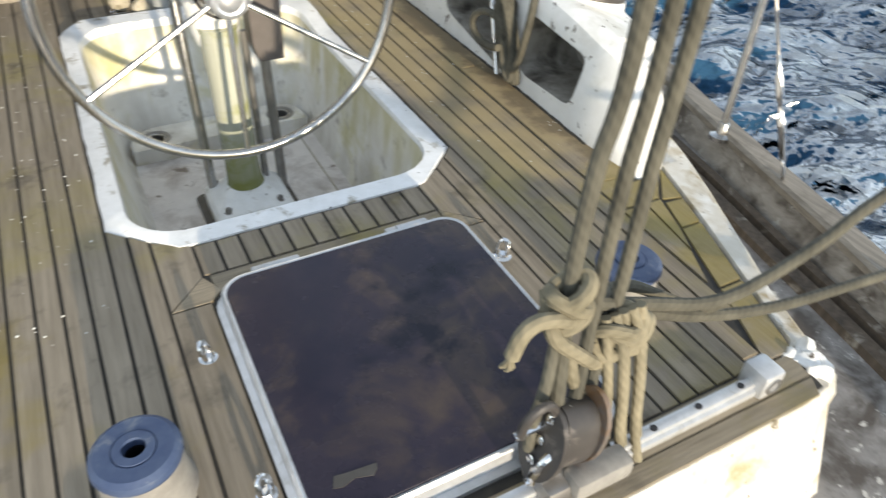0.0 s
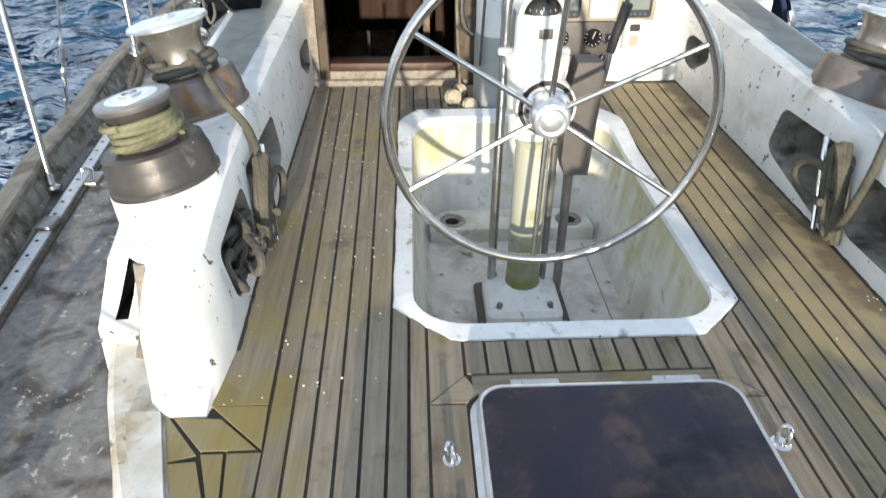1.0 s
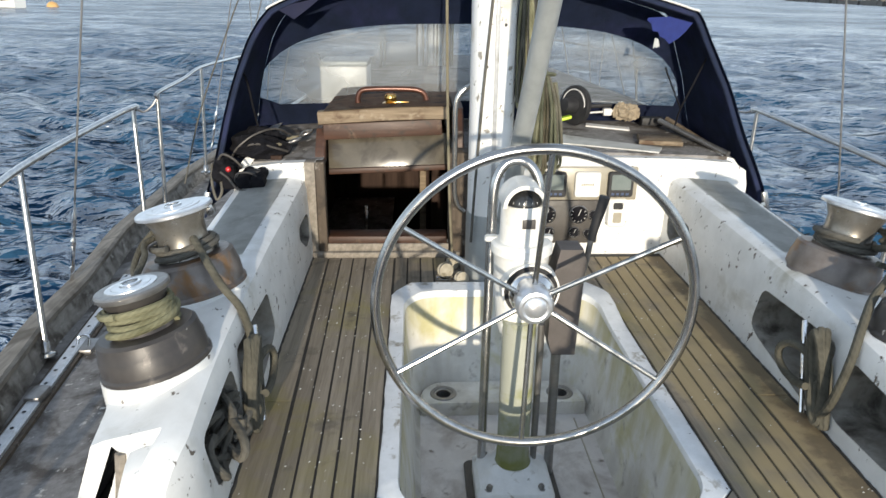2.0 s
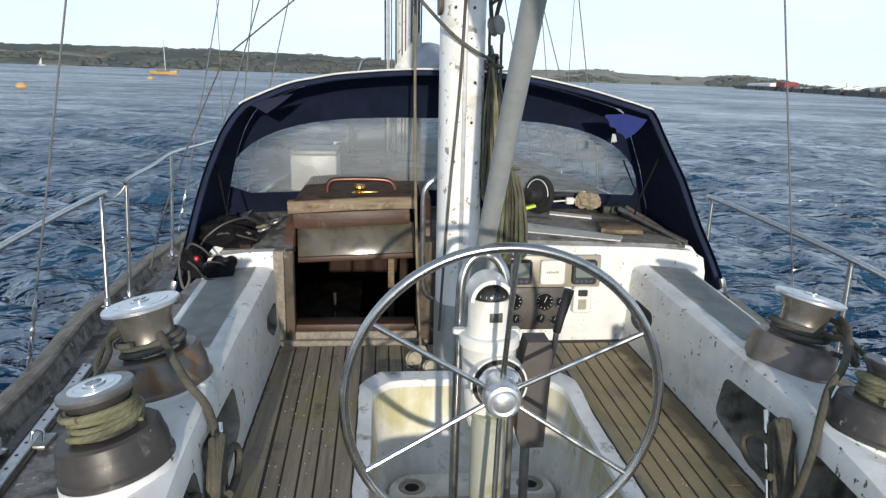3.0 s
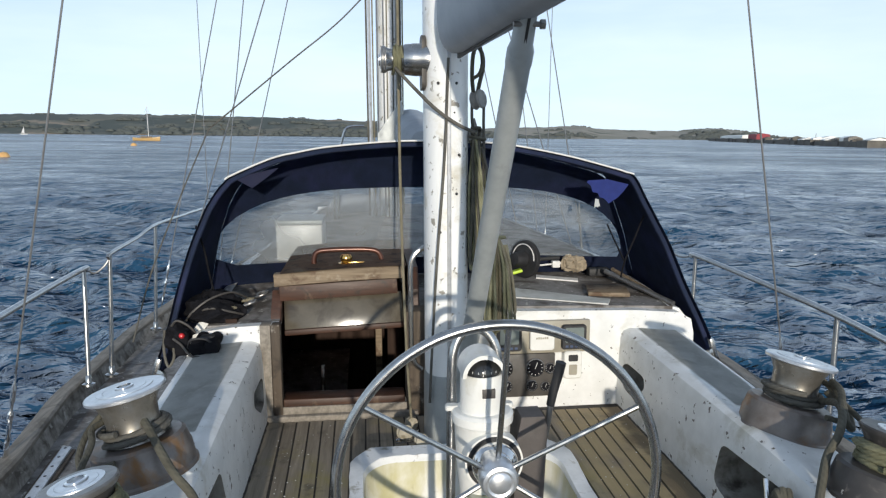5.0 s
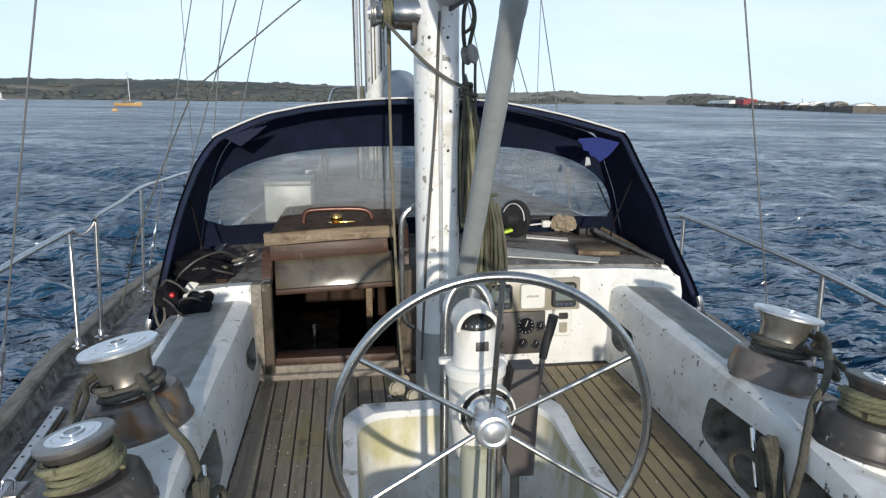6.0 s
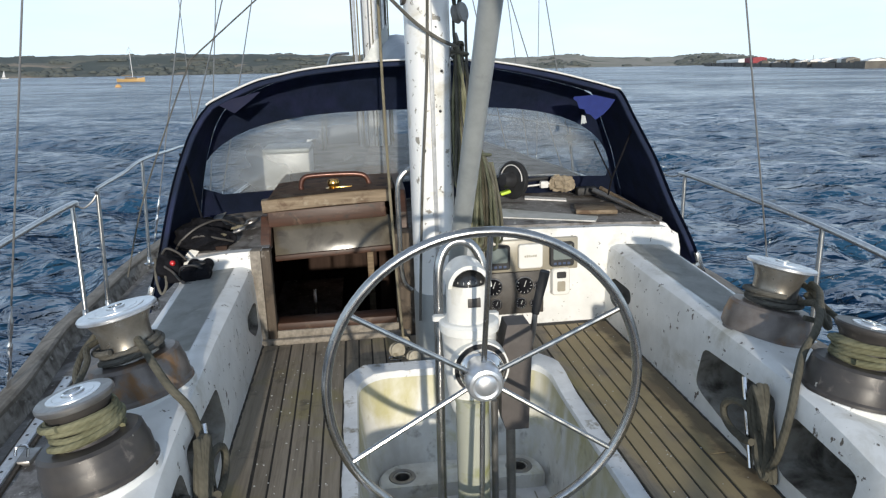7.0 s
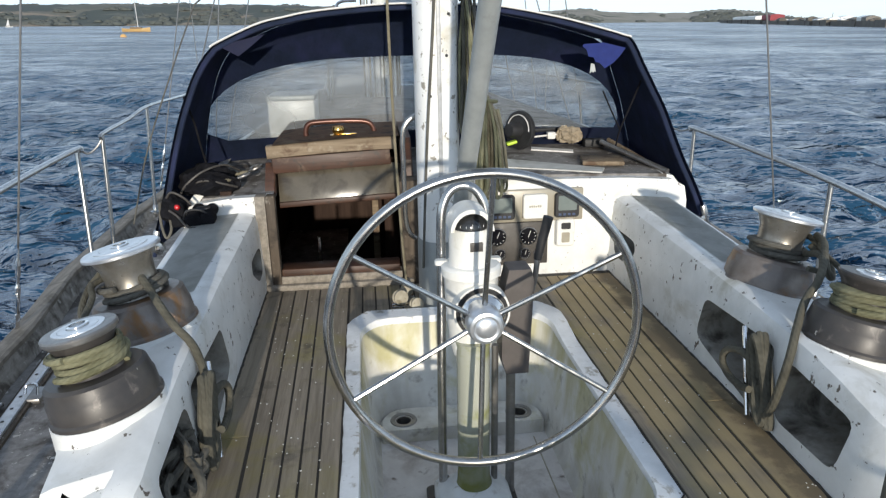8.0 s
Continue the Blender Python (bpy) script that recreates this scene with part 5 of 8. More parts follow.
    turned(bm, [(0.0775, -0.004), (0.078, 0.015), (0.0835, 0.015), (0.085, -0.03)], m, 40, False)
    part("bezel", bm, WHITE_CLEAN, p, "thin white bezel")
    # engine control box with its lever
    bm = bmesh.new()
    prism(bm, [(0.072, 0.118), (0.143, 0.118), (0.155, 0.425), (0.145, 0.46), (0.078, 0.46), (0.062, 0.38), (0.058, 0.17)], 0.615, 0.70, "y", None, 0.003)
    bmesh.ops.recalc_face_normals(bm, faces=bm.faces)
    part("control_box", bm, BOX_BROWN, p, "brown-grey engine control box")
    bm = bmesh.new()
    tube(bm, [(0.158, 0.66, 0.37), (0.168, 0.66, 0.42), (0.176, 0.66, 0.50)], 0.009, 8, 4)
    part("lever_arm", bm, DULL_STEEL, p)
    bm = bmesh.new()
    tube(bm, [(0.174, 0.66, 0.475), (0.183, 0.66, 0.52), (0.194, 0.658, 0.565), (0.203, 0.656, 0.608)], 0.0125, 12, 5, 1.25)
    part("lever_grip", bm, BLACK, p, "black lever grip")


build_pedestal()


def build_wheel():
    c = Vector((-0.033, 0.372, 0.393))
    R = 0.412
    hub = c + Vector((0.002, 0.043, -0.008))      # the spokes are dished forward to the hub
    bm = bmesh.new()
    pts = [c + Vector((R * math.cos(2 * math.pi * k / 96), 0, R * math.sin(2 * math.pi * k / 96))) for k in range(96)]
    tube(bm, pts, 0.0135, 14, 1, None, True)
    w = part("steering_wheel", bm, STEEL, PEDESTAL, "large six-spoked polished stainless wheel")
    for k in range(6):
        a = radians(87.5 + 60 * k)
        d = Vector((math.cos(a), 0, math.sin(a)))
        bm = bmesh.new()
        rod(bm, hub + d * 0.035 + Vector((0, 0.01, 0)), c + d * (R - 0.008), 0.0075, 10)
        part("spoke", bm, STEEL, w)
    bm = bmesh.new()
    turned(bm, [(0.030, -0.10), (0.034, -0.03), (0.050, -0.022), (0.0515, 0.0), (0.05, 0.022), (0.044, 0.034), (0.036, 0.037), (0.03, 0.0345), (0.026, 0.038), (0.012, 0.041), (0.002, 0.0415)], axis_pose(hub, (0, -1, 0)), 40)
    part("hub", bm, BRUSHED, w, "brushed steel hub")


build_wheel()


# ---- winches ----
def winch_mesh_parts(w, m, drum_r, top_r, base_r, h, base_h, base_mat, drum_mat, top_mat, rope_mat, turns, rope_r=0.008, plate=0.70):
    def rot(profile, mat, name, label="", seg=44):
        bm = bmesh.new()
        turned(bm, profile, m, seg)
        return part(name, bm, mat, w, label)
    rot([(base_r * 1.04, -0.03), (base_r * 1.04, 0.006), (base_r, 0.012), (base_r * 0.99, base_h * 0.55), (base_r * 0.97, base_h * 0.6), (base_r * 0.93, base_h * 0.92), (base_r * 0.86, base_h), (drum_r, base_h + 0.003)], base_mat, "base")
    t = h - base_h
    rot([(drum_r * 1.12, base_h), (drum_r * 1.02, base_h + t * 0.12), (drum_r * 0.96, base_h + t * 0.4), (drum_r * 1.0, base_h + t * 0.65), (drum_r * 1.2, base_h + t * 0.86), (drum_r * 1.25, base_h + t * 0.9)], drum_mat, "drum")
    rot([(drum_r * 1.2, h - 0.018), (top_r, h - 0.012), (top_r * 1.005, h - 0.004), (top_r * 0.97, h), (top_r * 0.72, h + 0.001), (0.03, h - 0.002)], top_mat, "top_disc")
    rot([(top_r * plate, h - 0.001), (top_r * (plate - 0.01), h + 0.003), (top_r * (plate - 0.16), h + 0.0035), (top_r * (plate - 0.17), h + 0.002), (top_r * (plate - 0.18), h + 0.004), (0.026, h + 0.005), (0.024, h + 0.001)], BRUSHED, "top_plate")
    rot([(0.024, h - 0.002), (0.024, h + 0.009), (0.018, h + 0.010), (0.0175, h - 0.001)], CHROME, "socket", "", 20)
    bm = bmesh.new()
    hx, z0 = [], base_h + rope_r * 0.6
    for k in range(int(turns * 18) + 1):
        a = 2 * math.pi * k / 18
        z = z0 + rope_r * 1.75 * (k / 18) + 0.003 * math.sin(k * 0.41) + 0.002 * math.sin(k * 0.93)
        rr = drum_r * (0.98 + 0.12 * max(0, (z - base_h) / t - 0.55)) + rope_r + 0.0025 * math.sin(k * 0.37 + 1)
        hx.append(m @ Vector((rr * math.cos(a), rr * math.sin(a), z)))
    tube(bm, hx, rope_r, 8, 1)
    over = []
    for k in range(23):
        a = 2 * math.pi * k / 20 - 2.4
        over.append(m @ Vector(((drum_r + 1.9 * rope_r) * math.cos(a), (drum_r + 1.9 * rope_r) * math.sin(a), z0 + rope_r * (1.0 + 1.7 * turns * 0.85 * k / 22))))
    tube(bm, over, rope_r, 8, 2)
    part("rope_winding", bm, rope_mat, w, "several turns of dirty rope")
    return hx


WINCHES = {}
# side, the large winch's base and outboard lean, then the small one's
for s, big, big_lean, small, small_lean in ((-1, (-0.994, 0.697, 0.318), 11, (-0.972, 0.281, 0.300), 11), (1, (0.998, 0.782, 0.297), 13, (0.984, 0.336, 0.293), 12)):
    w = thing("sheet_winch", "small winch with a worn black base and wound rope", "winch", small, "small coaming winches")
    m = Matrix.Translation(small) @ Matrix.Rotation(radians(s * small_lean), 4, "Y") @ Matrix.Rotation(radians(-2), 4, "X")
    WINCHES[s, 1] = winch_mesh_parts(w, m, 0.068, 0.086, 0.126, 0.20, 0.092, WINCH_BLACK, WINCH_BLACK, WINCH_BLACK if s > 0 else DULL_STEEL, ROPE_GREEN, 4.2, 0.0085, 0.52 if s > 0 else 0.70)
    w = thing("sheet_winch", "large winch with a bright steel top and bronze base", "winch", big, "large coaming winches")
    n = Matrix.Translation(big) @ Matrix.Rotation(radians(s * big_lean), 4, "Y") @ Matrix.Rotation(radians(-2), 4, "X")
    WINCHES[s, 2] = winch_mesh_parts(w, n, 0.074, 0.109, 0.139, 0.25, 0.104, WINCH_BRONZE, DRUM, BRUSHED, ROPE_GREY, 2.6, 0.009)
    for q, r in ((m, 0.133), (n, 0.147)):
        bm = bmesh.new()
        turned(bm, [(r + 0.006, -0.06), (r, -0.004), (r - 0.012, 0.003)], q, 40)
        solid("winch_pad", bm, WHITE, "white raised pad under a winch", "winch pad", "winch pads")


# ---- mizzen mast, boom and strut ----
MX, MY = -0.036, 1.52


def build_mizzen():
    mast = thing("mizzen_mast", "white mizzen mast with flaking paint", "mast", (MX, MY, 0.0))
    prof = [(0.088 * math.copysign(abs(math.cos(a)) ** 0.85, math.cos(a)), 0.115 * math.copysign(abs(math.sin(a)) ** 0.85, math.sin(a))) for a in (2 * math.pi * k / 40 for k in range(40))]
    bm = bmesh.new()
    grid_faces(bm, [[(MX + x, MY + y, z) for x, y in prof] for z in (0.30, 0.9, 1.5, 3.0, 6.0, 9.5)])
    part("spar", bm, MAST_PAINT, mast)
    bm = bmesh.new()
    grid_faces(bm, [[(MX + x * k, MY + y * k, z) for x, y in prof] for z, k in ((-0.02, 1.06), (0.28, 1.05), (0.31, 1.02))])
    part("collar", bm, GREY_TUBE, mast, "bluish grey steel collar at the foot")
    bm = bmesh.new()
    box(bm, (MX - 0.008, MY - 0.126, 0.4), (MX + 0.008, MY - 0.112, 9.0), 0.002)
    part("sail_track", bm, ALLOY, mast)
    for z, k in ((1.36, -0.03), (1.36, 0.02), (1.47, 0.03), (1.62, -0.02), (1.47, -0.04), (1.2, 0.04), (1.05, 0.03), (0.9, -0.035)):
        bm = bmesh.new()
        turned(bm, [(0.006, 0), (0.006, 0.004), (0.002, 0.006)], axis_pose((MX + k, MY - 0.108, z), (0, -1, 0)), 8)
        part("rivet", bm, BLACK, mast)
    # halyard winch on the port side
    w = thing("halyard_winch", "small steel halyard winch on the mizzen mast", "winch", (MX - 0.1, MY, 1.5))
    m = axis_pose((MX - 0.082, MY - 0.02, 1.565), (-1, 0, 0))
    bm = bmesh.new()
    prism(bm, rounded(MY - 0.07, 1.45, MY + 0.04, 1.655, 0.03), MX - 0.098, MX - 0.080, "x", None, 0.004)
    part("mount", bm, GAUGE_BOARD, w, "dark grey mounting plate")
    winch_mesh_parts(w, m, 0.042, 0.05, 0.062, 0.17, 0.085, STEEL, STEEL, DULL_STEEL, ROPE_GREEN, 3.5, 0.006)
    bm = bmesh.new()
    tube(bm, [(MX - 0.20, MY - 0.065, 1.53), (MX - 0.13, MY - 0.11, 1.45), (MX - 0.05, MY - 0.135, 1.37), (MX + 0.03, MY - 0.14, 1.315), (MX + 0.10, MY - 0.12, 1.285)], 0.007, 8, 6)
    solid("halyard_tail", bm, ROPE_GREY, "grey rope led round the mizzen mast", "rope")
    # boom with its cover
    boom = thing("mizzen_boom", "grey covered mizzen boom running aft over the cockpit", "boom", (0.1, 0.5, 1.7))
    a, b = Vector((-0.015, 1.37, 1.715)), Vector((0.13, -0.95, 1.69))
    d = (b - a).normalized()
    side = d.cross(Vector((0, 0, 1))).normalized()
    bm = bmesh.new()
    rings = []
    for t, k in ((-0.04, 0.55), (0.0, 0.8), (0.05, 0.95), (0.15, 1.0), (1.2, 1.02), (2.2, 0.95), (2.35, 0.8)):
        q = a + d * t
        rings.append([q + side * (0.082 * k * math.copysign(abs(math.cos(u)) ** 0.7, math.cos(u))) + Vector((0, 0, 0.155 * k * math.copysign(abs(math.sin(u)) ** 0.8, math.sin(u)))) for u in (2 * math.pi * i / 32 for i in range(32))])
    grid_faces(bm, rings)
    part("cover", bm, BOOM_GREY, boom, "", 50)
    bm = bmesh.new()
    box(bm, (-0.006, 0.06, -0.166), (0.006, 2.2, -0.145), 0.002, Matrix.Translation(a) @ Matrix.Rotation(math.atan2(-d.x, d.y), 4, "Z") )
    part("under_rail", bm, BLACK, boom)
    bm = bmesh.new()
    q = a + d * 0.86
    box(bm, (q.x - 0.006, q.y - 0.04, 1.553), (q.x + 0.038, q.y + 0.05, 1.60), 0.004)
    part("strut_bracket", bm, STEEL, boom)
    s = thing("boom_strut", "grey tubular strut from the mast foot to the boom", "strut", (0.05, 1.36, 0.4))
    top, foot = Vector((q.x + 0.018, q.y + 0.02, 1.572)), Vector((0.018, 1.375, 0.32))
    u = (top - foot).normalized()
    bm = bmesh.new()
    rod(bm, foot, top - u * 0.13, 0.034, 20)
    part("tube", bm, GREY_TUBE, s)
    bm = bmesh.new()
    turned(bm, [(0.035, -0.15), (0.036, -0.14), (0.036, -0.105), (0.030, -0.085), (0.0275, -0.01), (0.024, 0.010), (0.012, 0.016)], axis_pose(top, u), 20)
    part("end_fitting", bm, GREY_TUBE, s)
    bm = bmesh.new()
    rod(bm, top + Vector((-0.036, 0, -0.032)), top + Vector((0.044, 0, -0.032)), 0.007, 10)
    rod(bm, top + Vector((0.034, 0, -0.032)), top + Vector((0.046, 0, -0.032)), 0.013, 6)
    part("pin", bm, DULL_STEEL, s)
    bm = bmesh.new()
    box(bm, (-0.004, -0.0292, -0.075), (0.004, 0.0292, 0.013), 0.001, axis_pose(top, u))
    part("fork_slot", bm, BLACK, s, "dark slot of the fork end")


build_mizzen()


# ---- spray hood ----
def build_hood():
    """Navy spray hood: an aft hoop, a top and a clear window that leans forward to the roof."""
    hood = thing("spray_hood", "navy canvas spray hood with a clear vinyl window", "spray hood", (0, 2.2, 0.4))
    hoop = [(-1.325, 0.20), (-1.25, 0.41), (-1.192, 0.62), (-1.138, 0.79), (-1.075, 0.94), (-1.045, 0.995), (-1.01, 1.045), (-0.982, 1.075), (-0.945, 1.104), (-0.768, 1.178), (-0.65, 1.205), (-0.523, 1.227), (-0.28, 1.248), (-0.10, 1.253),
            (0.10, 1.248), (0.303, 1.234), (0.568, 1.184), (0.756, 1.136), (0.86, 1.106), (0.912, 1.082), (0.978, 0.965), (1.03, 0.868), (1.085, 0.762), (1.165, 0.57), (1.255, 0.385), (1.325, 0.21)]
    hoop = [(p.x, p.z) for p in smooth_line([(x, 0, z) for x, z in hoop], 4)]

    def lean(x, z):
        t = min(1.0, max(0.0, (1.24 - z) / 0.74))
        return 2.16 + 0.36 * t - 0.16 * max(0, abs(x) - 0.75) ** 1.5

    def row(v):
        """v 0 at the aft hoop, 1 at the forward top, 2 at the foot on the roof."""
        out = []
        for i, (x, z) in enumerate(hoop):
            low = 0.50 - 0.25 * max(0, (abs(x) - 1.0) / 0.3)
            if v <= 1:
                y = 1.88 - 0.10 * (1 - min(1, max(0, (z - 0.2) / 0.8)))
                y += v * (lean(x * 0.97, z) - y)
                k = 1 - 0.03 * v
                out.append((x * k, y, z * (1 - 0.012 * v)))
            else:
                t = v - 1
                zt = z * 0.98 if z > 0.5 else z + 0.04
                zz = zt + (max(0.42 if abs(x) < 1.15 else 0.2, low) - zt) * t
                out.append((x * (0.97 + 0.09 * t * (1 if abs(x) < 1.05 else 0)), 2.30 + 0.40 * t * min(1, max(0.0, (zt - 0.35) / 0.5)) - 0.1 * (1 - min(1, max(0, (z - 0.2) / 0.8))), zz))
        return out
    # canvas in sheets; the window is a hole in the forward sheet, kept as open faces
    bm = bmesh.new()
    grid_faces(bm, [row(v) for v in (0, 0.25, 0.5, 0.75, 1.0)], False, False)
    bmesh.ops.solidify(bm, geom=bm.faces[:], thickness=0.004)
    part("top_canvas", bm, NAVY, hood, "dark navy canvas", 70)
    # forward sheet: a ring of canvas round the window
    fore = row(1)
    outline = [(p[0], p[2]) for p in fore if p[2] > 0.47]
    outline = [(-1.19, 0.44), (-1.0, 0.50)][:1] + outline + [(1.19, 0.44), (0.6, 0.515), (0.0, 0.53), (-0.6, 0.515)]

    n2, mid = 120, Vector((0.0, 0.72))

    def reach(poly, k):
        a = 2 * math.pi * k / n2
        d = Vector((math.cos(a), math.sin(a)))
        best = 0.05
        for i, p in enumerate(poly):
            p, q = Vector(p) - mid, Vector(poly[(i + 1) % len(poly)]) - mid
            e = q - p
            den = d.x * e.y - d.y * e.x
            if abs(den) > 1e-9:
                t, u = (p.x * e.y - p.y * e.x) / den, (p.x * d.y - p.y * d.x) / den
                if t > 0 and -1e-6 <= u <= 1 + 1e-6:
                    best = max(best, t)
        return mid + d * best

    def pane(k):
        """The window's outline: a flat foot and a flattened arch."""
        a = 2 * math.pi * k / n2
        c, s_ = math.cos(a), math.sin(a)
        lo, hi = 0.0, 1.6
        for _ in range(30):
            r_ = (lo + hi) / 2
            x, z = mid.x + r_ * c, mid.y + r_ * s_
            arch = abs((x + 0.055) / 1.125) ** 3.4 + (max(0, z - 0.52) / 0.505) ** 2.5
            if arch < 1 and z > 0.61 + 0.02 * max(0, 1 - x * x):
                lo = r_
            else:
                hi = r_
        return mid + Vector((c, s_)) * lo
    inner = [pane(k) for k in range(n2)]
    outer = [reach(outline, k) for k in range(n2)]
    canvas, clear = bmesh.new(), bmesh.new()
    rings = []
    for t in (0, 0.2, 0.5, 0.8, 1.0):
        rings.append([(p.x, lean(p.x, p.y), p.y) for p in (a.lerp(b, t) for a, b in zip(inner, outer))])
    grid_faces(canvas, rings, True, False)
    bmesh.ops.solidify(canvas, geom=canvas.faces[:], thickness=0.004)
    part("front_canvas", canvas, NAVY, hood, "", 70)
    rings = []
    for t in (1.0, 0.8, 0.5, 0.2, 0.02):
        rings.append([(p.x, lean(p.x, p.y) + 0.004, p.y) for p in (mid.lerp(a, t * 1.01) for a in inner)])
    grid_faces(clear, rings, True, True)
    bmesh.ops.delete(clear, geom=[f for f in clear.faces if len(f.verts) > 4 and all(abs(v.co.x) > 0.3 or abs(v.co.z - 0.72) > 0.1 for v in f.verts)], context="FACES")
    w = part("window", clear, VINYL, hood, "cloudy clear vinyl window", 180)
    w.visible_shadow = False
    # white piping on the aft hoop
    bm = bmesh.new()
    top = [p for p in row(0) if p[2] > 1.085]
    tube(bm, [(x, y - 0.002, z + 0.004) for x, y, z in top], 0.0042, 8, 2)
    part("piping", bm, PIPING, hood, "white sun-lit piping")
    bm = bmesh.new()
    tube(bm, [(x * 0.99, y + 0.03, z - 0.012) for x, y, z in row(0)], 0.012, 8, 1)
    part("hoop", bm, NAVY, hood)
    for s in (-1, 1):
        bm = bmesh.new()
        if s < 0:
            tube(bm, [(-1.125, 1.95, 0.88), (-1.105, 2.0, 0.76), (-1.09, 2.0, 0.66), (-1.072, 2.0, 0.56)], 0.005, 6, 6)
        else:
            tube(bm, [(1.015, 1.97, 0.95), (1.01, 2.0, 0.90), (0.965, 2.0, 0.78), (0.917, 2.0, 0.66), (0.90, 2.0, 0.58)], 0.005, 6, 6)
            tube(bm, [(0.82, 2.0, 0.85), (0.87, 2.0, 0.75), (0.917, 2.0, 0.66)], 0.004, 6, 6)
        part("strap", bm, BLACK_CLOTH, hood)
        bm = bmesh.new()
        box(bm, (-0.012, -0.012, -0.05), (0.012, 0.012, 0.05), 0.004, axis_pose((s * 1.285, 1.775, 0.27), (s * 0.3, 0, -1)))
        turned(bm, [(0.03, -0.008), (0.03, 0.008), (0.014, 0.012), (0.014, -0.012)], axis_pose((s * 1.27, 1.77, 0.24), (s * 0.4, -1, 0)), 16)
        part("buckle", bm, STEEL, hood)
    bm = bmesh.new()
    prism(bm, [(-0.94, 1.095), (-0.74, 1.14), (-0.79, 1.10), (-0.86, 1.05)], 1.905, 1.909, "y")
    part("corner_patch", bm, NAVY_LIGHT, hood, "faded reinforcing patch")
    # torn lighter patch inside the starboard quarter
    bm = bmesh.new()
    pts = [(0.685, 1.07), (0.78, 1.075), (0.885, 1.05), (0.86, 1.015), (0.83, 0.985), (0.79, 0.96), (0.765, 0.985), (0.745, 0.99), (0.735, 1.01), (0.71, 1.015), (0.70, 1.045), (0.68, 1.06)]
    prism(bm, pts, 1.905, 1.909, "y")
    part("torn_patch", bm, BLUE_PATCH, hood, "torn bright blue canvas patch")
    bm = bmesh.new()
    prism(bm, [(0.722, 0.985), (0.738, 0.98), (0.747, 0.945), (0.741, 0.95), (0.735, 0.942), (0.727, 0.948), (0.718, 0.938)], 1.90, 1.903, "y")
    part("frayed_tag", bm, GREY_TUBE, hood)


build_hood()


# ---- rails, stanchions and rigging ----
def stanchion(foot, top, group, label="stainless guard rail stanchion on the bulwark"):
    t = thing("stanchion", label, "stanchion", foot, group)
    bm = bmesh.new()
    rod(bm, foot, top, 0.0135, 12)
    part("post", bm, STEEL, t)
    bm = bmesh.new()
    turned(bm, [(0.04, -0.01), (0.04, 0.004), (0.02, 0.012), (0.018, 0.05), (0.0145, 0.055)], axis_pose(foot, Vector(top) - Vector(foot)), 16)
    part("socket", bm, STEEL, t)
    return t


FORE_POSTS = [((1.99, 4.1, -0.16), (1.955, 4.14, 0.63)), ((2.02, 6.0, -0.14), (1.96, 6.0, 0.6)), ((1.36, -0.72, -0.21), (1.38, -0.74, 0.40))]
POSTS = {-1: [((1.915, 1.42, -0.30), (1.985, 1.62, 0.45)), ((2.06, 2.98, -0.20), (2.075, 3.08, 0.49)), ((1.985, 3.15, -0.20), (1.957, 3.19, 0.56)), ((1.575, 0.10, -0.21), (1.63, 0.13, 0.42))],
         1: [((1.93, 1.79, -0.21), (1.951, 1.82, 0.385)), ((1.88, 3.17, -0.21), (1.892, 3.18, 0.468)), ((1.53, 0.12, -0.22), (1.545, 0.14, 0.40))]}
AFT_TUBE = {-1: ((1.0, -2.2, 0.38), (1.38, -0.74, 0.41), (1.63, 0.13, 0.43), (1.83, 0.95, 0.445), (1.985, 1.62, 0.46), (2.05, 2.4, 0.48), (2.075, 3.08, 0.497), (2.07, 3.12, 0.475)),
            1: ((1.0, -2.2, 0.38), (1.38, -0.74, 0.405), (1.545, 0.14, 0.405), (1.77, 0.95, 0.392), (1.951, 1.82, 0.395), (1.94, 2.5, 0.435), (1.892, 3.18, 0.478), (1.888, 3.22, 0.46))}
FORE_TUBE = {-1: ((1.957, 3.18, 0.54), (1.957, 3.20, 0.57), (1.955, 3.7, 0.60), (1.955, 4.14, 0.64), (1.96, 5.0, 0.63), (1.96, 6.0, 0.61), (1.5, 8.0, 0.66), (0.4, 10.2, 0.75)),
             1: ((1.80, 3.62, 0.52), (1.80, 3.64, 0.55), (1.88, 3.9, 0.60), (1.955, 4.14, 0.64), (1.96, 5.0, 0.63), (1.96, 6.0, 0.61), (1.5, 8.0, 0.66), (0.4, 10.2, 0.75))}
for s in (-1, 1):
    for f, tp in POSTS[s] + FORE_POSTS:
        stanchion((s * f[0], f[1], f[2]), (s * tp[0], tp[1], tp[2]), "guard rail stanchions")
    rail = thing("guard_rail", "stainless tube guard rail along the deck edge", "rail", (s * 1.9, 1.5, 0.4), "guard rails")
    bm = bmesh.new()
    tube(bm, [(s * x, y, z) for x, y, z in AFT_TUBE[s]], 0.0165, 12, 6)
    part("aft_tube", bm, STEEL, rail)
    bm = bmesh.new()
    tube(bm, [(s * x, y, z) for x, y, z in FORE_TUBE[s]], 0.012, 10, 5)
    part("fore_tube", bm, STEEL, rail)
    bm = bmesh.new()
    a, b = Vector(AFT_TUBE[s][-1]), Vector(FORE_TUBE[s][0])
    tube(bm, [(s * q.x, q.y, q.z + dz) for q, dz in ((a, 0.01), (a.lerp(b, 0.3), -0.035), (a.lerp(b, 0.7), -0.03), (b, 0.0))], 0.006, 8, 6)
    part("lashing", bm, DULL_STEEL, rail)


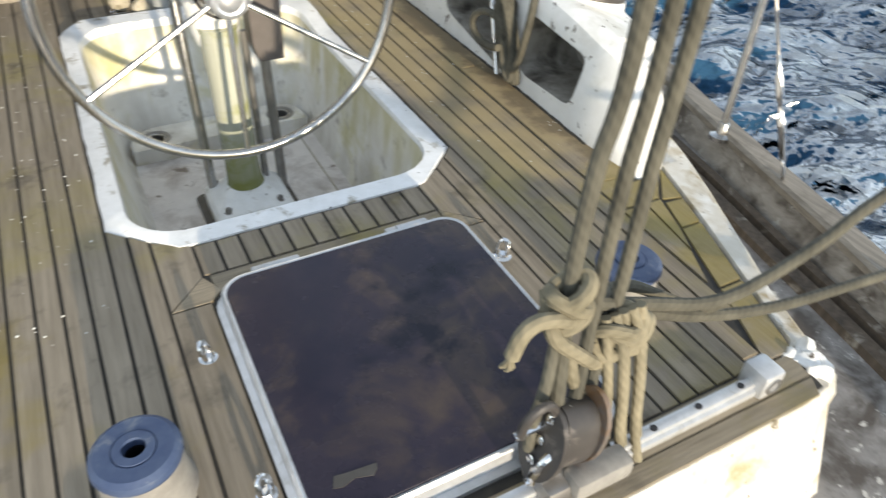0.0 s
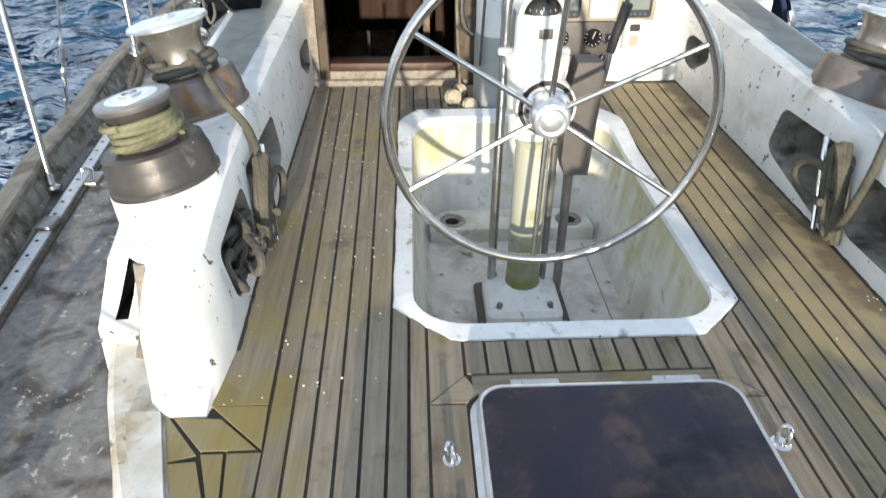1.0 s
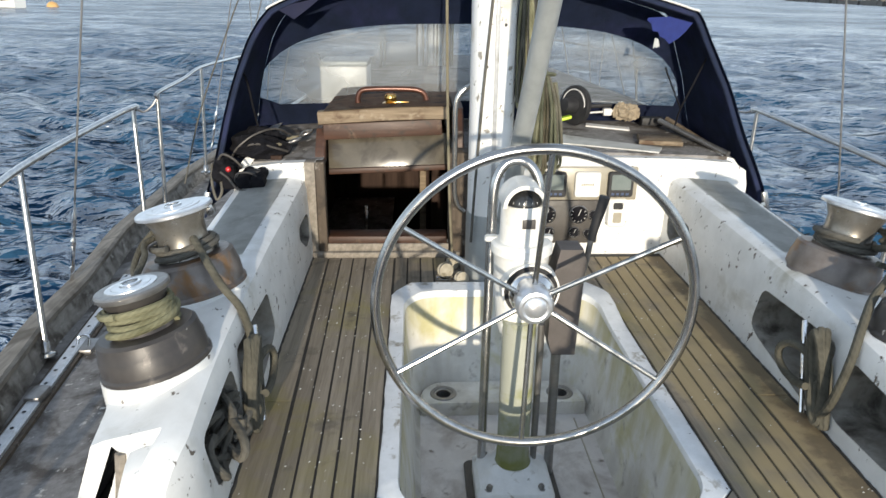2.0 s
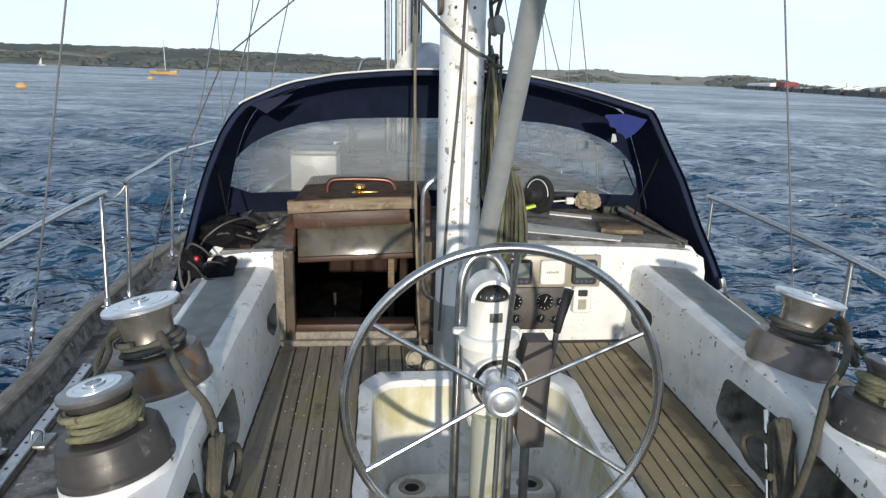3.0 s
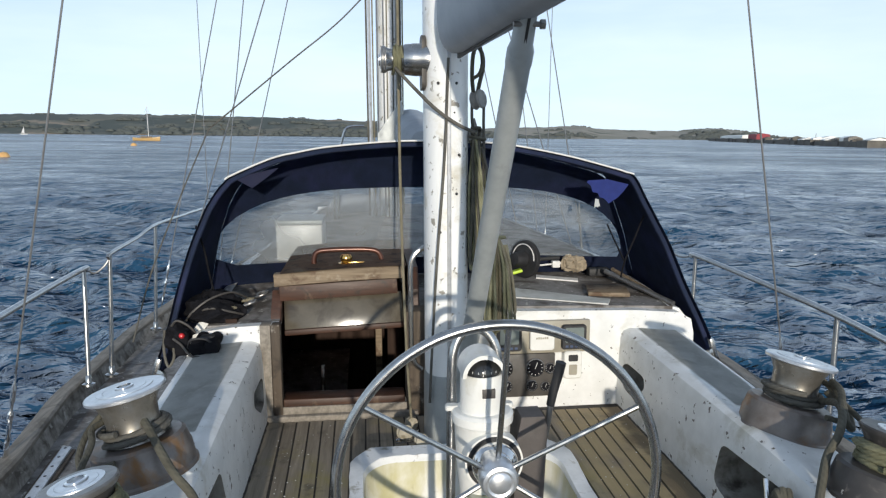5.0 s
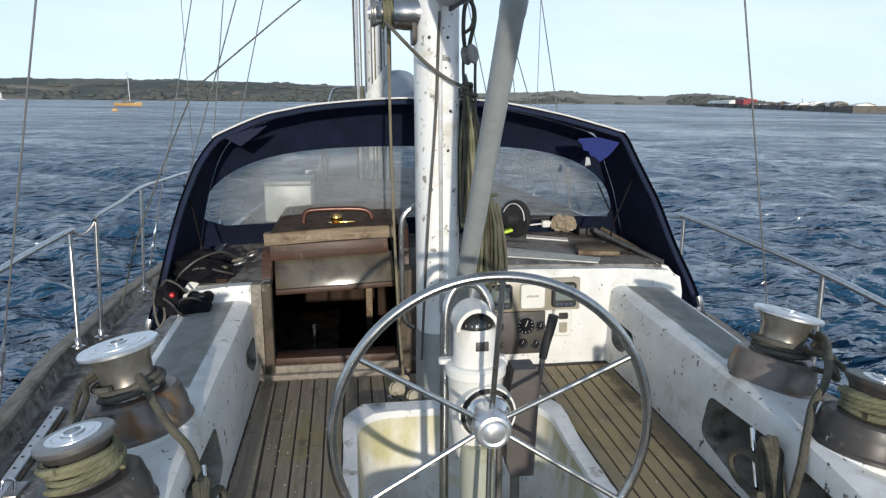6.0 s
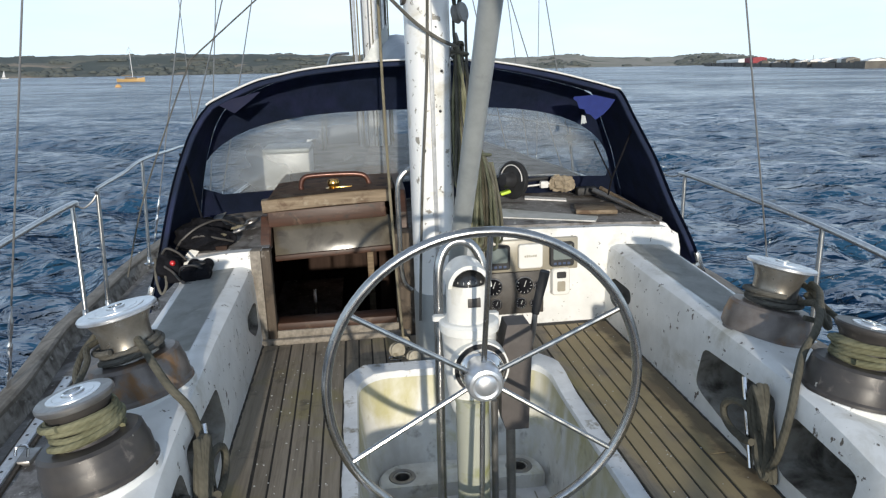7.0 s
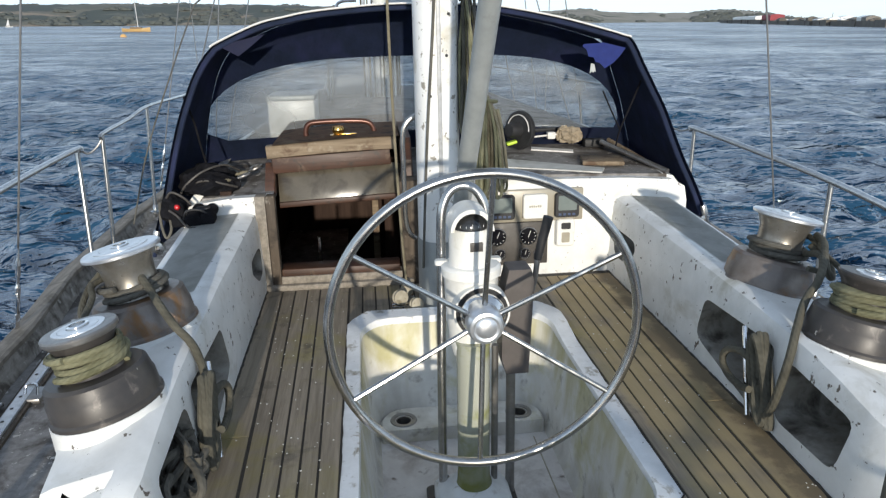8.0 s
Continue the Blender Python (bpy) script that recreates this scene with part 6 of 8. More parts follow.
def shroud(a, b, r, label, buckle=True, group="shrouds"):
    t = thing("shroud", label, "shroud", a, group)
    a, b = Vector(a), Vector(b)
    d = (b - a).normalized()
    bm = bmesh.new()
    rod(bm, a + d * (0.40 if buckle else 0), b, r, 6)
    part("wire", bm, DULL_STEEL, t)
    if buckle:
        bm = bmesh.new()
        turned(bm, [(0.006, 0.06), (0.011, 0.07), (0.011, 0.17), (0.013, 0.18), (0.013, 0.21), (0.008, 0.22), (0.008, 0.26), (0.012, 0.27), (0.012, 0.34), (0.006, 0.36), (0.005, 0.41)], axis_pose(a, d), 10)
        part("turnbuckle", bm, CHROME, t)
        bm = bmesh.new()
        box(bm, (-0.016, -0.005, -0.03), (0.016, 0.005, 0.07), 0.004, axis_pose(a, d))
        part("chainplate", bm, CHROME, t)


for s in (-1, 1):
    lab = "thin wire shroud to the mizzen mast"
    shroud((-2.06, 2.0, -0.19) if s < 0 else (1.985, 2.22, -0.19), (s * 0.12, 1.6, 8.3), 0.0045, lab)
    shroud((s * (1.48 if s > 0 else 1.535), -0.19, -0.2), (s * 0.12, 1.6, 6.0 if s > 0 else 8.3), 0.0045, lab)
MAIN = "thin wire shroud to the main mast"
for a, b, r in (((1.76, 5.0, -0.15), (-0.06, 5.3, 10.4), 0.005), ((1.72, 5.0, -0.15), (-0.06, 5.2, 5.5), 0.005), ((1.65, 6.4, -0.12), (-0.04, 5.7, 11.2), 0.005), ((1.69, 6.4, -0.12), (1.74, 6.3, 6.0), 0.004),
                ((-2.20, 5.0, -0.17), (-0.2, 5.2, 8.6), 0.005), ((-2.08, 5.0, -0.17), (-0.2, 5.2, 5.5), 0.006), ((-1.72, 5.0, -0.15), (-0.25, 5.3, 11.0), 0.005), ((-1.66, 5.0, -0.15), (-0.2, 5.2, 5.7), 0.005),
                ((-2.06, 6.4, -0.12), (-2.04, 6.3, 6.0), 0.004)):
    shroud(a, b, r, MAIN)
shroud((1.04, 5.0, 0.5), (-0.06, 5.2, 5.6), 0.005, "running line from the cabin roof to the main mast", False)
rope_line = thing("slack_line", "slack grey line led from the main mast to the shrouds", "rope", (-1.55, 4.7, 1.4))
bm = bmesh.new()
tube(bm, [(-0.20, 5.3, 2.72), (-0.577, 5.3, 2.344), (-1.0, 5.05, 1.96), (-1.62, 4.6, 1.37)], 0.0065, 8, 6)
part("line", bm, ROPE_GREY, rope_line)
bm = bmesh.new()
tube(bm, [(-1.62, 4.6, 1.37), (-1.75, 4.3, 0.95), (-1.92, 3.9, 0.35), (-2.03, 3.7, -0.15)], 0.0055, 8, 6)
part("tail", bm, ROPE_GREY, rope_line)


# ---- forward: main mast, its boom, a deck box ----
def build_forward():
    t = thing("main_mast", "white main mast standing on the cabin roof", "mast", (-0.14, 5.4, 0.5))
    bm = bmesh.new()
    turned(bm, [(0.115, 0.45), (0.115, 8), (0.11, 15)], Matrix.Translation((-0.12, 5.4, 0)) @ Matrix.Diagonal((1, 1.35, 1, 1)), 28)
    part("spar", bm, MAST_PAINT, t)
    bm = bmesh.new()
    tube(bm, [(-2.06, 6.3, 6.02), (-0.14, 5.45, 6.1), (1.76, 6.3, 6.02)], 0.022, 8, 1)
    part("spreader", bm, ALLOY, t)
    for dx, dy, mat, r in ((-0.18, -0.05, ROPE_GREY, 0.010), (-0.155, -0.1, ALLOY, 0.016), (-0.125, -0.12, ROPE_TAN, 0.008), (-0.085, -0.15, DULL_STEEL, 0.008), (-0.03, -0.17, DULL_STEEL, 0.008), (0.0, -0.18, ROPE_TAN, 0.007), (0.055, -0.17, ROPE_GREY, 0.008), (0.085, -0.15, DULL_STEEL, 0.008), (0.125, -0.08, ROPE_GREY, 0.012), (0.15, 0.0, ROPE_GREEN, 0.008)):
        bm = bmesh.new()
        tube(bm, [(-0.14 + dx, 5.4 + dy, 0.55), (-0.14 + dx * 1.02, 5.4 + dy, 5), (-0.14 + dx * 0.8, 5.4 + dy, 14)], r, 6, 4)
        part("halyard", bm, mat, t)
    b = thing("main_boom", "grey covered main boom over the cabin roof", "boom", (0.0, 4.2, 1.3))
    bm = bmesh.new()
    rings = []
    for y, k, h in ((5.22, 0.55, 0.8), (5.1, 0.9, 1.0), (4.9, 1.0, 1.0), (4.4, 0.95, 0.9), (3.9, 0.85, 0.75), (3.75, 0.5, 0.45)):
        rings.append([(0.06 + 0.17 * k * math.copysign(abs(math.cos(u)) ** 0.8, math.cos(u)), y, 1.34 - 0.08 * (5.0 - y) + 0.21 * h * math.copysign(abs(math.sin(u)) ** 0.8, math.sin(u))) for u in (2 * math.pi * i / 24 for i in range(24))])
    grid_faces(bm, rings)
    # the cover's lit front wedge, set apart by a paler grey
    bm2 = bmesh.new()
    prism(bm2, [(-0.25, 1.12), (-0.245, 1.33), (-0.20, 1.40), (-0.11, 1.52), (-0.045, 1.61), (-0.03, 1.55), (-0.025, 1.12)], 4.62, 4.95, "y", None, 0.02)
    part("mast_collar", bm2, GREY_TUBE, b, "lit front wedge of the boom cover in paler grey")
    part("cover", bm, BOOM_GREY, b, "", 60)
    r = thing("liferaft_box", "white liferaft canister on the cabin roof", "canister", (-0.76, 3.1, 0.55))
    bm = bmesh.new()
    box(bm, (-0.90, 2.92, 0.545), (-0.625, 3.3, 0.77), 0.012, None, 2)
    part("case", bm, WHITE_CLEAN, r)
    bm = bmesh.new()
    box(bm, (-0.905, 2.915, 0.76), (-0.62, 3.305, 0.792), 0.008)
    part("lid", bm, GREY_TUBE, r)
    f = thing("hatch_frame", "bent stainless guard frame on the cabin roof", "frame", (-0.4, 4.6, 0.55))
    bm = bmesh.new()
    tube(bm, [(-0.62, 5.2, 0.55), (-0.60, 5.2, 1.1), (-0.55, 5.2, 1.33), (-0.50, 5.2, 1.40), (-0.36, 5.2, 1.41)], 0.013, 8, 4)
    tube(bm, [(-0.66, 5.25, 0.55), (-0.64, 5.25, 1.05), (-0.62, 5.22, 1.1)], 0.011, 8, 3)
    part("tube", bm, STEEL, f)
    v = thing("cowl_dome", "grey canvas covered bundle on the cabin roof", "bundle", (-0.45, 4.7, 0.55))
    bm = bmesh.new()
    turned(bm, [(0.17, 0.54), (0.18, 0.60), (0.15, 0.68), (0.08, 0.73), (0.02, 0.74)], Matrix.Translation((-0.48, 5.9, 0)) @ Matrix.Diagonal((1.5, 1, 1, 1)), 20)
    part("cover", bm, BOOM_GREY, v)


build_forward()


# ---- hatch, traveller and fittings on the aft sole ----
def build_hatch():
    h = thing("deck_hatch", "tinted acrylic deck hatch in an aluminium frame", "hatch", (0.01, -0.48, 0.0))
    x0, x1, y0, y1 = -0.262, 0.282, -0.785, -0.192
    bm = bmesh.new()
    o, i = rounded(x0 - 0.012, y0 - 0.012, x1 + 0.012, y1 + 0.012, 0.06), rounded(x0 + 0.012, y0 + 0.012, x1 - 0.012, y1 - 0.012, 0.045)
    o2 = rounded(x0, y0, x1, y1, 0.055)
    grid_faces(bm, [[(x, y, -0.01) for x, y in o], [(x, y, 0.012) for x, y in o], [(x, y, 0.016) for x, y in o2], [(x, y, 0.046) for x, y in o2], [(x, y, 0.052) for x, y in rounded(x0 + 0.005, y0 + 0.005, x1 - 0.005, y1 - 0.005, 0.052)], [(x, y, 0.048) for x, y in i]], True, False)
    part("frame", bm, ALLOY, h, "pale aluminium frame")
    bm = bmesh.new()
    prism(bm, [(x, y) for x, y in rounded(x0 + 0.009, y0 + 0.009, x1 - 0.009, y1 - 0.009, 0.048)], 0.02, 0.0515, "z", None, 0.004)
    part("pane", bm, ACRYLIC, h, "dark purple-brown tinted pane")
    bm = bmesh.new()
    prism(bm, [(-0.214, -0.724), (-0.206, -0.705), (-0.186, -0.708), (-0.139, -0.712), (-0.142, -0.722), (-0.152, -0.730), (-0.178, -0.722), (-0.20, -0.728)], 0.050, 0.0525)
    part("worn_sticker", bm, GAUGE_BOARD, h, "torn remains of a sticker")
    for x in (-0.135, 0.165):
        bm = bmesh.new()
        box(bm, (x - 0.052, y1 - 0.008, 0.02), (x + 0.052, y1 + 0.026, 0.040), 0.006)
        hinge = part("hinge", bm, ALLOY, h)
        bm = bmesh.new()
        rod(bm, (x - 0.028, y1 + 0.008, 0.040), (x + 0.028, y1 + 0.008, 0.040), 0.0095, 12)
        part("knuckle", bm, ALLOY, hinge)


build_hatch()


def padeye(x, y, turn):
    p = thing("pad_eye", "stainless folding pad eye on the teak sole", "pad eye", (x, y, 0.003), "pad eyes")
    m = Matrix.Translation((x, y, 0.003)) @ Matrix.Rotation(radians(turn), 4, "Z")
    bm = bmesh.new()
    turned(bm, [(0.021, 0), (0.021, 0.003), (0.012, 0.006), (0.008, 0.012)], m, 20)
    part("plate", bm, CHROME, p)
    bm = bmesh.new()
    tube(bm, [m @ Vector(q) for q in ((-0.009, 0, 0.006), (-0.011, 0.003, 0.022), (-0.008, 0.007, 0.036), (0, 0.009, 0.042), (0.008, 0.007, 0.036), (0.011, 0.003, 0.022), (0.009, 0, 0.006))], 0.0052, 8, 5)
    part("ring", bm, CHROME, p)


padeye(-0.317, -0.345, 60)
padeye(0.325, -0.33, -50)
padeye(-0.30, -0.66, 30)


def deck_stub(x, y):
    p = thing("deck_socket", "round grey deck socket with a faded blue top", "deck fitting", (x, y, 0), "blue deck sockets")
    m = Matrix.Translation((x, y, 0))
    bm = bmesh.new()
    turned(bm, [(0.072, 0.0), (0.070, 0.01), (0.066, 0.02), (0.061, 0.085), (0.063, 0.09)], m, 36, False)
    part("body", bm, GREY_RUBBER, p, "grey scuffed side")
    bm = bmesh.new()
    turned(bm, [(0.063, 0.088), (0.066, 0.096), (0.064, 0.106), (0.056, 0.112), (0.033, 0.1125), (0.03, 0.11)], m, 36, False)
    part("top_ring", bm, BLUE_RUBBER, p, "faded blue ring")
    bm = bmesh.new()
    turned(bm, [(0.031, 0.108), (0.03, 0.114), (0.0175, 0.1145), (0.017, 0.11), (0.0165, 0.05)], m, 28, False)
    part("bush", bm, BLUE_RUBBER, p)
    bm = bmesh.new()
    turned(bm, [(0.0163, 0.04), (0.0163, 0.098), (0.0155, 0.098), (0.0155, 0.055), (0.001, 0.055)], m, 16)
    part("hole", bm, BLACK_CLOTH, p)


deck_stub(-0.455, -0.572)
deck_stub(0.475, -0.55)


def build_traveller():
    t = thing("sheet_traveller", "aluminium mizzen sheet track with end blocks", "traveller", (0, -0.845, 0.0))
    bm = bmesh.new()
    box(bm, (-0.56, -0.862, 0.004), (0.56, -0.828, 0.020), 0.003)
    box(bm, (-0.56, -0.855, 0.020), (0.56, -0.835, 0.032), 0.003)
    part("track", bm, ALLOY, t)
    for k in range(11):
        bm = bmesh.new()
        turned(bm, [(0.0065, 0.0), (0.0065, 0.0015), (0.001, 0.0015)], Matrix.Translation((-0.5 + 0.1 * k, -0.845, 0.0325)), 12)
        part("hole", bm, BLACK, t)
    for s in (-1, 1):
        bm = bmesh.new()
        box(bm, (s * 0.55 - 0.025, -0.873, 0.004), (s * 0.55 + 0.025, -0.818, 0.062), 0.008)
        e = part("end_block", bm, ALLOY, t)
        bm = bmesh.new()
        turned(bm, [(0.018, -0.004), (0.018, 0.004), (0.012, 0.005), (0.012, -0.005)], axis_pose((s * 0.55, -0.872, 0.034), (0, -1, 0)), 20)
        part("sheave", bm, DULL_STEEL, e)
    # car and block
    c = thing("sheet_block", "dark bronze sheet block shackled to the traveller", "block", (0.11, -0.845, 0.03))
    bm = bmesh.new()
    box(bm, (0.06, -0.885, 0.015), (0.165, -0.805, 0.06), 0.012)
    part("car", bm, DULL_STEEL, c)
    tilt = Matrix.Rotation(radians(15), 4, "Y")

    def oval(a, b):
        return [(a * math.cos(u), b * math.sin(u)) for u in (2 * math.pi * i / 24 for i in range(24))]
    bm = bmesh.new()
    prism(bm, oval(0.040, 0.060), -0.031, 0.031, "x", Matrix.Translation((0.105, -0.84, 0.135)) @ tilt, 0.004)
    part("shell", bm, WINCH_BLACK, c, "worn black block shell")
    for dx in (-0.037, 0.037):
        bm = bmesh.new()
        prism(bm, oval(0.045, 0.068), -0.006, 0.006, "x", Matrix.Translation((0.105 + dx, -0.84, 0.135)) @ tilt, 0.003)
        part("cheek", bm, WINCH_BRONZE if dx > 0 else WINCH_BLACK, c)
        for dz in (-0.042, 0.0, 0.042):
            bm = bmesh.new()
            turned(bm, [(0.008, 0), (0.008, 0.004), (0.003, 0.006)], Matrix.Translation((0.105, -0.84, 0.135)) @ tilt @ axis_pose((dx + math.copysign(0.006, dx), 0, dz), (dx, 0, 0)), 10)
            part("rivet", bm, CHROME, c)
    for dx in (-0.018, 0.018):
        bm = bmesh.new()
        turned(bm, [(0.03, -0.008), (0.022, 0), (0.03, 0.008)], axis_pose((0.105 + dx, -0.84, 0.135), (1, 0, -0.26)), 20)
        part("sheave", bm, DULL_STEEL, c)
    for (x, y, z), k in (((0.055, -0.83, 0.19), 1.0), ((0.075, -0.85, 0.095), 1.1), ((0.165, -0.84, 0.075), 0.9)):
        bm = bmesh.new()
        tube(bm, [(x - 0.022 * k, y, z - 0.03 * k), (x - 0.026 * k, y - 0.008, z + 0.006), (x - 0.014 * k, y - 0.012, z + 0.03 * k), (x + 0.006, y - 0.012, z + 0.036 * k), (x + 0.024 * k, y - 0.008, z + 0.008), (x + 0.022 * k, y, z - 0.03 * k)], 0.0075, 10, 5)
        part("shackle", bm, WINCH_BLACK if k == 1.0 else CHROME, c)
        bm = bmesh.new()
        rod(bm, (x - 0.034 * k, y, z - 0.026 * k), (x + 0.036 * k, y, z - 0.026 * k), 0.0065, 10)
        part("pin", bm, CHROME, c)
    bm = bmesh.new()
    box(bm, (0.10, -0.90, 0.03), (0.21, -0.855, 0.075), 0.012)
    part("jammer", bm, GREY_RUBBER, c)


build_traveller()


def rope(name, pts, r, mat, label, per=8, group=""):
    bm = bmesh.new()
    tube(bm, pts, r, 10, per)
    return solid(name, bm, mat, label, "rope", group)


def build_sheet():
    """The mizzen sheet: three parts up to the boom, a hitch round them, hanging bights and two tails led to starboard."""
    s = thing("mizzen_sheet", "tan mizzen sheet knotted above its block", "rope", (0.13, -0.8, 0.15))

    def lay(pts, r=0.0095, mat=ROPE_OLIVE, name="rope_part", per=8):
        bm = bmesh.new()
        tube(bm, pts, r, 10, per)
        part(name, bm, mat, s)
    # three parts up to the boom
    lay([(0.085, -0.835, 0.17), (0.115, -0.79, 0.28), (0.130, -0.765, 0.373), (0.145, -0.755, 0.53), (0.165, -0.755, 0.73), (0.11, -0.80, 1.55)], 0.0115)
    lay([(0.115, -0.835, 0.16), (0.16, -0.79, 0.25), (0.184, -0.765, 0.325), (0.195, -0.755, 0.5), (0.207, -0.755, 0.73), (0.13, -0.83, 1.55)], 0.0105)
    lay([(0.135, -0.835, 0.15), (0.195, -0.785, 0.23), (0.229, -0.762, 0.305), (0.238, -0.755, 0.5), (0.247, -0.755, 0.73), (0.15, -0.86, 1.55)], 0.0105)
    # hitch round the first part
    c = Vector((0.122, -0.775, 0.335))
    for k, (dz, tilt, rr) in enumerate(((0.018, 0.5, 0.026), (0.0, -0.7, 0.027), (-0.022, 0.4, 0.028))):
        pts = []
        for i in range(14):
            a = 2 * math.pi * i / 12 + k
            pts.append(c + Vector((rr * math.cos(a), rr * 0.85 * math.sin(a), dz + tilt * rr * math.cos(a) + 0.006 * i / 12)))
        lay(pts, 0.0115, ROPE_TAN, "hitch_turn", 4)
    lay([(0.145, -0.785, 0.325), (0.115, -0.795, 0.322), (0.085, -0.797, 0.338), (0.058, -0.795, 0.342), (0.040, -0.792, 0.325), (0.029, -0.79, 0.288)], 0.0115, ROPE_TAN, "frayed_end")
    lay([(0.10, -0.755, 0.35), (0.088, -0.785, 0.325), (0.092, -0.80, 0.30), (0.136, -0.805, 0.252), (0.17, -0.80, 0.215), (0.203, -0.79, 0.182)], 0.0115, ROPE_TAN, "hitch_turn")
    bm = bmesh.new()
    rng = random.Random(2)
    for k in range(22):
        d = Vector((-0.2 + rng.uniform(-0.5, 0.5), rng.uniform(-0.4, 0.4), -1)).normalized()
        tube(bm, [Vector((0.029, -0.79, 0.289)), Vector((0.029, -0.79, 0.289)) + d * rng.uniform(0.016, 0.030)], 0.0022, 5, 1)
    part("fray", bm, ROPE_TAN, s, "frayed pale strands")
    # a lump of turns beside it, and bights hanging over the aft edge
    for k in range(6):
        q = Vector((0.215 + 0.012 * (k % 3), -0.785, 0.262 - 0.011 * k))
        lay([q + Vector((0.036 * math.cos(u), 0.022 * math.sin(u), 0.012 * math.sin(2 * u + k))) for u in (2 * math.pi * i / 10 + k for i in range(11))], 0.010, ROPE_TAN, "hitch_turn", 4)
    for k, (x, dy) in enumerate(((0.196, 0.0), (0.215, -0.012), (0.232, 0.004), (0.252, -0.006), (0.266, 0.006))):
        lay([(0.19 + 0.016 * k, -0.785, 0.285), (x - 0.004, -0.80 + dy, 0.235), (x, -0.82 + dy, 0.15), (x + 0.002, -0.838 + dy, 0.06), (x + 0.002, -0.87 + dy, -0.01), (x - 0.002, -0.95, -0.09), (x - 0.008, -0.965, -0.20), (x + 0.004 - 0.01 * k, -0.972, -0.29)], 0.0085, ROPE_TAN, "hanging_bight")
    lay([(0.10, -0.79, 0.29), (0.075, -0.815, 0.23), (0.055, -0.825, 0.17), (0.05, -0.83, 0.12)], 0.009, ROPE_OLIVE)
    lay([(0.12, -0.80, 0.27), (0.125, -0.81, 0.22), (0.15, -0.815, 0.16), (0.185, -0.82, 0.115)], 0.010, ROPE_TAN)
    # tails led to the starboard rail
    lay([(0.135, -0.78, 0.335), (0.18, -0.765, 0.300), (0.313, -0.76, 0.238), (0.441, -0.76, 0.186), (0.551, -0.76, 0.178), (0.712, -0.76, 0.223), (0.851, -0.76, 0.288), (1.36, -0.74, 0.41)], 0.0115, ROPE_OLIVE, "tail")
    lay([(0.14, -0.77, 0.31), (0.20, -0.76, 0.275), (0.263, -0.75, 0.238), (0.467, -0.75, 0.136), (0.705, -0.75, 0.062), (1.07, -0.75, 0.003), (1.37, -0.735, -0.08)], 0.0115, ROPE_OLIVE, "tail")
    lay([(0.19, -0.765, 0.29), (0.25, -0.72, 0.26), (0.325, -0.70, 0.222), (0.414, -0.70, 0.160), (0.456, -0.74, 0.150), (0.50, -0.76, 0.165)], 0.0105, ROPE_OLIVE, "tail")


build_sheet()


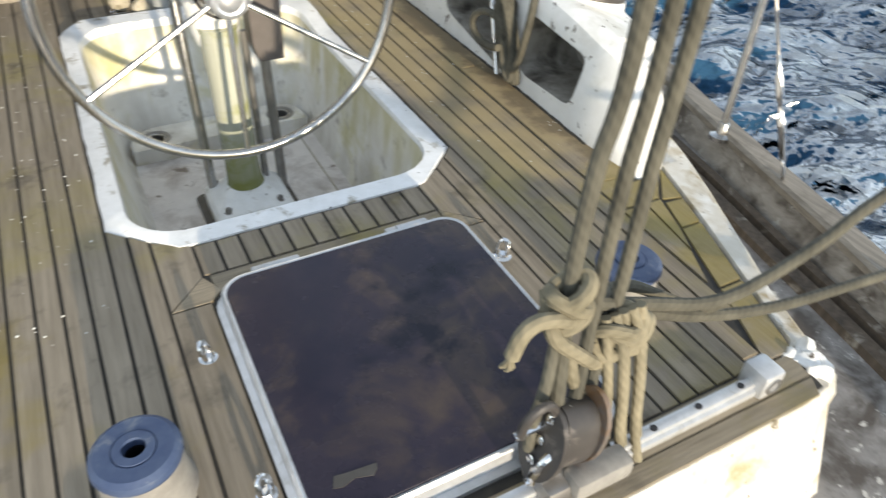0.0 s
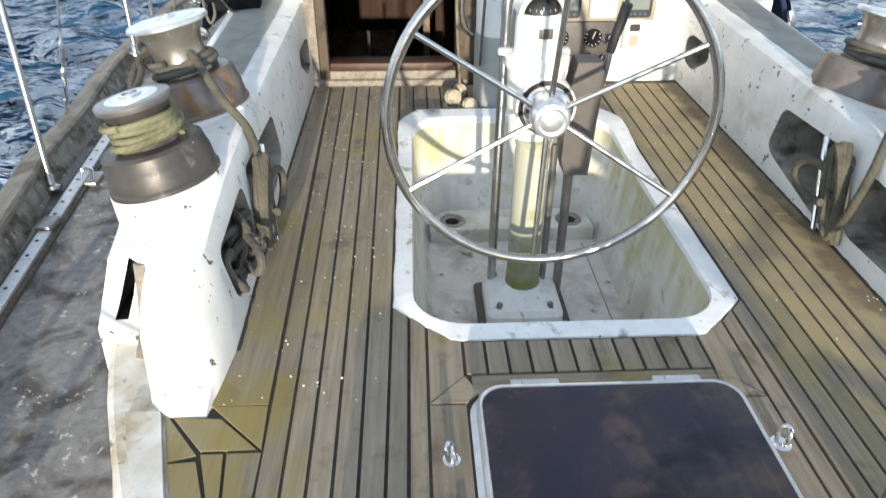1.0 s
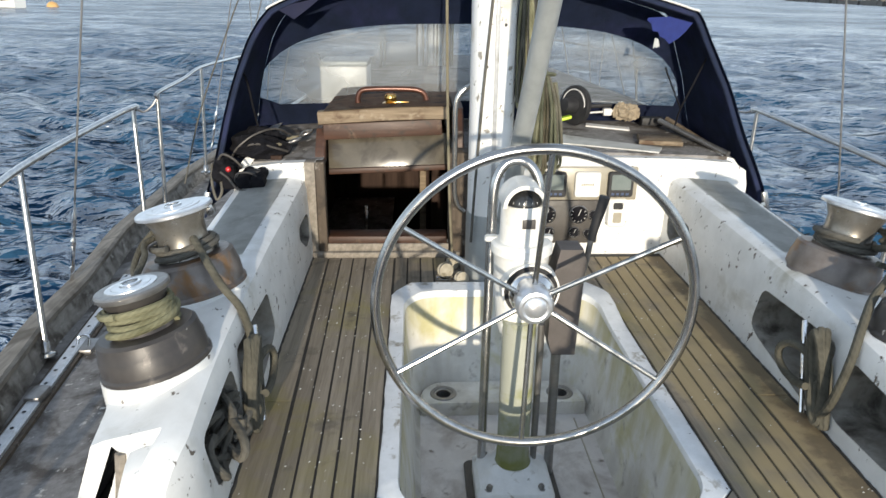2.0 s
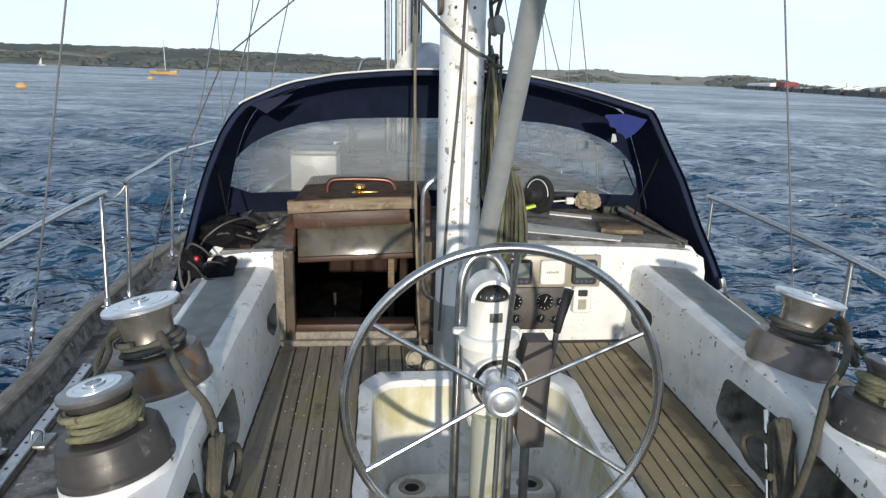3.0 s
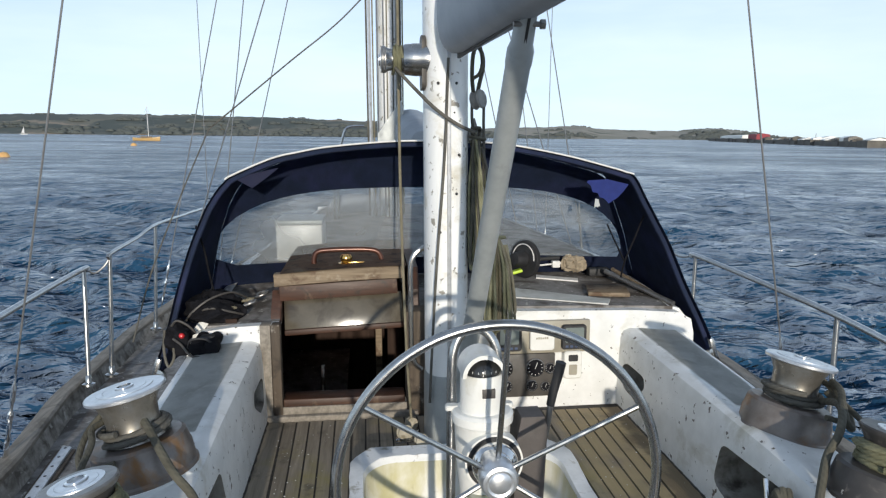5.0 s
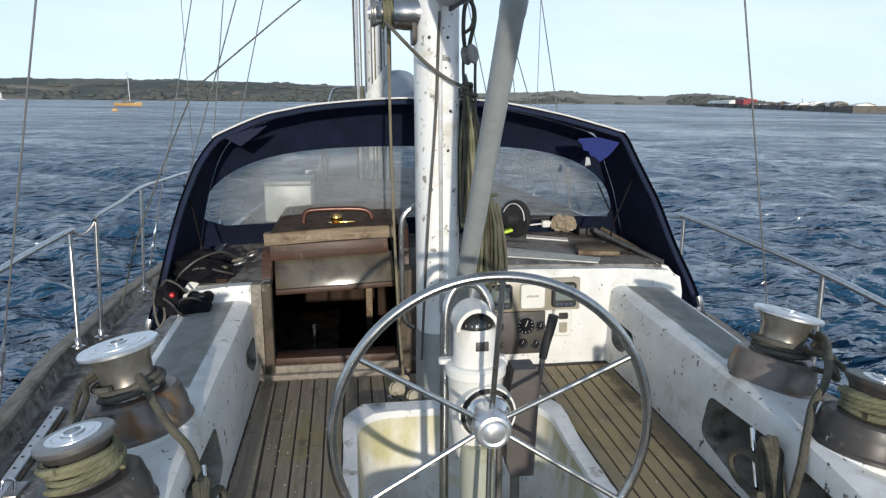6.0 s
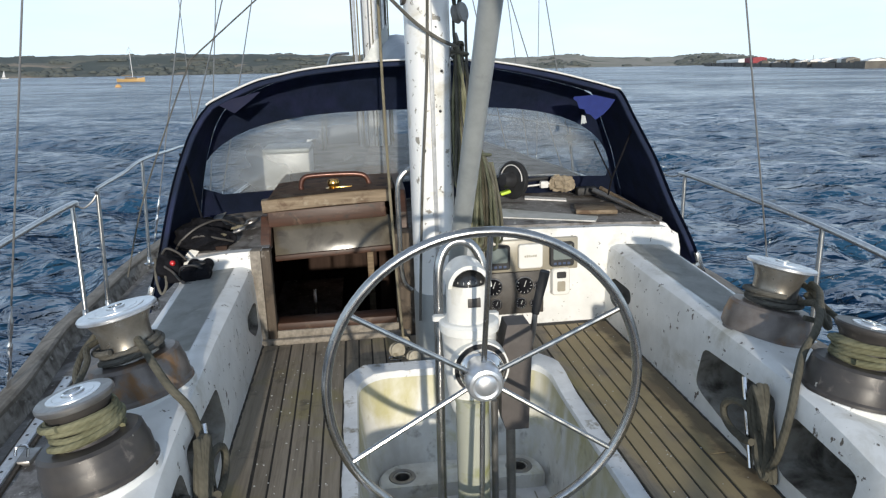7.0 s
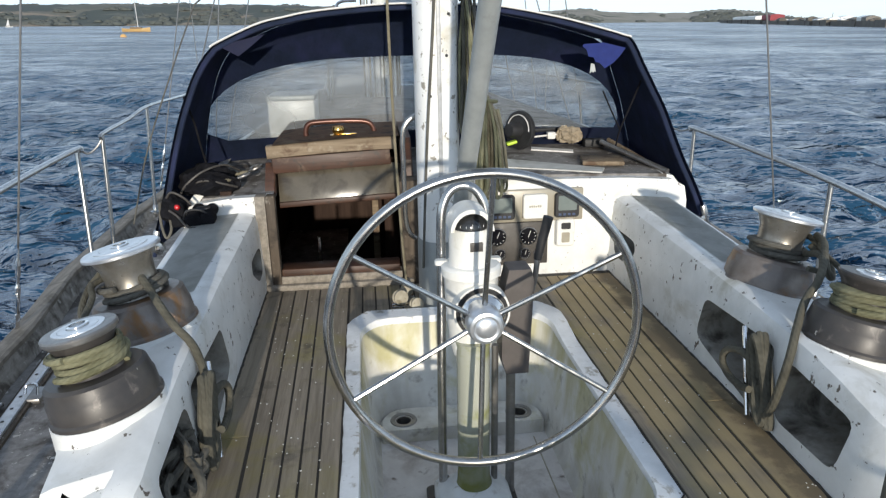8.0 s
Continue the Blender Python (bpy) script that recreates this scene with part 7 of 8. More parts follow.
# ---- ropes on the coamings ----
def coaming_ropes(s):
    # sheet from the large winch over the coaming edge into the pocket
    if s < 0:
        path = [(-0.99, 0.67, 0.49), (-0.955, 0.62, 0.475), (-0.915, 0.57, 0.435), (-0.87, 0.53, 0.385), (-0.825, 0.52, 0.325), (-0.80, 0.50, 0.25), (-0.785, 0.485, 0.17), (-0.778, 0.47, 0.09)]
    else:
        path = [(1.07, 0.70, 0.43), (1.06, 0.62, 0.455), (1.02, 0.54, 0.455), (0.96, 0.47, 0.425), (0.90, 0.43, 0.385), (0.845, 0.37, 0.335), (0.80, 0.32, 0.265), (0.780, 0.315, 0.175), (0.776, 0.335, 0.10), (0.776, 0.375, 0.04)]
    rope("winch_sheet", path, 0.0115, ROPE_OLIVE, "thick olive rope led from a winch into the coaming pocket", 8, "winch sheets")
    c = thing("rope_coil", "coil of stiff grey-green rope hung in the coaming pocket", "rope coil", (s * 0.80, 0.45, 0.08), "pocket coils")
    rng = random.Random(5 + s)
    for k in range(5):
        bm = bmesh.new()
        y0, w, h = 0.388 + 0.007 * k, 0.014 + 0.0055 * k, 0.112 + 0.022 * rng.random()
        pts = []
        for i in range(10):
            a, z = 2 * math.pi * i / 10, h * math.sin(2 * math.pi * i / 10)
            pts.append(Vector((s * (0.786 - 0.007 * (k % 3) + 0.005 * math.sin(i + k)), y0 + w * math.cos(a) + 0.30 * z, 0.158 + z)))
        pts = smooth_line(pts + [pts[0]], 4)[:-1]
        tube(bm, pts, 0.0115, 8, 1, None, True)
        part("bight", bm, ROPE_OLIVE, c)
    bm = bmesh.new()
    tube(bm, [(s * 0.752, 0.410, 0.124), (s * 0.752, 0.45, 0.112), (s * 0.756, 0.52, 0.106), (s * 0.760, 0.572, 0.120), (s * 0.762, 0.582, 0.155), (s * 0.765, 0.548, 0.188), (s * 0.772, 0.49, 0.200), (s * 0.785, 0.44, 0.18)], 0.0115, 8, 8)
    part("end", bm, ROPE_OLIVE, c)
    bar = thing("pocket_bar", "bright steel belaying bar across the coaming pocket", "bar", (s * 0.80, 0.49, 0.05), "pocket bars")
    bm = bmesh.new()
    rod(bm, (s * 0.766, 0.424, 0.030), (s * 0.800, 0.548, 0.262), 0.008, 10)
    part("rod", bm, CHROME, bar)
    if s < 0:
        d = thing("rope_coil", "loose bights of dark grey rope stuffed in the pocket", "rope coil", (-0.80, 0.2, 0.08), "pocket coils")
        for k in range(7):
            bm = bmesh.new()
            q = Vector((-0.80 - 0.05 * rng.random(), 0.16 + 0.17 * rng.random(), 0.10 + 0.05 * rng.random()))
            u = Vector((rng.uniform(-0.3, 0.3), rng.uniform(-1, 1), rng.uniform(-0.4, 0.4))).normalized()
            v = u.cross(Vector((1, 0, 0.3))).normalized()
            tube(bm, [q + u * (0.075 * math.cos(t)) + v * (0.035 * math.sin(t)) + Vector((0.012 * math.sin(2.3 * t + k), 0, 0)) for t in (0.55 * i for i in range(9 + k % 3))], 0.0105, 8, 5)
            part("bight", bm, ROPE_GREY, d)
        bm = bmesh.new()
        tube(bm, [(-0.84, 0.30, 0.15), (-0.80, 0.25, 0.15), (-0.765, 0.20, 0.145), (-0.75, 0.17, 0.12), (-0.765, 0.175, 0.09), (-0.80, 0.22, 0.08), (-0.84, 0.26, 0.09)], 0.011, 8, 6)
        part("bight", bm, ROPE_GREY, d)
    # line from the small winch across to the large one
    d = 0.06 if s > 0 else 0.0
    rope("winch_tail", [(s * 1.05, 0.30 + d, 0.40), (s * 1.07, 0.40 + d, 0.42), (s * 1.09, 0.50 + d, 0.43), (s * 1.10, 0.60 + d, 0.45), (s * 1.12, 0.66 + d, 0.465), (s * 1.10, 0.70 + d, 0.475)], 0.009, ROPE_OLIVE, "slack rope between the two coaming winches", 8, "winch tails")
    rope("winch_tail", [(s * 1.125, 0.74 + d, 0.475), (s * 1.15, 0.70 + d, 0.44), (s * 1.145, 0.62 + d, 0.40), (s * 1.10, 0.56 + d, 0.39), (s * 1.03, 0.56 + d, 0.41)], 0.009, ROPE_OLIVE, "slack rope hanging off the large winch", 8, "winch tails")


for s in (-1, 1):
    coaming_ropes(s)
rope("winch_tail", [(1.10, 0.72, 0.45), (1.11, 0.64, 0.42), (1.07, 0.56, 0.40), (1.03, 0.53, 0.43), (1.05, 0.58, 0.465), (1.10, 0.66, 0.48), (1.115, 0.72, 0.485)], 0.011, ROPE_OLIVE, "dark rope knotted between the two winches", 8, "winch tails")


# ---- side deck: sheet tracks ----
for s in (-1, 1):
    t = thing("genoa_track", "perforated aluminium sheet track on the side deck", "track", (s * 1.75, 1.2, DECK_Z), "side deck tracks")
    line = [(s * (1.672 + 0.108 * y), y, sheer(y) + 0.018) for y in np.arange(-0.1, 2.31, 0.2)]
    bm = bmesh.new()
    rings = []
    for x, y, z in line:
        rings.append([(x - 0.025, y, z - 0.004), (x - 0.025, y, z + 0.008), (x - 0.018, y, z + 0.013), (x + 0.018, y, z + 0.013), (x + 0.025, y, z + 0.008), (x + 0.025, y, z - 0.004)])
    grid_faces(bm, rings)
    bmesh.ops.recalc_face_normals(bm, faces=bm.faces)
    part("rail", bm, ALLOY, t)
    # dark strip added under the rail for the shadow lines along its edges
    bm = bmesh.new()
    grid_faces(bm, [[(x - 0.045, y, z - 0.022), (x - 0.043, y, z - 0.004), (x + 0.043, y, z - 0.004), (x + 0.045, y, z - 0.022)] for x, y, z in line])
    bmesh.ops.recalc_face_normals(bm, faces=bm.faces)
    part("base_strip", bm, POST_WOOD, t, "dark strip for the shadow lines beside the track")
    for k in range(23):
        y = 0.08 + 0.1 * k
        x = s * (1.672 + 0.108 * y)
        bm = bmesh.new()
        turned(bm, [(0.007, 0), (0.007, 0.0015), (0.001, 0.0015)], Matrix.Translation((x, y, sheer(y) + 0.0315)), 10)
        part("hole", bm, BLACK, t)
    bm = bmesh.new()
    y = 1.1
    x = s * (1.672 + 0.108 * y)
    box(bm, (x - 0.03, y - 0.05, sheer(y) + 0.008), (x + 0.03, y + 0.05, sheer(y) + 0.045), 0.008)
    part("stop", bm, DULL_STEEL, t)
    # a fallen scrap and fittings by the rail
    f = thing("deck_pad", "worn steel pad plate on the side deck", "pad plate", (s * 1.75, 1.5, DECK_Z), "deck pads")
    bm = bmesh.new()
    box(bm, (s * 1.80 - 0.05, 1.46, DECK_Z), (s * 1.80 + 0.05, 1.58, DECK_Z + 0.025), 0.008)
    part("plate", bm, DULL_STEEL, f)
    bm = bmesh.new()
    tube(bm, [(s * 1.80 - 0.025, 1.5, DECK_Z + 0.02), (s * 1.80 - 0.02, 1.52, DECK_Z + 0.06), (s * 1.80 + 0.02, 1.52, DECK_Z + 0.06), (s * 1.80 + 0.025, 1.5, DECK_Z + 0.02)], 0.006, 8, 5)
    part("ring", bm, CHROME, f)


# dark strips that lie along the starboard deck by the aft end of the cockpit
for x0, w in ((1.36, 0.028), (1.43, 0.018)):
    bm = bmesh.new()
    rings = []
    for k in range(15):
        y = -1.1 + 0.1 * k
        x = x0 + 0.2 * y + 0.006 * noise.noise(Vector((y * 3, x0, 0)))
        rings.append([(x - w, y, DECK_Z), (x - 0.8 * w, y, DECK_Z + 0.026), (x + 0.8 * w, y, DECK_Z + 0.028), (x + w, y, DECK_Z)])
    grid_faces(bm, rings)
    bmesh.ops.recalc_face_normals(bm, faces=bm.faces)
    solid("deck_strip", bm, POST_WOOD, "dark brown strip lying along the side deck", "wooden strip", "deck strips")


# ---- instruments on the bulkhead ----
def writing(parent, x0, x1, z, h, y, n, mat):
    """Unreadable writing, as a row of small bars."""
    bm = bmesh.new()
    w = (x1 - x0) / n
    for k in range(n):
        box(bm, (x0 + k * w, y - 0.0012, z), (x0 + (k + 0.7) * w, y, z + h * (1 if k % 3 else 0.8)))
    part("faint_writing", bm, mat, parent)


def build_instruments():
    p = thing("instrument_panel", "beige panel with three square boat instruments", "instrument panel", (0.46, 1.79, 0.27))
    bm = bmesh.new()
    box(bm, (0.20, 1.775, 0.275), (0.675, 1.80, 0.43), 0.008)
    part("board", bm, BEIGE, p)
    for x, kind in ((0.285, 0), (0.440, 1), (0.592, 0)):
        bm = bmesh.new()
        prism(bm, rounded(x - 0.058, 0.295, x + 0.058, 0.411, 0.014), 1.776, 1.752, "y", None, 0.004)
        d = part("instrument", bm, WHITE_CLEAN if kind else BLACK, p, "white cover" if kind else "black framed display")
        if kind:
            writing(p, x - 0.03, x + 0.03, 0.35, 0.01, 1.752, 6, BEIGE)
        else:
            bm = bmesh.new()
            prism(bm, rounded(x - 0.044, 0.33, x + 0.044, 0.4, 0.006), 1.753, 1.750, "y")
            part("screen", bm, LCD, d)
            for k in range(4):
                bm = bmesh.new()
                box(bm, (x - 0.042 + 0.022 * k, 1.749, 0.305), (x - 0.028 + 0.022 * k, 1.753, 0.316), 0.001)
                part("button", bm, BLUE_RUBBER, d)
    g = thing("engine_panel", "dark brown engine panel with round gauges", "gauge panel", (0.38, 1.79, 0.08))
    bm = bmesh.new()
    box(bm, (0.20, 1.785, 0.062), (0.512, 1.80, 0.272), 0.006)
    part("board", bm, GAUGE_BOARD, g)
    for x, z, r in ((0.415, 0.205, 0.045), (0.265, 0.205, 0.045), (0.40, 0.118, 0.028), (0.485, 0.20, 0.026), (0.465, 0.112, 0.024), (0.28, 0.118, 0.028)):
        bm = bmesh.new()
        m = axis_pose((x, 1.785, z), (0, -1, 0))
        turned(bm, [(r, 0), (r, 0.010), (r * 0.93, 0.012), (r * 0.89, 0.006)], m, 28, False)
        gg = part("gauge", bm, DULL_STEEL, g)
        bm = bmesh.new()
        turned(bm, [(r * 0.87, 0.004), (r * 0.87, 0.008), (0.001, 0.008)], m, 24)
        part("dial", bm, BLACK_CLOTH, gg)
        bm = bmesh.new()
        for k in range(9):
            a = radians(-210 + 30 * k)
            box(bm, (r * 0.66, -r * 0.025, 0.0085), (r * 0.82, r * 0.025, 0.0092), 0, m @ Matrix.Rotation(a, 4, "Z"))
        box(bm, (-r * 0.1, -r * 0.03, 0.0095), (r * 0.62, r * 0.03, 0.0102), 0, m @ Matrix.Rotation(radians(70), 4, "Z"))
        part("marking", bm, PIPING, gg)
    w = thing("windlass_switch", "white boxed remote control on the bulkhead", "control", (0.60, 1.79, 0.14))
    bm = bmesh.new()
    prism(bm, rounded(0.546, 0.15, 0.634, 0.284, 0.016), 1.80, 1.76, "y", None, 0.006)
    part("case", bm, WHITE_CLEAN, w)
    bm = bmesh.new()
    prism(bm, rounded(0.568, 0.236, 0.613, 0.267, 0.006), 1.761, 1.757, "y")
    part("screen", bm, BLACK, w)
    bm = bmesh.new()
    prism(bm, rounded(0.571, 0.17, 0.610, 0.22, 0.006), 1.761, 1.758, "y")
    part("keypad", bm, BEIGE, w)


build_instruments()


# ---- clutter under the hood and round the mast ----
def build_clutter():
    # grab rail beside the mast
    g = thing("grab_rail", "bent stainless grab rail beside the mizzen mast", "grab rail", (-0.16, 1.79, 0.1))
    bm = bmesh.new()
    tube(bm, [(-0.085, 1.77, 0.792), (-0.11, 1.765, 0.785), (-0.148, 1.76, 0.755), (-0.166, 1.76, 0.69), (-0.166, 1.76, 0.50), (-0.164, 1.76, 0.32), (-0.148, 1.76, 0.255), (-0.12, 1.765, 0.225)], 0.012, 10, 6)
    part("tube", bm, STEEL, g)
    rope("halyard", [(-0.215, 1.64, 3.6), (-0.215, 1.645, 1.6), (-0.21, 1.64, 0.9), (-0.195, 1.62, 0.35), (-0.18, 1.60, 0.06)], 0.006, ROPE_TAN, "tan halyard hanging beside the mast", 6)
    rope("halyard", [(-0.04, 1.385, 1.56), (-0.055, 1.385, 1.2), (-0.085, 1.39, 0.8), (-0.105, 1.40, 0.45), (-0.115, 1.42, 0.2)], 0.0055, ROPE_GREY, "thin dark line down the mast", 6)
    # blocks at the mast foot
    for x, y, z, k in ((-0.215, 1.50, 0.04, 0.85), (-0.15, 1.42, 0.03, 0.75), (-0.18, 1.60, 0.05, 0.7)):
        b = thing("turning_block", "dirty cream turning block at the mast foot", "block", (x, y, 0), "mast foot blocks")
        bm = bmesh.new()
        box(bm, (x - 0.045 * k, y - 0.03 * k, 0.003), (x + 0.045 * k, y + 0.03 * k, 0.012), 0.003)
        part("plate", bm, STEEL, b)
        bm = bmesh.new()
        turned(bm, [(0.018 * k, -0.02 * k), (0.038 * k, -0.018 * k), (0.038 * k, -0.008 * k), (0.026 * k, 0), (0.038 * k, 0.008 * k), (0.038 * k, 0.018 * k), (0.018 * k, 0.02 * k)], axis_pose((x, y, 0.012 + 0.036 * k), (0.4, -1, 0.2)), 20)
        part("sheave", bm, CREAM, b)
    # hanging hanks of line on the mast's starboard side
    rng = random.Random(12)
    for z0, z1, x, n, mats, spread, lab in ((0.90, 0.54, 0.165, 20, (ROPE_GREEN, ROPE_GREEN, ROPE_TAN), 1.0, "hank of green-yellow line hung on the mast"),
                                            (1.29, 0.82, 0.082, 11, (ROPE_OLIVE, ROPE_GREEN, ROPE_GREY), 0.62, "tangled hank of olive line on the mast")):
        c = thing("rope_hank", lab, "rope", (x, 1.45, z1), "mast hanks")
        for k in range(n):
            bm = bmesh.new()
            dx, dy, dz = rng.uniform(-0.045, 0.05) * spread, rng.uniform(-0.03, 0.04), rng.uniform(-0.05, 0.05) / spread
            sway = rng.uniform(-0.02, 0.02) if spread < 1 else 0.0
            tube(bm, [(x - 0.01, 1.45, z0), (x - 0.005 + dx * 0.6, 1.44 + dy * 0.5, z0 - 0.08), (x + dx + sway, 1.44 + dy, (z0 + z1) / 2), (x + dx * 1.2, 1.44 + dy, z1 + dz), (x + dx * 1.2 + 0.012, 1.435 + dy, z1 - 0.015 + dz), (x + dx * 1.1 + 0.022, 1.435 + dy, z1 + 0.02 + dz), (x + dx + 0.012 - sway, 1.44 + dy, (z0 + z1) / 2), (x + dx * 0.6 + 0.006, 1.445, z0 - 0.06)], 0.006, 7, 5)
            part("bight", bm, mats[k % 3], c)
        bm = bmesh.new()
        tube(bm, [(x - 0.03, 1.46, z0 - 0.02), (x, 1.43, z0 - 0.025), (x + 0.03, 1.45, z0 - 0.03), (x, 1.47, z0 - 0.035), (x - 0.03, 1.45, z0 - 0.04)], 0.007, 7, 5)
        part("wrap", bm, mats[0], c)
    # cleat that the hank hangs on
    k = thing("mast_cleat", "grey cleat with turns of line on the mast", "cleat", (0.07, 1.48, 1.27))
    bm = bmesh.new()
    tube(bm, [(0.066, 1.47, 1.20), (0.078, 1.47, 1.24), (0.082, 1.47, 1.27), (0.078, 1.47, 1.30), (0.066, 1.47, 1.34)], 0.009, 8, 4)
    box(bm, (0.048, 1.455, 1.25), (0.078, 1.485, 1.29), 0.004)
    part("horn", bm, GREY_RUBBER, k)
    bm = bmesh.new()
    tube(bm, [(0.078 + 0.018 * math.cos(i * 1.3), 1.46 + 0.022 * math.sin(i * 1.3), 1.27 + 0.035 * math.sin(i * 0.9)) for i in range(16)], 0.006, 7, 4)
    part("turn", bm, ROPE_OLIVE, k)
    # block on the mast's side, its lanyard above and two falls below
    k = thing("mast_block", "dull grey rope block on a lanyard at the mast's side", "block", (0.082, 1.45, 1.41))
    bm = bmesh.new()
    turned(bm, [(0.012, -0.021), (0.034, -0.020), (0.038, -0.014), (0.034, -0.008), (0.028, 0.0), (0.034, 0.008), (0.038, 0.014), (0.034, 0.020), (0.012, 0.021)], axis_pose((0.084, 1.45, 1.412), (0.75, -0.6, 0.15)), 24)
    part("sheave", bm, GREY_RUBBER, k)
    bm = bmesh.new()
    tube(bm, [(0.066, 1.45, 1.43), (0.060, 1.452, 1.50), (0.064, 1.45, 1.58), (0.080, 1.45, 1.61), (0.10, 1.45, 1.58), (0.102, 1.45, 1.53), (0.088, 1.45, 1.47), (0.082, 1.45, 1.44)], 0.008, 8, 5)
    tube(bm, [(0.062, 1.44, 1.49), (0.086, 1.43, 1.51), (0.098, 1.44, 1.56), (0.084, 1.455, 1.64), (0.066, 1.46, 1.70)], 0.007, 8, 5)
    part("lanyard", bm, ROPE_OLIVE, k, "olive rope lanyard")
    for pts in ([(0.060, 1.45, 1.40), (0.060, 1.45, 1.34), (0.066, 1.455, 1.28)], [(0.107, 1.45, 1.40), (0.106, 1.45, 1.32), (0.108, 1.45, 1.18), (0.100, 1.45, 1.06)]):
        bm = bmesh.new()
        tube(bm, pts, 0.006, 7, 4)
        part("fall", bm, ROPE_GREY, k)
    # reel and deck brush on the roof
    r = thing("cable_reel", "black reel with a bright tape band on the cabin roof", "reel", (0.38, 2.0, 0.55))
    m = axis_pose((0.492, 2.34, 0.626), (-0.85, -0.52, 0.08)) @ Matrix.Scale(1.10, 4)
    bm = bmesh.new()
    turned(bm, [(0.001, -0.020), (0.050, -0.020), (0.091, -0.014), (0.095, 0.0), (0.091, 0.012), (0.040, 0.016), (0.036, 0.055), (0.030, 0.075), (0.001, 0.078)], m, 36)
    part("flange", bm, BLACK, r)
    bm = bmesh.new()
    tube(bm, [m @ Vector((0.074 * math.cos(2 * math.pi * i / 40), 0.074 * math.sin(2 * math.pi * i / 40), 0.0145)) for i in range(22)], 0.003, 6, 1)
    part("wire", bm, PIPING, r)
    bm = bmesh.new()
    box(bm, (-0.028, -0.024, -0.004), (0.028, 0.024, 0.012), 0.005, Matrix.Translation((0.437, 2.29, 0.565)) @ Matrix.Rotation(radians(-15), 4, "Y"))
    part("tape", bm, HI_VIS, r, "yellow-green tape")
    s_ = thing("deck_brush", "long deck brush with a dirty fleece head", "brush", (0.76, 2.40, 0.53))
    bm = bmesh.new()
    rod(bm, (0.53, 2.385, 0.612), (0.70, 2.405, 0.618), 0.011, 10)
    part("pole", bm, BLACK, s_)
    bm = bmesh.new()
    rod(bm, (0.53, 2.37, 0.580), (0.74, 2.41, 0.588), 0.005, 8)
    part("rod", bm, PIPING, s_, "thin white rod")
    bm = bmesh.new()
    bmesh.ops.create_icosphere(bm, subdivisions=5, radius=1, matrix=Matrix.Translation((0.780, 2.405, 0.580)) @ Matrix.Diagonal((0.078, 0.042, 0.040, 1)))
    for v in bm.verts:
        v.co += 0.022 * noise.noise_vector(v.co * 24) + 0.010 * noise.noise_vector(v.co * 75)
        v.co.z += 0.03 * max(0, 1 - abs(v.co.x - 0.766) / 0.05) * max(0, (v.co.z - 0.60) / 0.05)
    part("fleece", bm, FLEECE, s_)
    bm = bmesh.new()
    box(bm, (0.655, 2.375, 0.566), (0.700, 2.415, 0.604), 0.006)
    part("sleeve", bm, PIPING, s_)
    k = thing("black_box", "small black box under the window", "box", (0.86, 2.38, 0.53))
    bm = bmesh.new()
    box(bm, (0.86, 2.36, 0.515), (0.98, 2.42, 0.560), 0.01)
    part("case", bm, BLACK, k)
    # tubes and a strut lying on the roof edge at the starboard side
    st = thing("folded_strut", "grey folded strut lying on the roof edge", "strut", (1.0, 2.1, 0.48))
    bm = bmesh.new()
    rod(bm, (0.93, 2.30, 0.555), (1.12, 1.87, 0.47), 0.013, 10)
    part("tube", bm, DULL_STEEL, st)
    bm = bmesh.new()
    rod(bm, (0.98, 2.33, 0.56), (1.06, 2.02, 0.50), 0.011, 10)
    part("arm", bm, BARE_WOOD, st)
    # dark bag, lamp and lines on the port side
    def lump(bm, at, size, rough_, sub=4):
        bmesh.ops.create_icosphere(bm, subdivisions=sub, radius=1, matrix=Matrix.Translation(at) @ Matrix.Diagonal((*size, 1)))
        mid = Vector(at)
        for v in bm.verts:
            q, out = v.co.copy(), (v.co - mid).normalized()
            fold = 0.5 - abs(noise.noise(q * 11 + Vector((3, 1, 7)))) * 2.2      # sharp creases between slack panels
            fine = 0.5 - abs(noise.noise(q * 31)) * 2.0
            v.co += rough_ * (0.9 * noise.noise_vector(q * 7) + out * (0.75 * fold + 0.25 * fine))
    b = thing("tool_bag", "crumpled black tool bag under the hood", "bag", (-1.02, 1.95, 0.45))
    bm = bmesh.new()
    lump(bm, (-1.075, 2.00, 0.490), (0.125, 0.16, 0.062), 0.045, 5)
    part("body", bm, BLACK_CLOTH, b)
    bm = bmesh.new()
    lump(bm, (-1.165, 1.80, 0.415), (0.055, 0.07, 0.066), 0.036, 5)
    part("side_pocket", bm, BLACK_CLOTH, b)
    for q in ([(-1.17, 1.85, 0.46), (-1.13, 1.83, 0.51), (-1.06, 1.85, 0.56), (-0.98, 1.92, 0.575), (-0.93, 2.02, 0.53)], [(-1.14, 1.86, 0.50), (-1.05, 1.84, 0.52), (-0.98, 1.86, 0.50), (-0.93, 1.92, 0.47)],
              [(-1.20, 1.74, 0.47), (-1.17, 1.715, 0.50), (-1.13, 1.72, 0.48), (-1.10, 1.74, 0.44)], [(-1.19, 1.72, 0.42), (-1.15, 1.69, 0.40), (-1.11, 1.665, 0.36), (-1.07, 1.66, 0.352)]):
        bm = bmesh.new()
        tube(bm, q, 0.005, 8, 6)
        part("strap", bm, GAUGE_BOARD, b, "thin grey webbing strap")
    n_ = thing("binoculars", "black binoculars in a soft case on the coaming", "binoculars", (-1.05, 1.73, 0.35))
    for x, r_ in ((-1.083, 0.037), (-1.026, 0.034)):
        bm = bmesh.new()
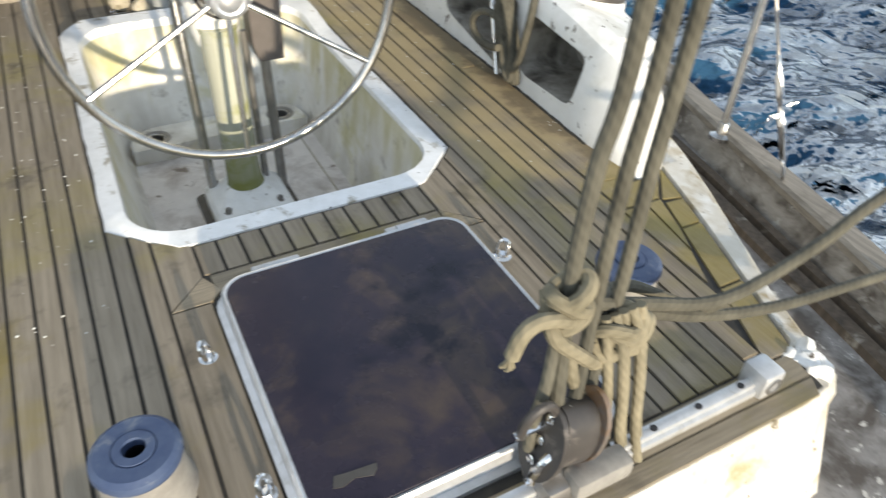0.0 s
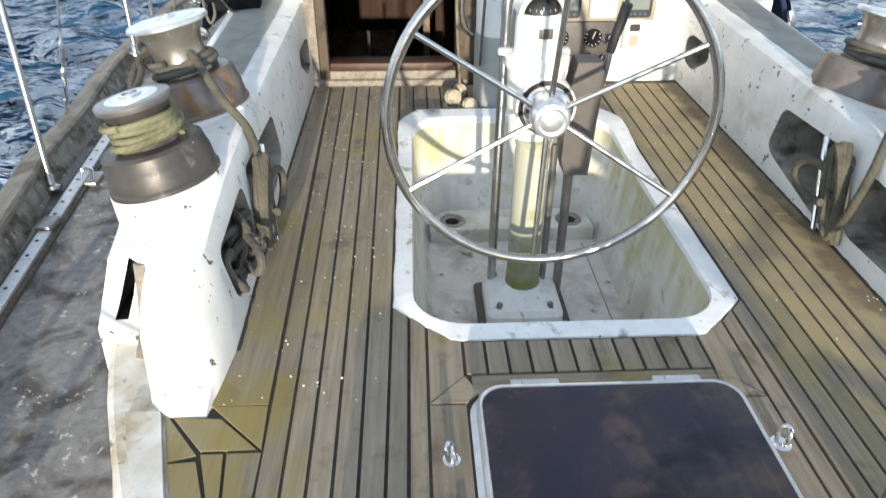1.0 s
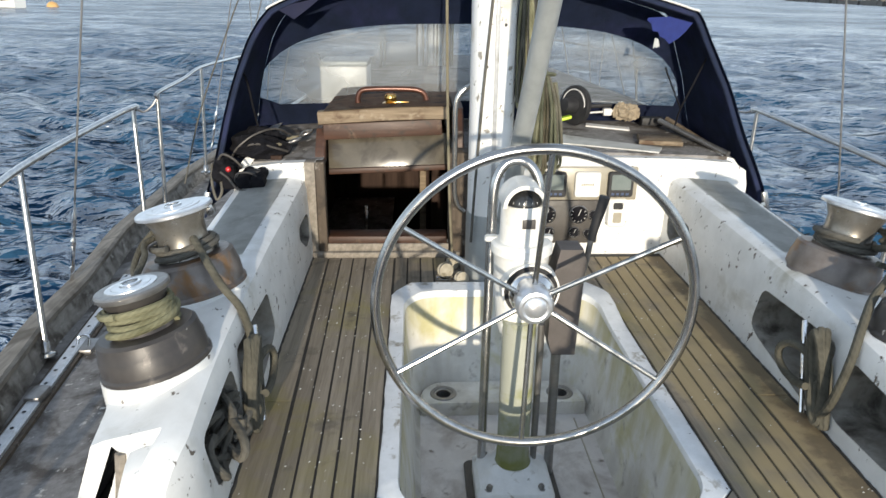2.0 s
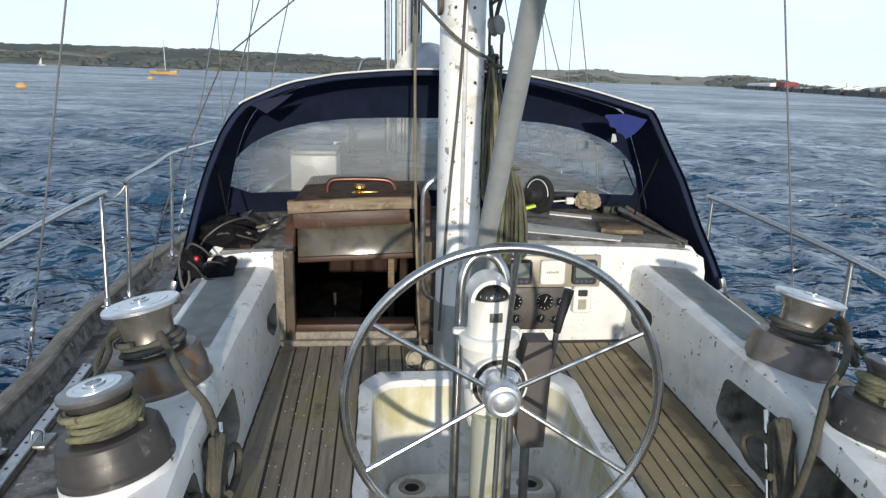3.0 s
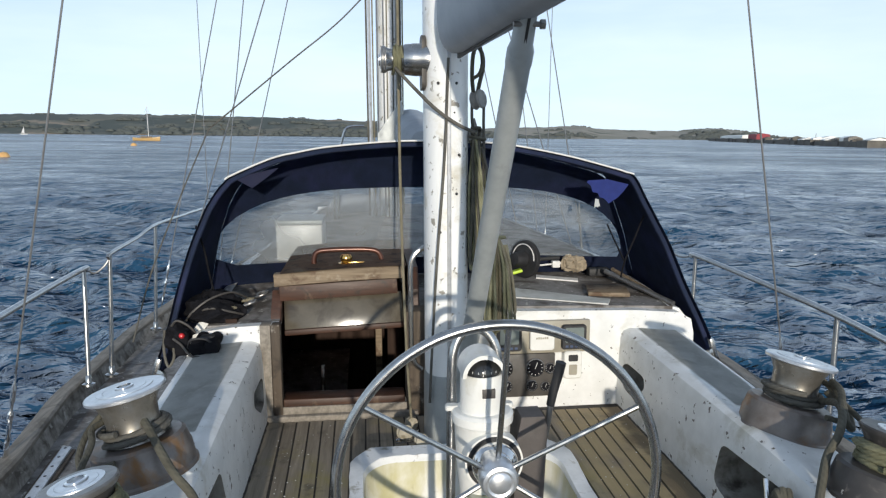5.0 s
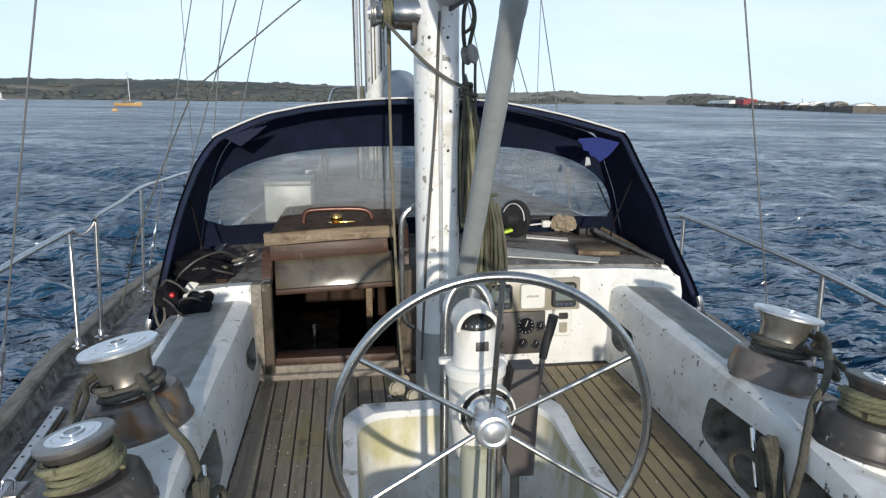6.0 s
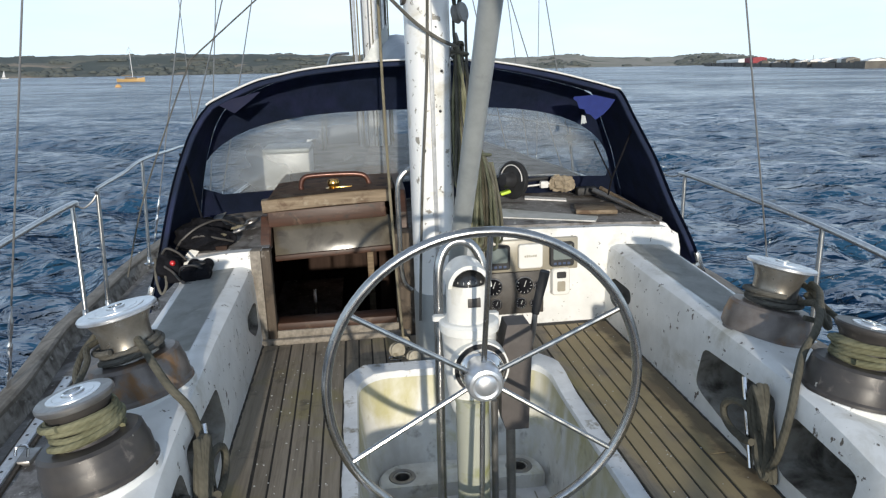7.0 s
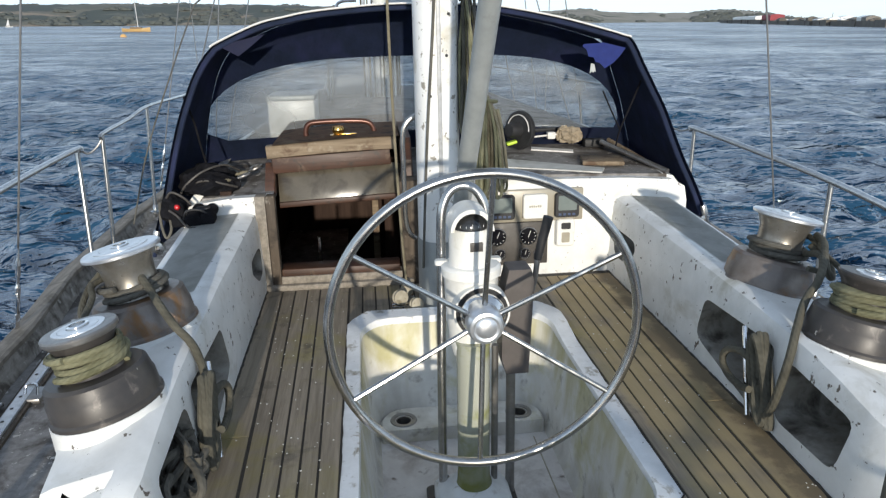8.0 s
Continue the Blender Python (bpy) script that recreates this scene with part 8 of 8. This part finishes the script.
        turned(bm, [(0.001, -0.005), (r_ * 0.9, -0.004), (r_, 0.004), (r_, 0.035), (r_ * 0.82, 0.05), (r_ * 0.7, 0.085), (r_ * 0.78, 0.09), (r_ * 0.76, 0.112), (0.001, 0.114)], axis_pose((x, 1.68, 0.380), (0.04, 0.97, 0.22)), 20)
        part("barrel", bm, BLACK_CLOTH, n_)
    bm = bmesh.new()
    box(bm, (-1.085, 1.725, 0.385), (-1.02, 1.775, 0.425), 0.01)
    part("bridge", bm, BLACK, n_)
    bm = bmesh.new()
    tube(bm, [(-1.125, 1.69, 0.385), (-1.105, 1.67, 0.425), (-1.055, 1.67, 0.43), (-1.02, 1.68, 0.405), (-1.0, 1.69, 0.372)], 0.005, 7, 5)
    part("strap", bm, BLACK, n_)
    l_ = thing("red_lamp", "small red lamp clipped beside the bag", "lamp", (-1.16, 1.74, 0.35))
    bm = bmesh.new()
    turned(bm, [(0.010, 0), (0.012, 0.006), (0.011, 0.018), (0.006, 0.024), (0.001, 0.025)], axis_pose((-1.152, 1.718, 0.432), (0.1, -1, 0.4)), 16)
    part("lens", bm, RED, l_)
    bm = bmesh.new()
    box(bm, (-1.19, 1.718, 0.34), (-1.13, 1.765, 0.45), 0.014, None, 3)
    part("case", bm, BLACK_CLOTH, l_)
    # two snap hooks on short grey tails
    for x, y, turn in ((-0.885, 2.10, 0.5), (-0.925, 1.95, 0.9)):
        k = thing("snap_hook", "grey snap hook on a short rope tail on the cabin roof", "hook", (x, y, 0.49), "snap hooks")
        z = 0.478 + 0.055 * (y - 1.86) + 0.018
        m = Matrix.Translation((x, y, z)) @ Matrix.Rotation(-turn, 4, "Z")
        bm = bmesh.new()
        tube(bm, [m @ Vector(q) for q in ((0, -0.045, 0), (0.004, -0.01, 0.004), (0.024, 0.012, 0.014), (0.026, 0.038, 0.02), (0.006, 0.055, 0.018), (-0.018, 0.044, 0.012), (-0.02, 0.018, 0.006), (-0.004, 0.002, 0.002))], 0.007, 8, 5)
        part("hook", bm, DULL_STEEL, k)
        bm = bmesh.new()
        tube(bm, [m @ Vector(q) for q in ((0, -0.04, 0), (-0.014, -0.06, 0.002), (-0.008, -0.085, 0), (0.012, -0.075, 0.006), (0.006, -0.05, 0.004), (-0.02, -0.09, -0.002), (-0.045, -0.13, -0.004))], 0.0075, 8, 5)
        part("tail", bm, ROPE_TAN, k)
    rope("hood_cord", [(-1.235, 1.76, 0.45), (-1.24, 1.75, 0.36), (-1.225, 1.745, 0.29), (-1.20, 1.75, 0.33), (-1.205, 1.755, 0.42)], 0.006, ROPE_GREY, "looped grey cord at the hood's foot", 8)


build_clutter()


# ---- the teak sole: planks with black caulk between ----
def build_sole():
    floor = thing("floor", "weathered teak cockpit sole, grey-brown with green algae", "floor", (0, 0, 0), kind="structure")
    bm = bmesh.new()
    pts = [(x, y) for y, x in SOLE_EDGE[:-1]] + [(0.80, -0.19), (0.845, 1.80)]
    poly = pts + [(-x, y) for x, y in reversed(pts)]
    prism(bm, poly, -0.006, 0.002)
    bed = part("caulk_bed", bm, CAULK, floor, "black caulking between the planks")
    c = bmesh.new()
    prism(c, [(-0.29, 0.005), (0.29, 0.005), (0.43, 0.135), (0.43, 1.285), (0.36, 1.37), (-0.36, 1.37), (-0.43, 1.285), (-0.43, 0.135)], -0.2, 0.2)
    cut(bed, c)
    gap, top, low = 0.0036, 0.0065, 0.0
    rng = random.Random(21)

    def plank(a, mat):
        """A plank from four corners, counter-clockwise, with slightly eased edges."""
        bm = bmesh.new()
        q = [Vector((*p, 0)) for p in a]
        mid = sum(q, Vector()) / 4
        t = top + rng.uniform(-0.0008, 0.0008)
        ins = [p + (mid - p).normalized() * 0.0012 for p in q]
        grid_faces(bm, [[(p.x, p.y, low) for p in q], [(p.x, p.y, t - 0.0012) for p in q], [(p.x, p.y, t) for p in ins]])
        ob = part("plank", bm, mat, floor, "", 0)
        return ob

    def wall(y):
        return curve_at(((-0.82, 0.755), (-0.43, 0.768), (0.0, 0.79), (1.76, 0.84)), y)

    def fan(y):
        return 0.018 * max(0.0, min(1.0, (y + 0.3) / 1.7))

    def run(f, g, lo, hi, pieces):
        """A strake between the lines f and g, from lo to hi, in one or two lengths."""
        cuts = [lo, hi] if pieces == 1 else [lo, lo + (hi - lo) * rng.uniform(0.3, 0.7), hi]
        for u, v in zip(cuts, cuts[1:]):
            u, v = u + 0.001, v - 0.001
            plank([(f(u) + gap, u), (g(u) - gap, u), (g(v) - gap, v), (f(v) + gap, v)], TEAK)

    # seven tapering strakes on each side of the well
    for s in (-1, 1):
        for k in range(7):
            def line(y, k=k, s=s):
                return s * (0.440 + (wall(y) - 0.440) * k / 7 + (fan(y) if s < 0 and k else 0))

            def line2(y, k=k, s=s):
                return s * (0.440 + (wall(y) - 0.440) * (k + 1) / 7 + (fan(y) if s < 0 else 0))
            if k > 4:
                continue
            lo = (-0.812, -0.812, -0.812, -0.79, -0.68)[k]
            run(*((line, line2) if s > 0 else (line2, line)), lo, 1.752, 1)
        for x0, x1, y1 in ((0.357, 0.398, 0.05), (0.398, 0.440, 0.09)):
            a = [(x0 + gap, -0.812), (x1 - gap, -0.812), (x1 - gap, y1 + 0.038), (x0 + gap, y1)]
            plank([(s * x, y) for x, y in (a if s > 0 else (a[1], a[0], a[3], a[2]))], TEAK)
        a = [(0.275 + gap, -0.120), (0.357 - gap, -0.194), (0.357 - gap, 0.045), (0.275 + gap, -0.006)]
        plank([(s * x, y) for x, y in (a if s > 0 else list(reversed(a)))], TEAK)
    for k in range(11):
        run(lambda y: -0.275 + 0.05 * k, lambda y: -0.225 + 0.05 * k, -0.113, -0.006, 1)
    for k in range(15):
        x0, x1 = -0.437 + 0.0583 * k, -0.437 + 0.0583 * (k + 1)
        lo = [1.380 - max(0, abs(x) - 0.365) * 1.18 for x in (x0, x1)]
        plank([(x0 + gap, lo[0]), (x1 - gap, lo[1]), (x1 - gap, 1.752), (x0 + gap, 1.752)], TEAK)
    # boards round the hatch
    for s in (-1, 1):
        ox = 0.01
        a = [(s * 0.289 + ox, -0.812), (s * 0.354, -0.812), (s * 0.354, -0.204), (s * 0.289 + ox, -0.204)]
        plank(a if s > 0 else [a[1], a[0], a[3], a[2]], TEAK)
        a = [(s * 0.26 + ox, -0.172), (s * 0.289 + ox, -0.20), (s * 0.354, -0.20), (s * 0.277, -0.119)]
        plank(a if s > 0 else list(reversed(a)), TEAK_CROSS)
        # a wide margin board along the coaming, and boards fitted round the coaming's end
        def five(y, s=s):
            return 0.440 + (wall(y) - 0.440) * 5 / 7 + (fan(y) if s < 0 else 0)
        cuts = (-0.19, 0.55, 1.25, 1.752)
        fitted = [[(five(u) + gap, u + 0.001), (wall(u) + 0.05, u + 0.001), (wall(v) + 0.05, v - 0.001), (five(v) + gap, v - 0.001)] for u, v in zip(cuts, cuts[1:])]
        fitted += [[(0.681, -0.306), (0.768, -0.223), (0.80, -0.19), (five(-0.19) + gap, -0.192)],
                   [(0.797, -0.306), (0.874, -0.216), (0.776, -0.224), (0.690, -0.306)],
                   [(0.752, -0.314), (0.725, -0.495), (0.757, -0.424), (0.795, -0.314)],
                   [(0.680, -0.314), (0.676, -0.595), (0.718, -0.505), (0.745, -0.314)],
                   [(0.878, -0.222), (0.802, -0.316), (edge(-0.33), -0.33), (edge(-0.20), -0.20)],
                   [(0.764, -0.424), (edge(-0.424), -0.424), (edge(-0.335), -0.335), (0.799, -0.331)],
                   [(0.69, -0.618), (edge(-0.618), -0.618), (edge(-0.43), -0.43), (0.761, -0.43)],
                   [(0.612, -0.812), (edge(-0.81), -0.812), (edge(-0.625), -0.625), (0.687, -0.625)]]
        for a in fitted:
            a = [(s * x, y) for x, y in a]
            area = sum(p[0] * q[1] - q[0] * p[1] for p, q in zip(a, a[1:] + a[:1]))
            ob = plank(a if area > 0 else a[::-1], TEAK)
            ob.location.z += 0.0004
    plank([(-0.262, -0.176), (0.272, -0.176), (0.272, -0.119), (-0.262, -0.119)], TEAK_CROSS)
    plank([(-0.66, -0.872), (0.66, -0.872), (0.672, -0.818), (-0.672, -0.818)], TEAK_CROSS)
    plank([(-0.64, -0.912), (0.64, -0.912), (0.66, -0.876), (-0.66, -0.876)], TEAK_CROSS)


build_sole()


# ---- paint flakes and grit that lie about ----
def build_flakes():
    rng = random.Random(77)
    vs, fs = [], []
    for k in range(420):
        if k < 240:
            y = rng.uniform(-0.2, 1.7)
            x = rng.choice((-1, 1, -1)) * rng.uniform(0.46, 0.79)
            z = 0.0066
        else:
            y = rng.uniform(-0.6, 2.2)
            x = rng.choice((-1, 1)) * rng.uniform(1.27 + 0.02 * y, 1.42 + 0.17 * y)
            z = DECK_Z + 0.001
        s = rng.uniform(0.0012, 0.0034) * (1.0 if k < 240 else 1.6)
        o, a = len(vs), rng.random() * 6.28
        for i in range(4):
            r = s * rng.uniform(0.6, 1.4)
            vs.append((x + r * math.cos(a + i * 1.57), y + r * math.sin(a + i * 1.57), z))
        vs.append((x, y, z + s * 0.7))
        fs += [(o + i, o + (i + 1) % 4, o + 4) for i in range(4)]
    me = bpy.data.meshes.new("paint_flakes")
    me.from_pydata(vs, [], fs)
    me.materials.append(WHITE_CLEAN)
    tagged(new("paint_flakes", me), "small pale paint flakes and grit on the decks", "debris", kind="stuff")


build_flakes()
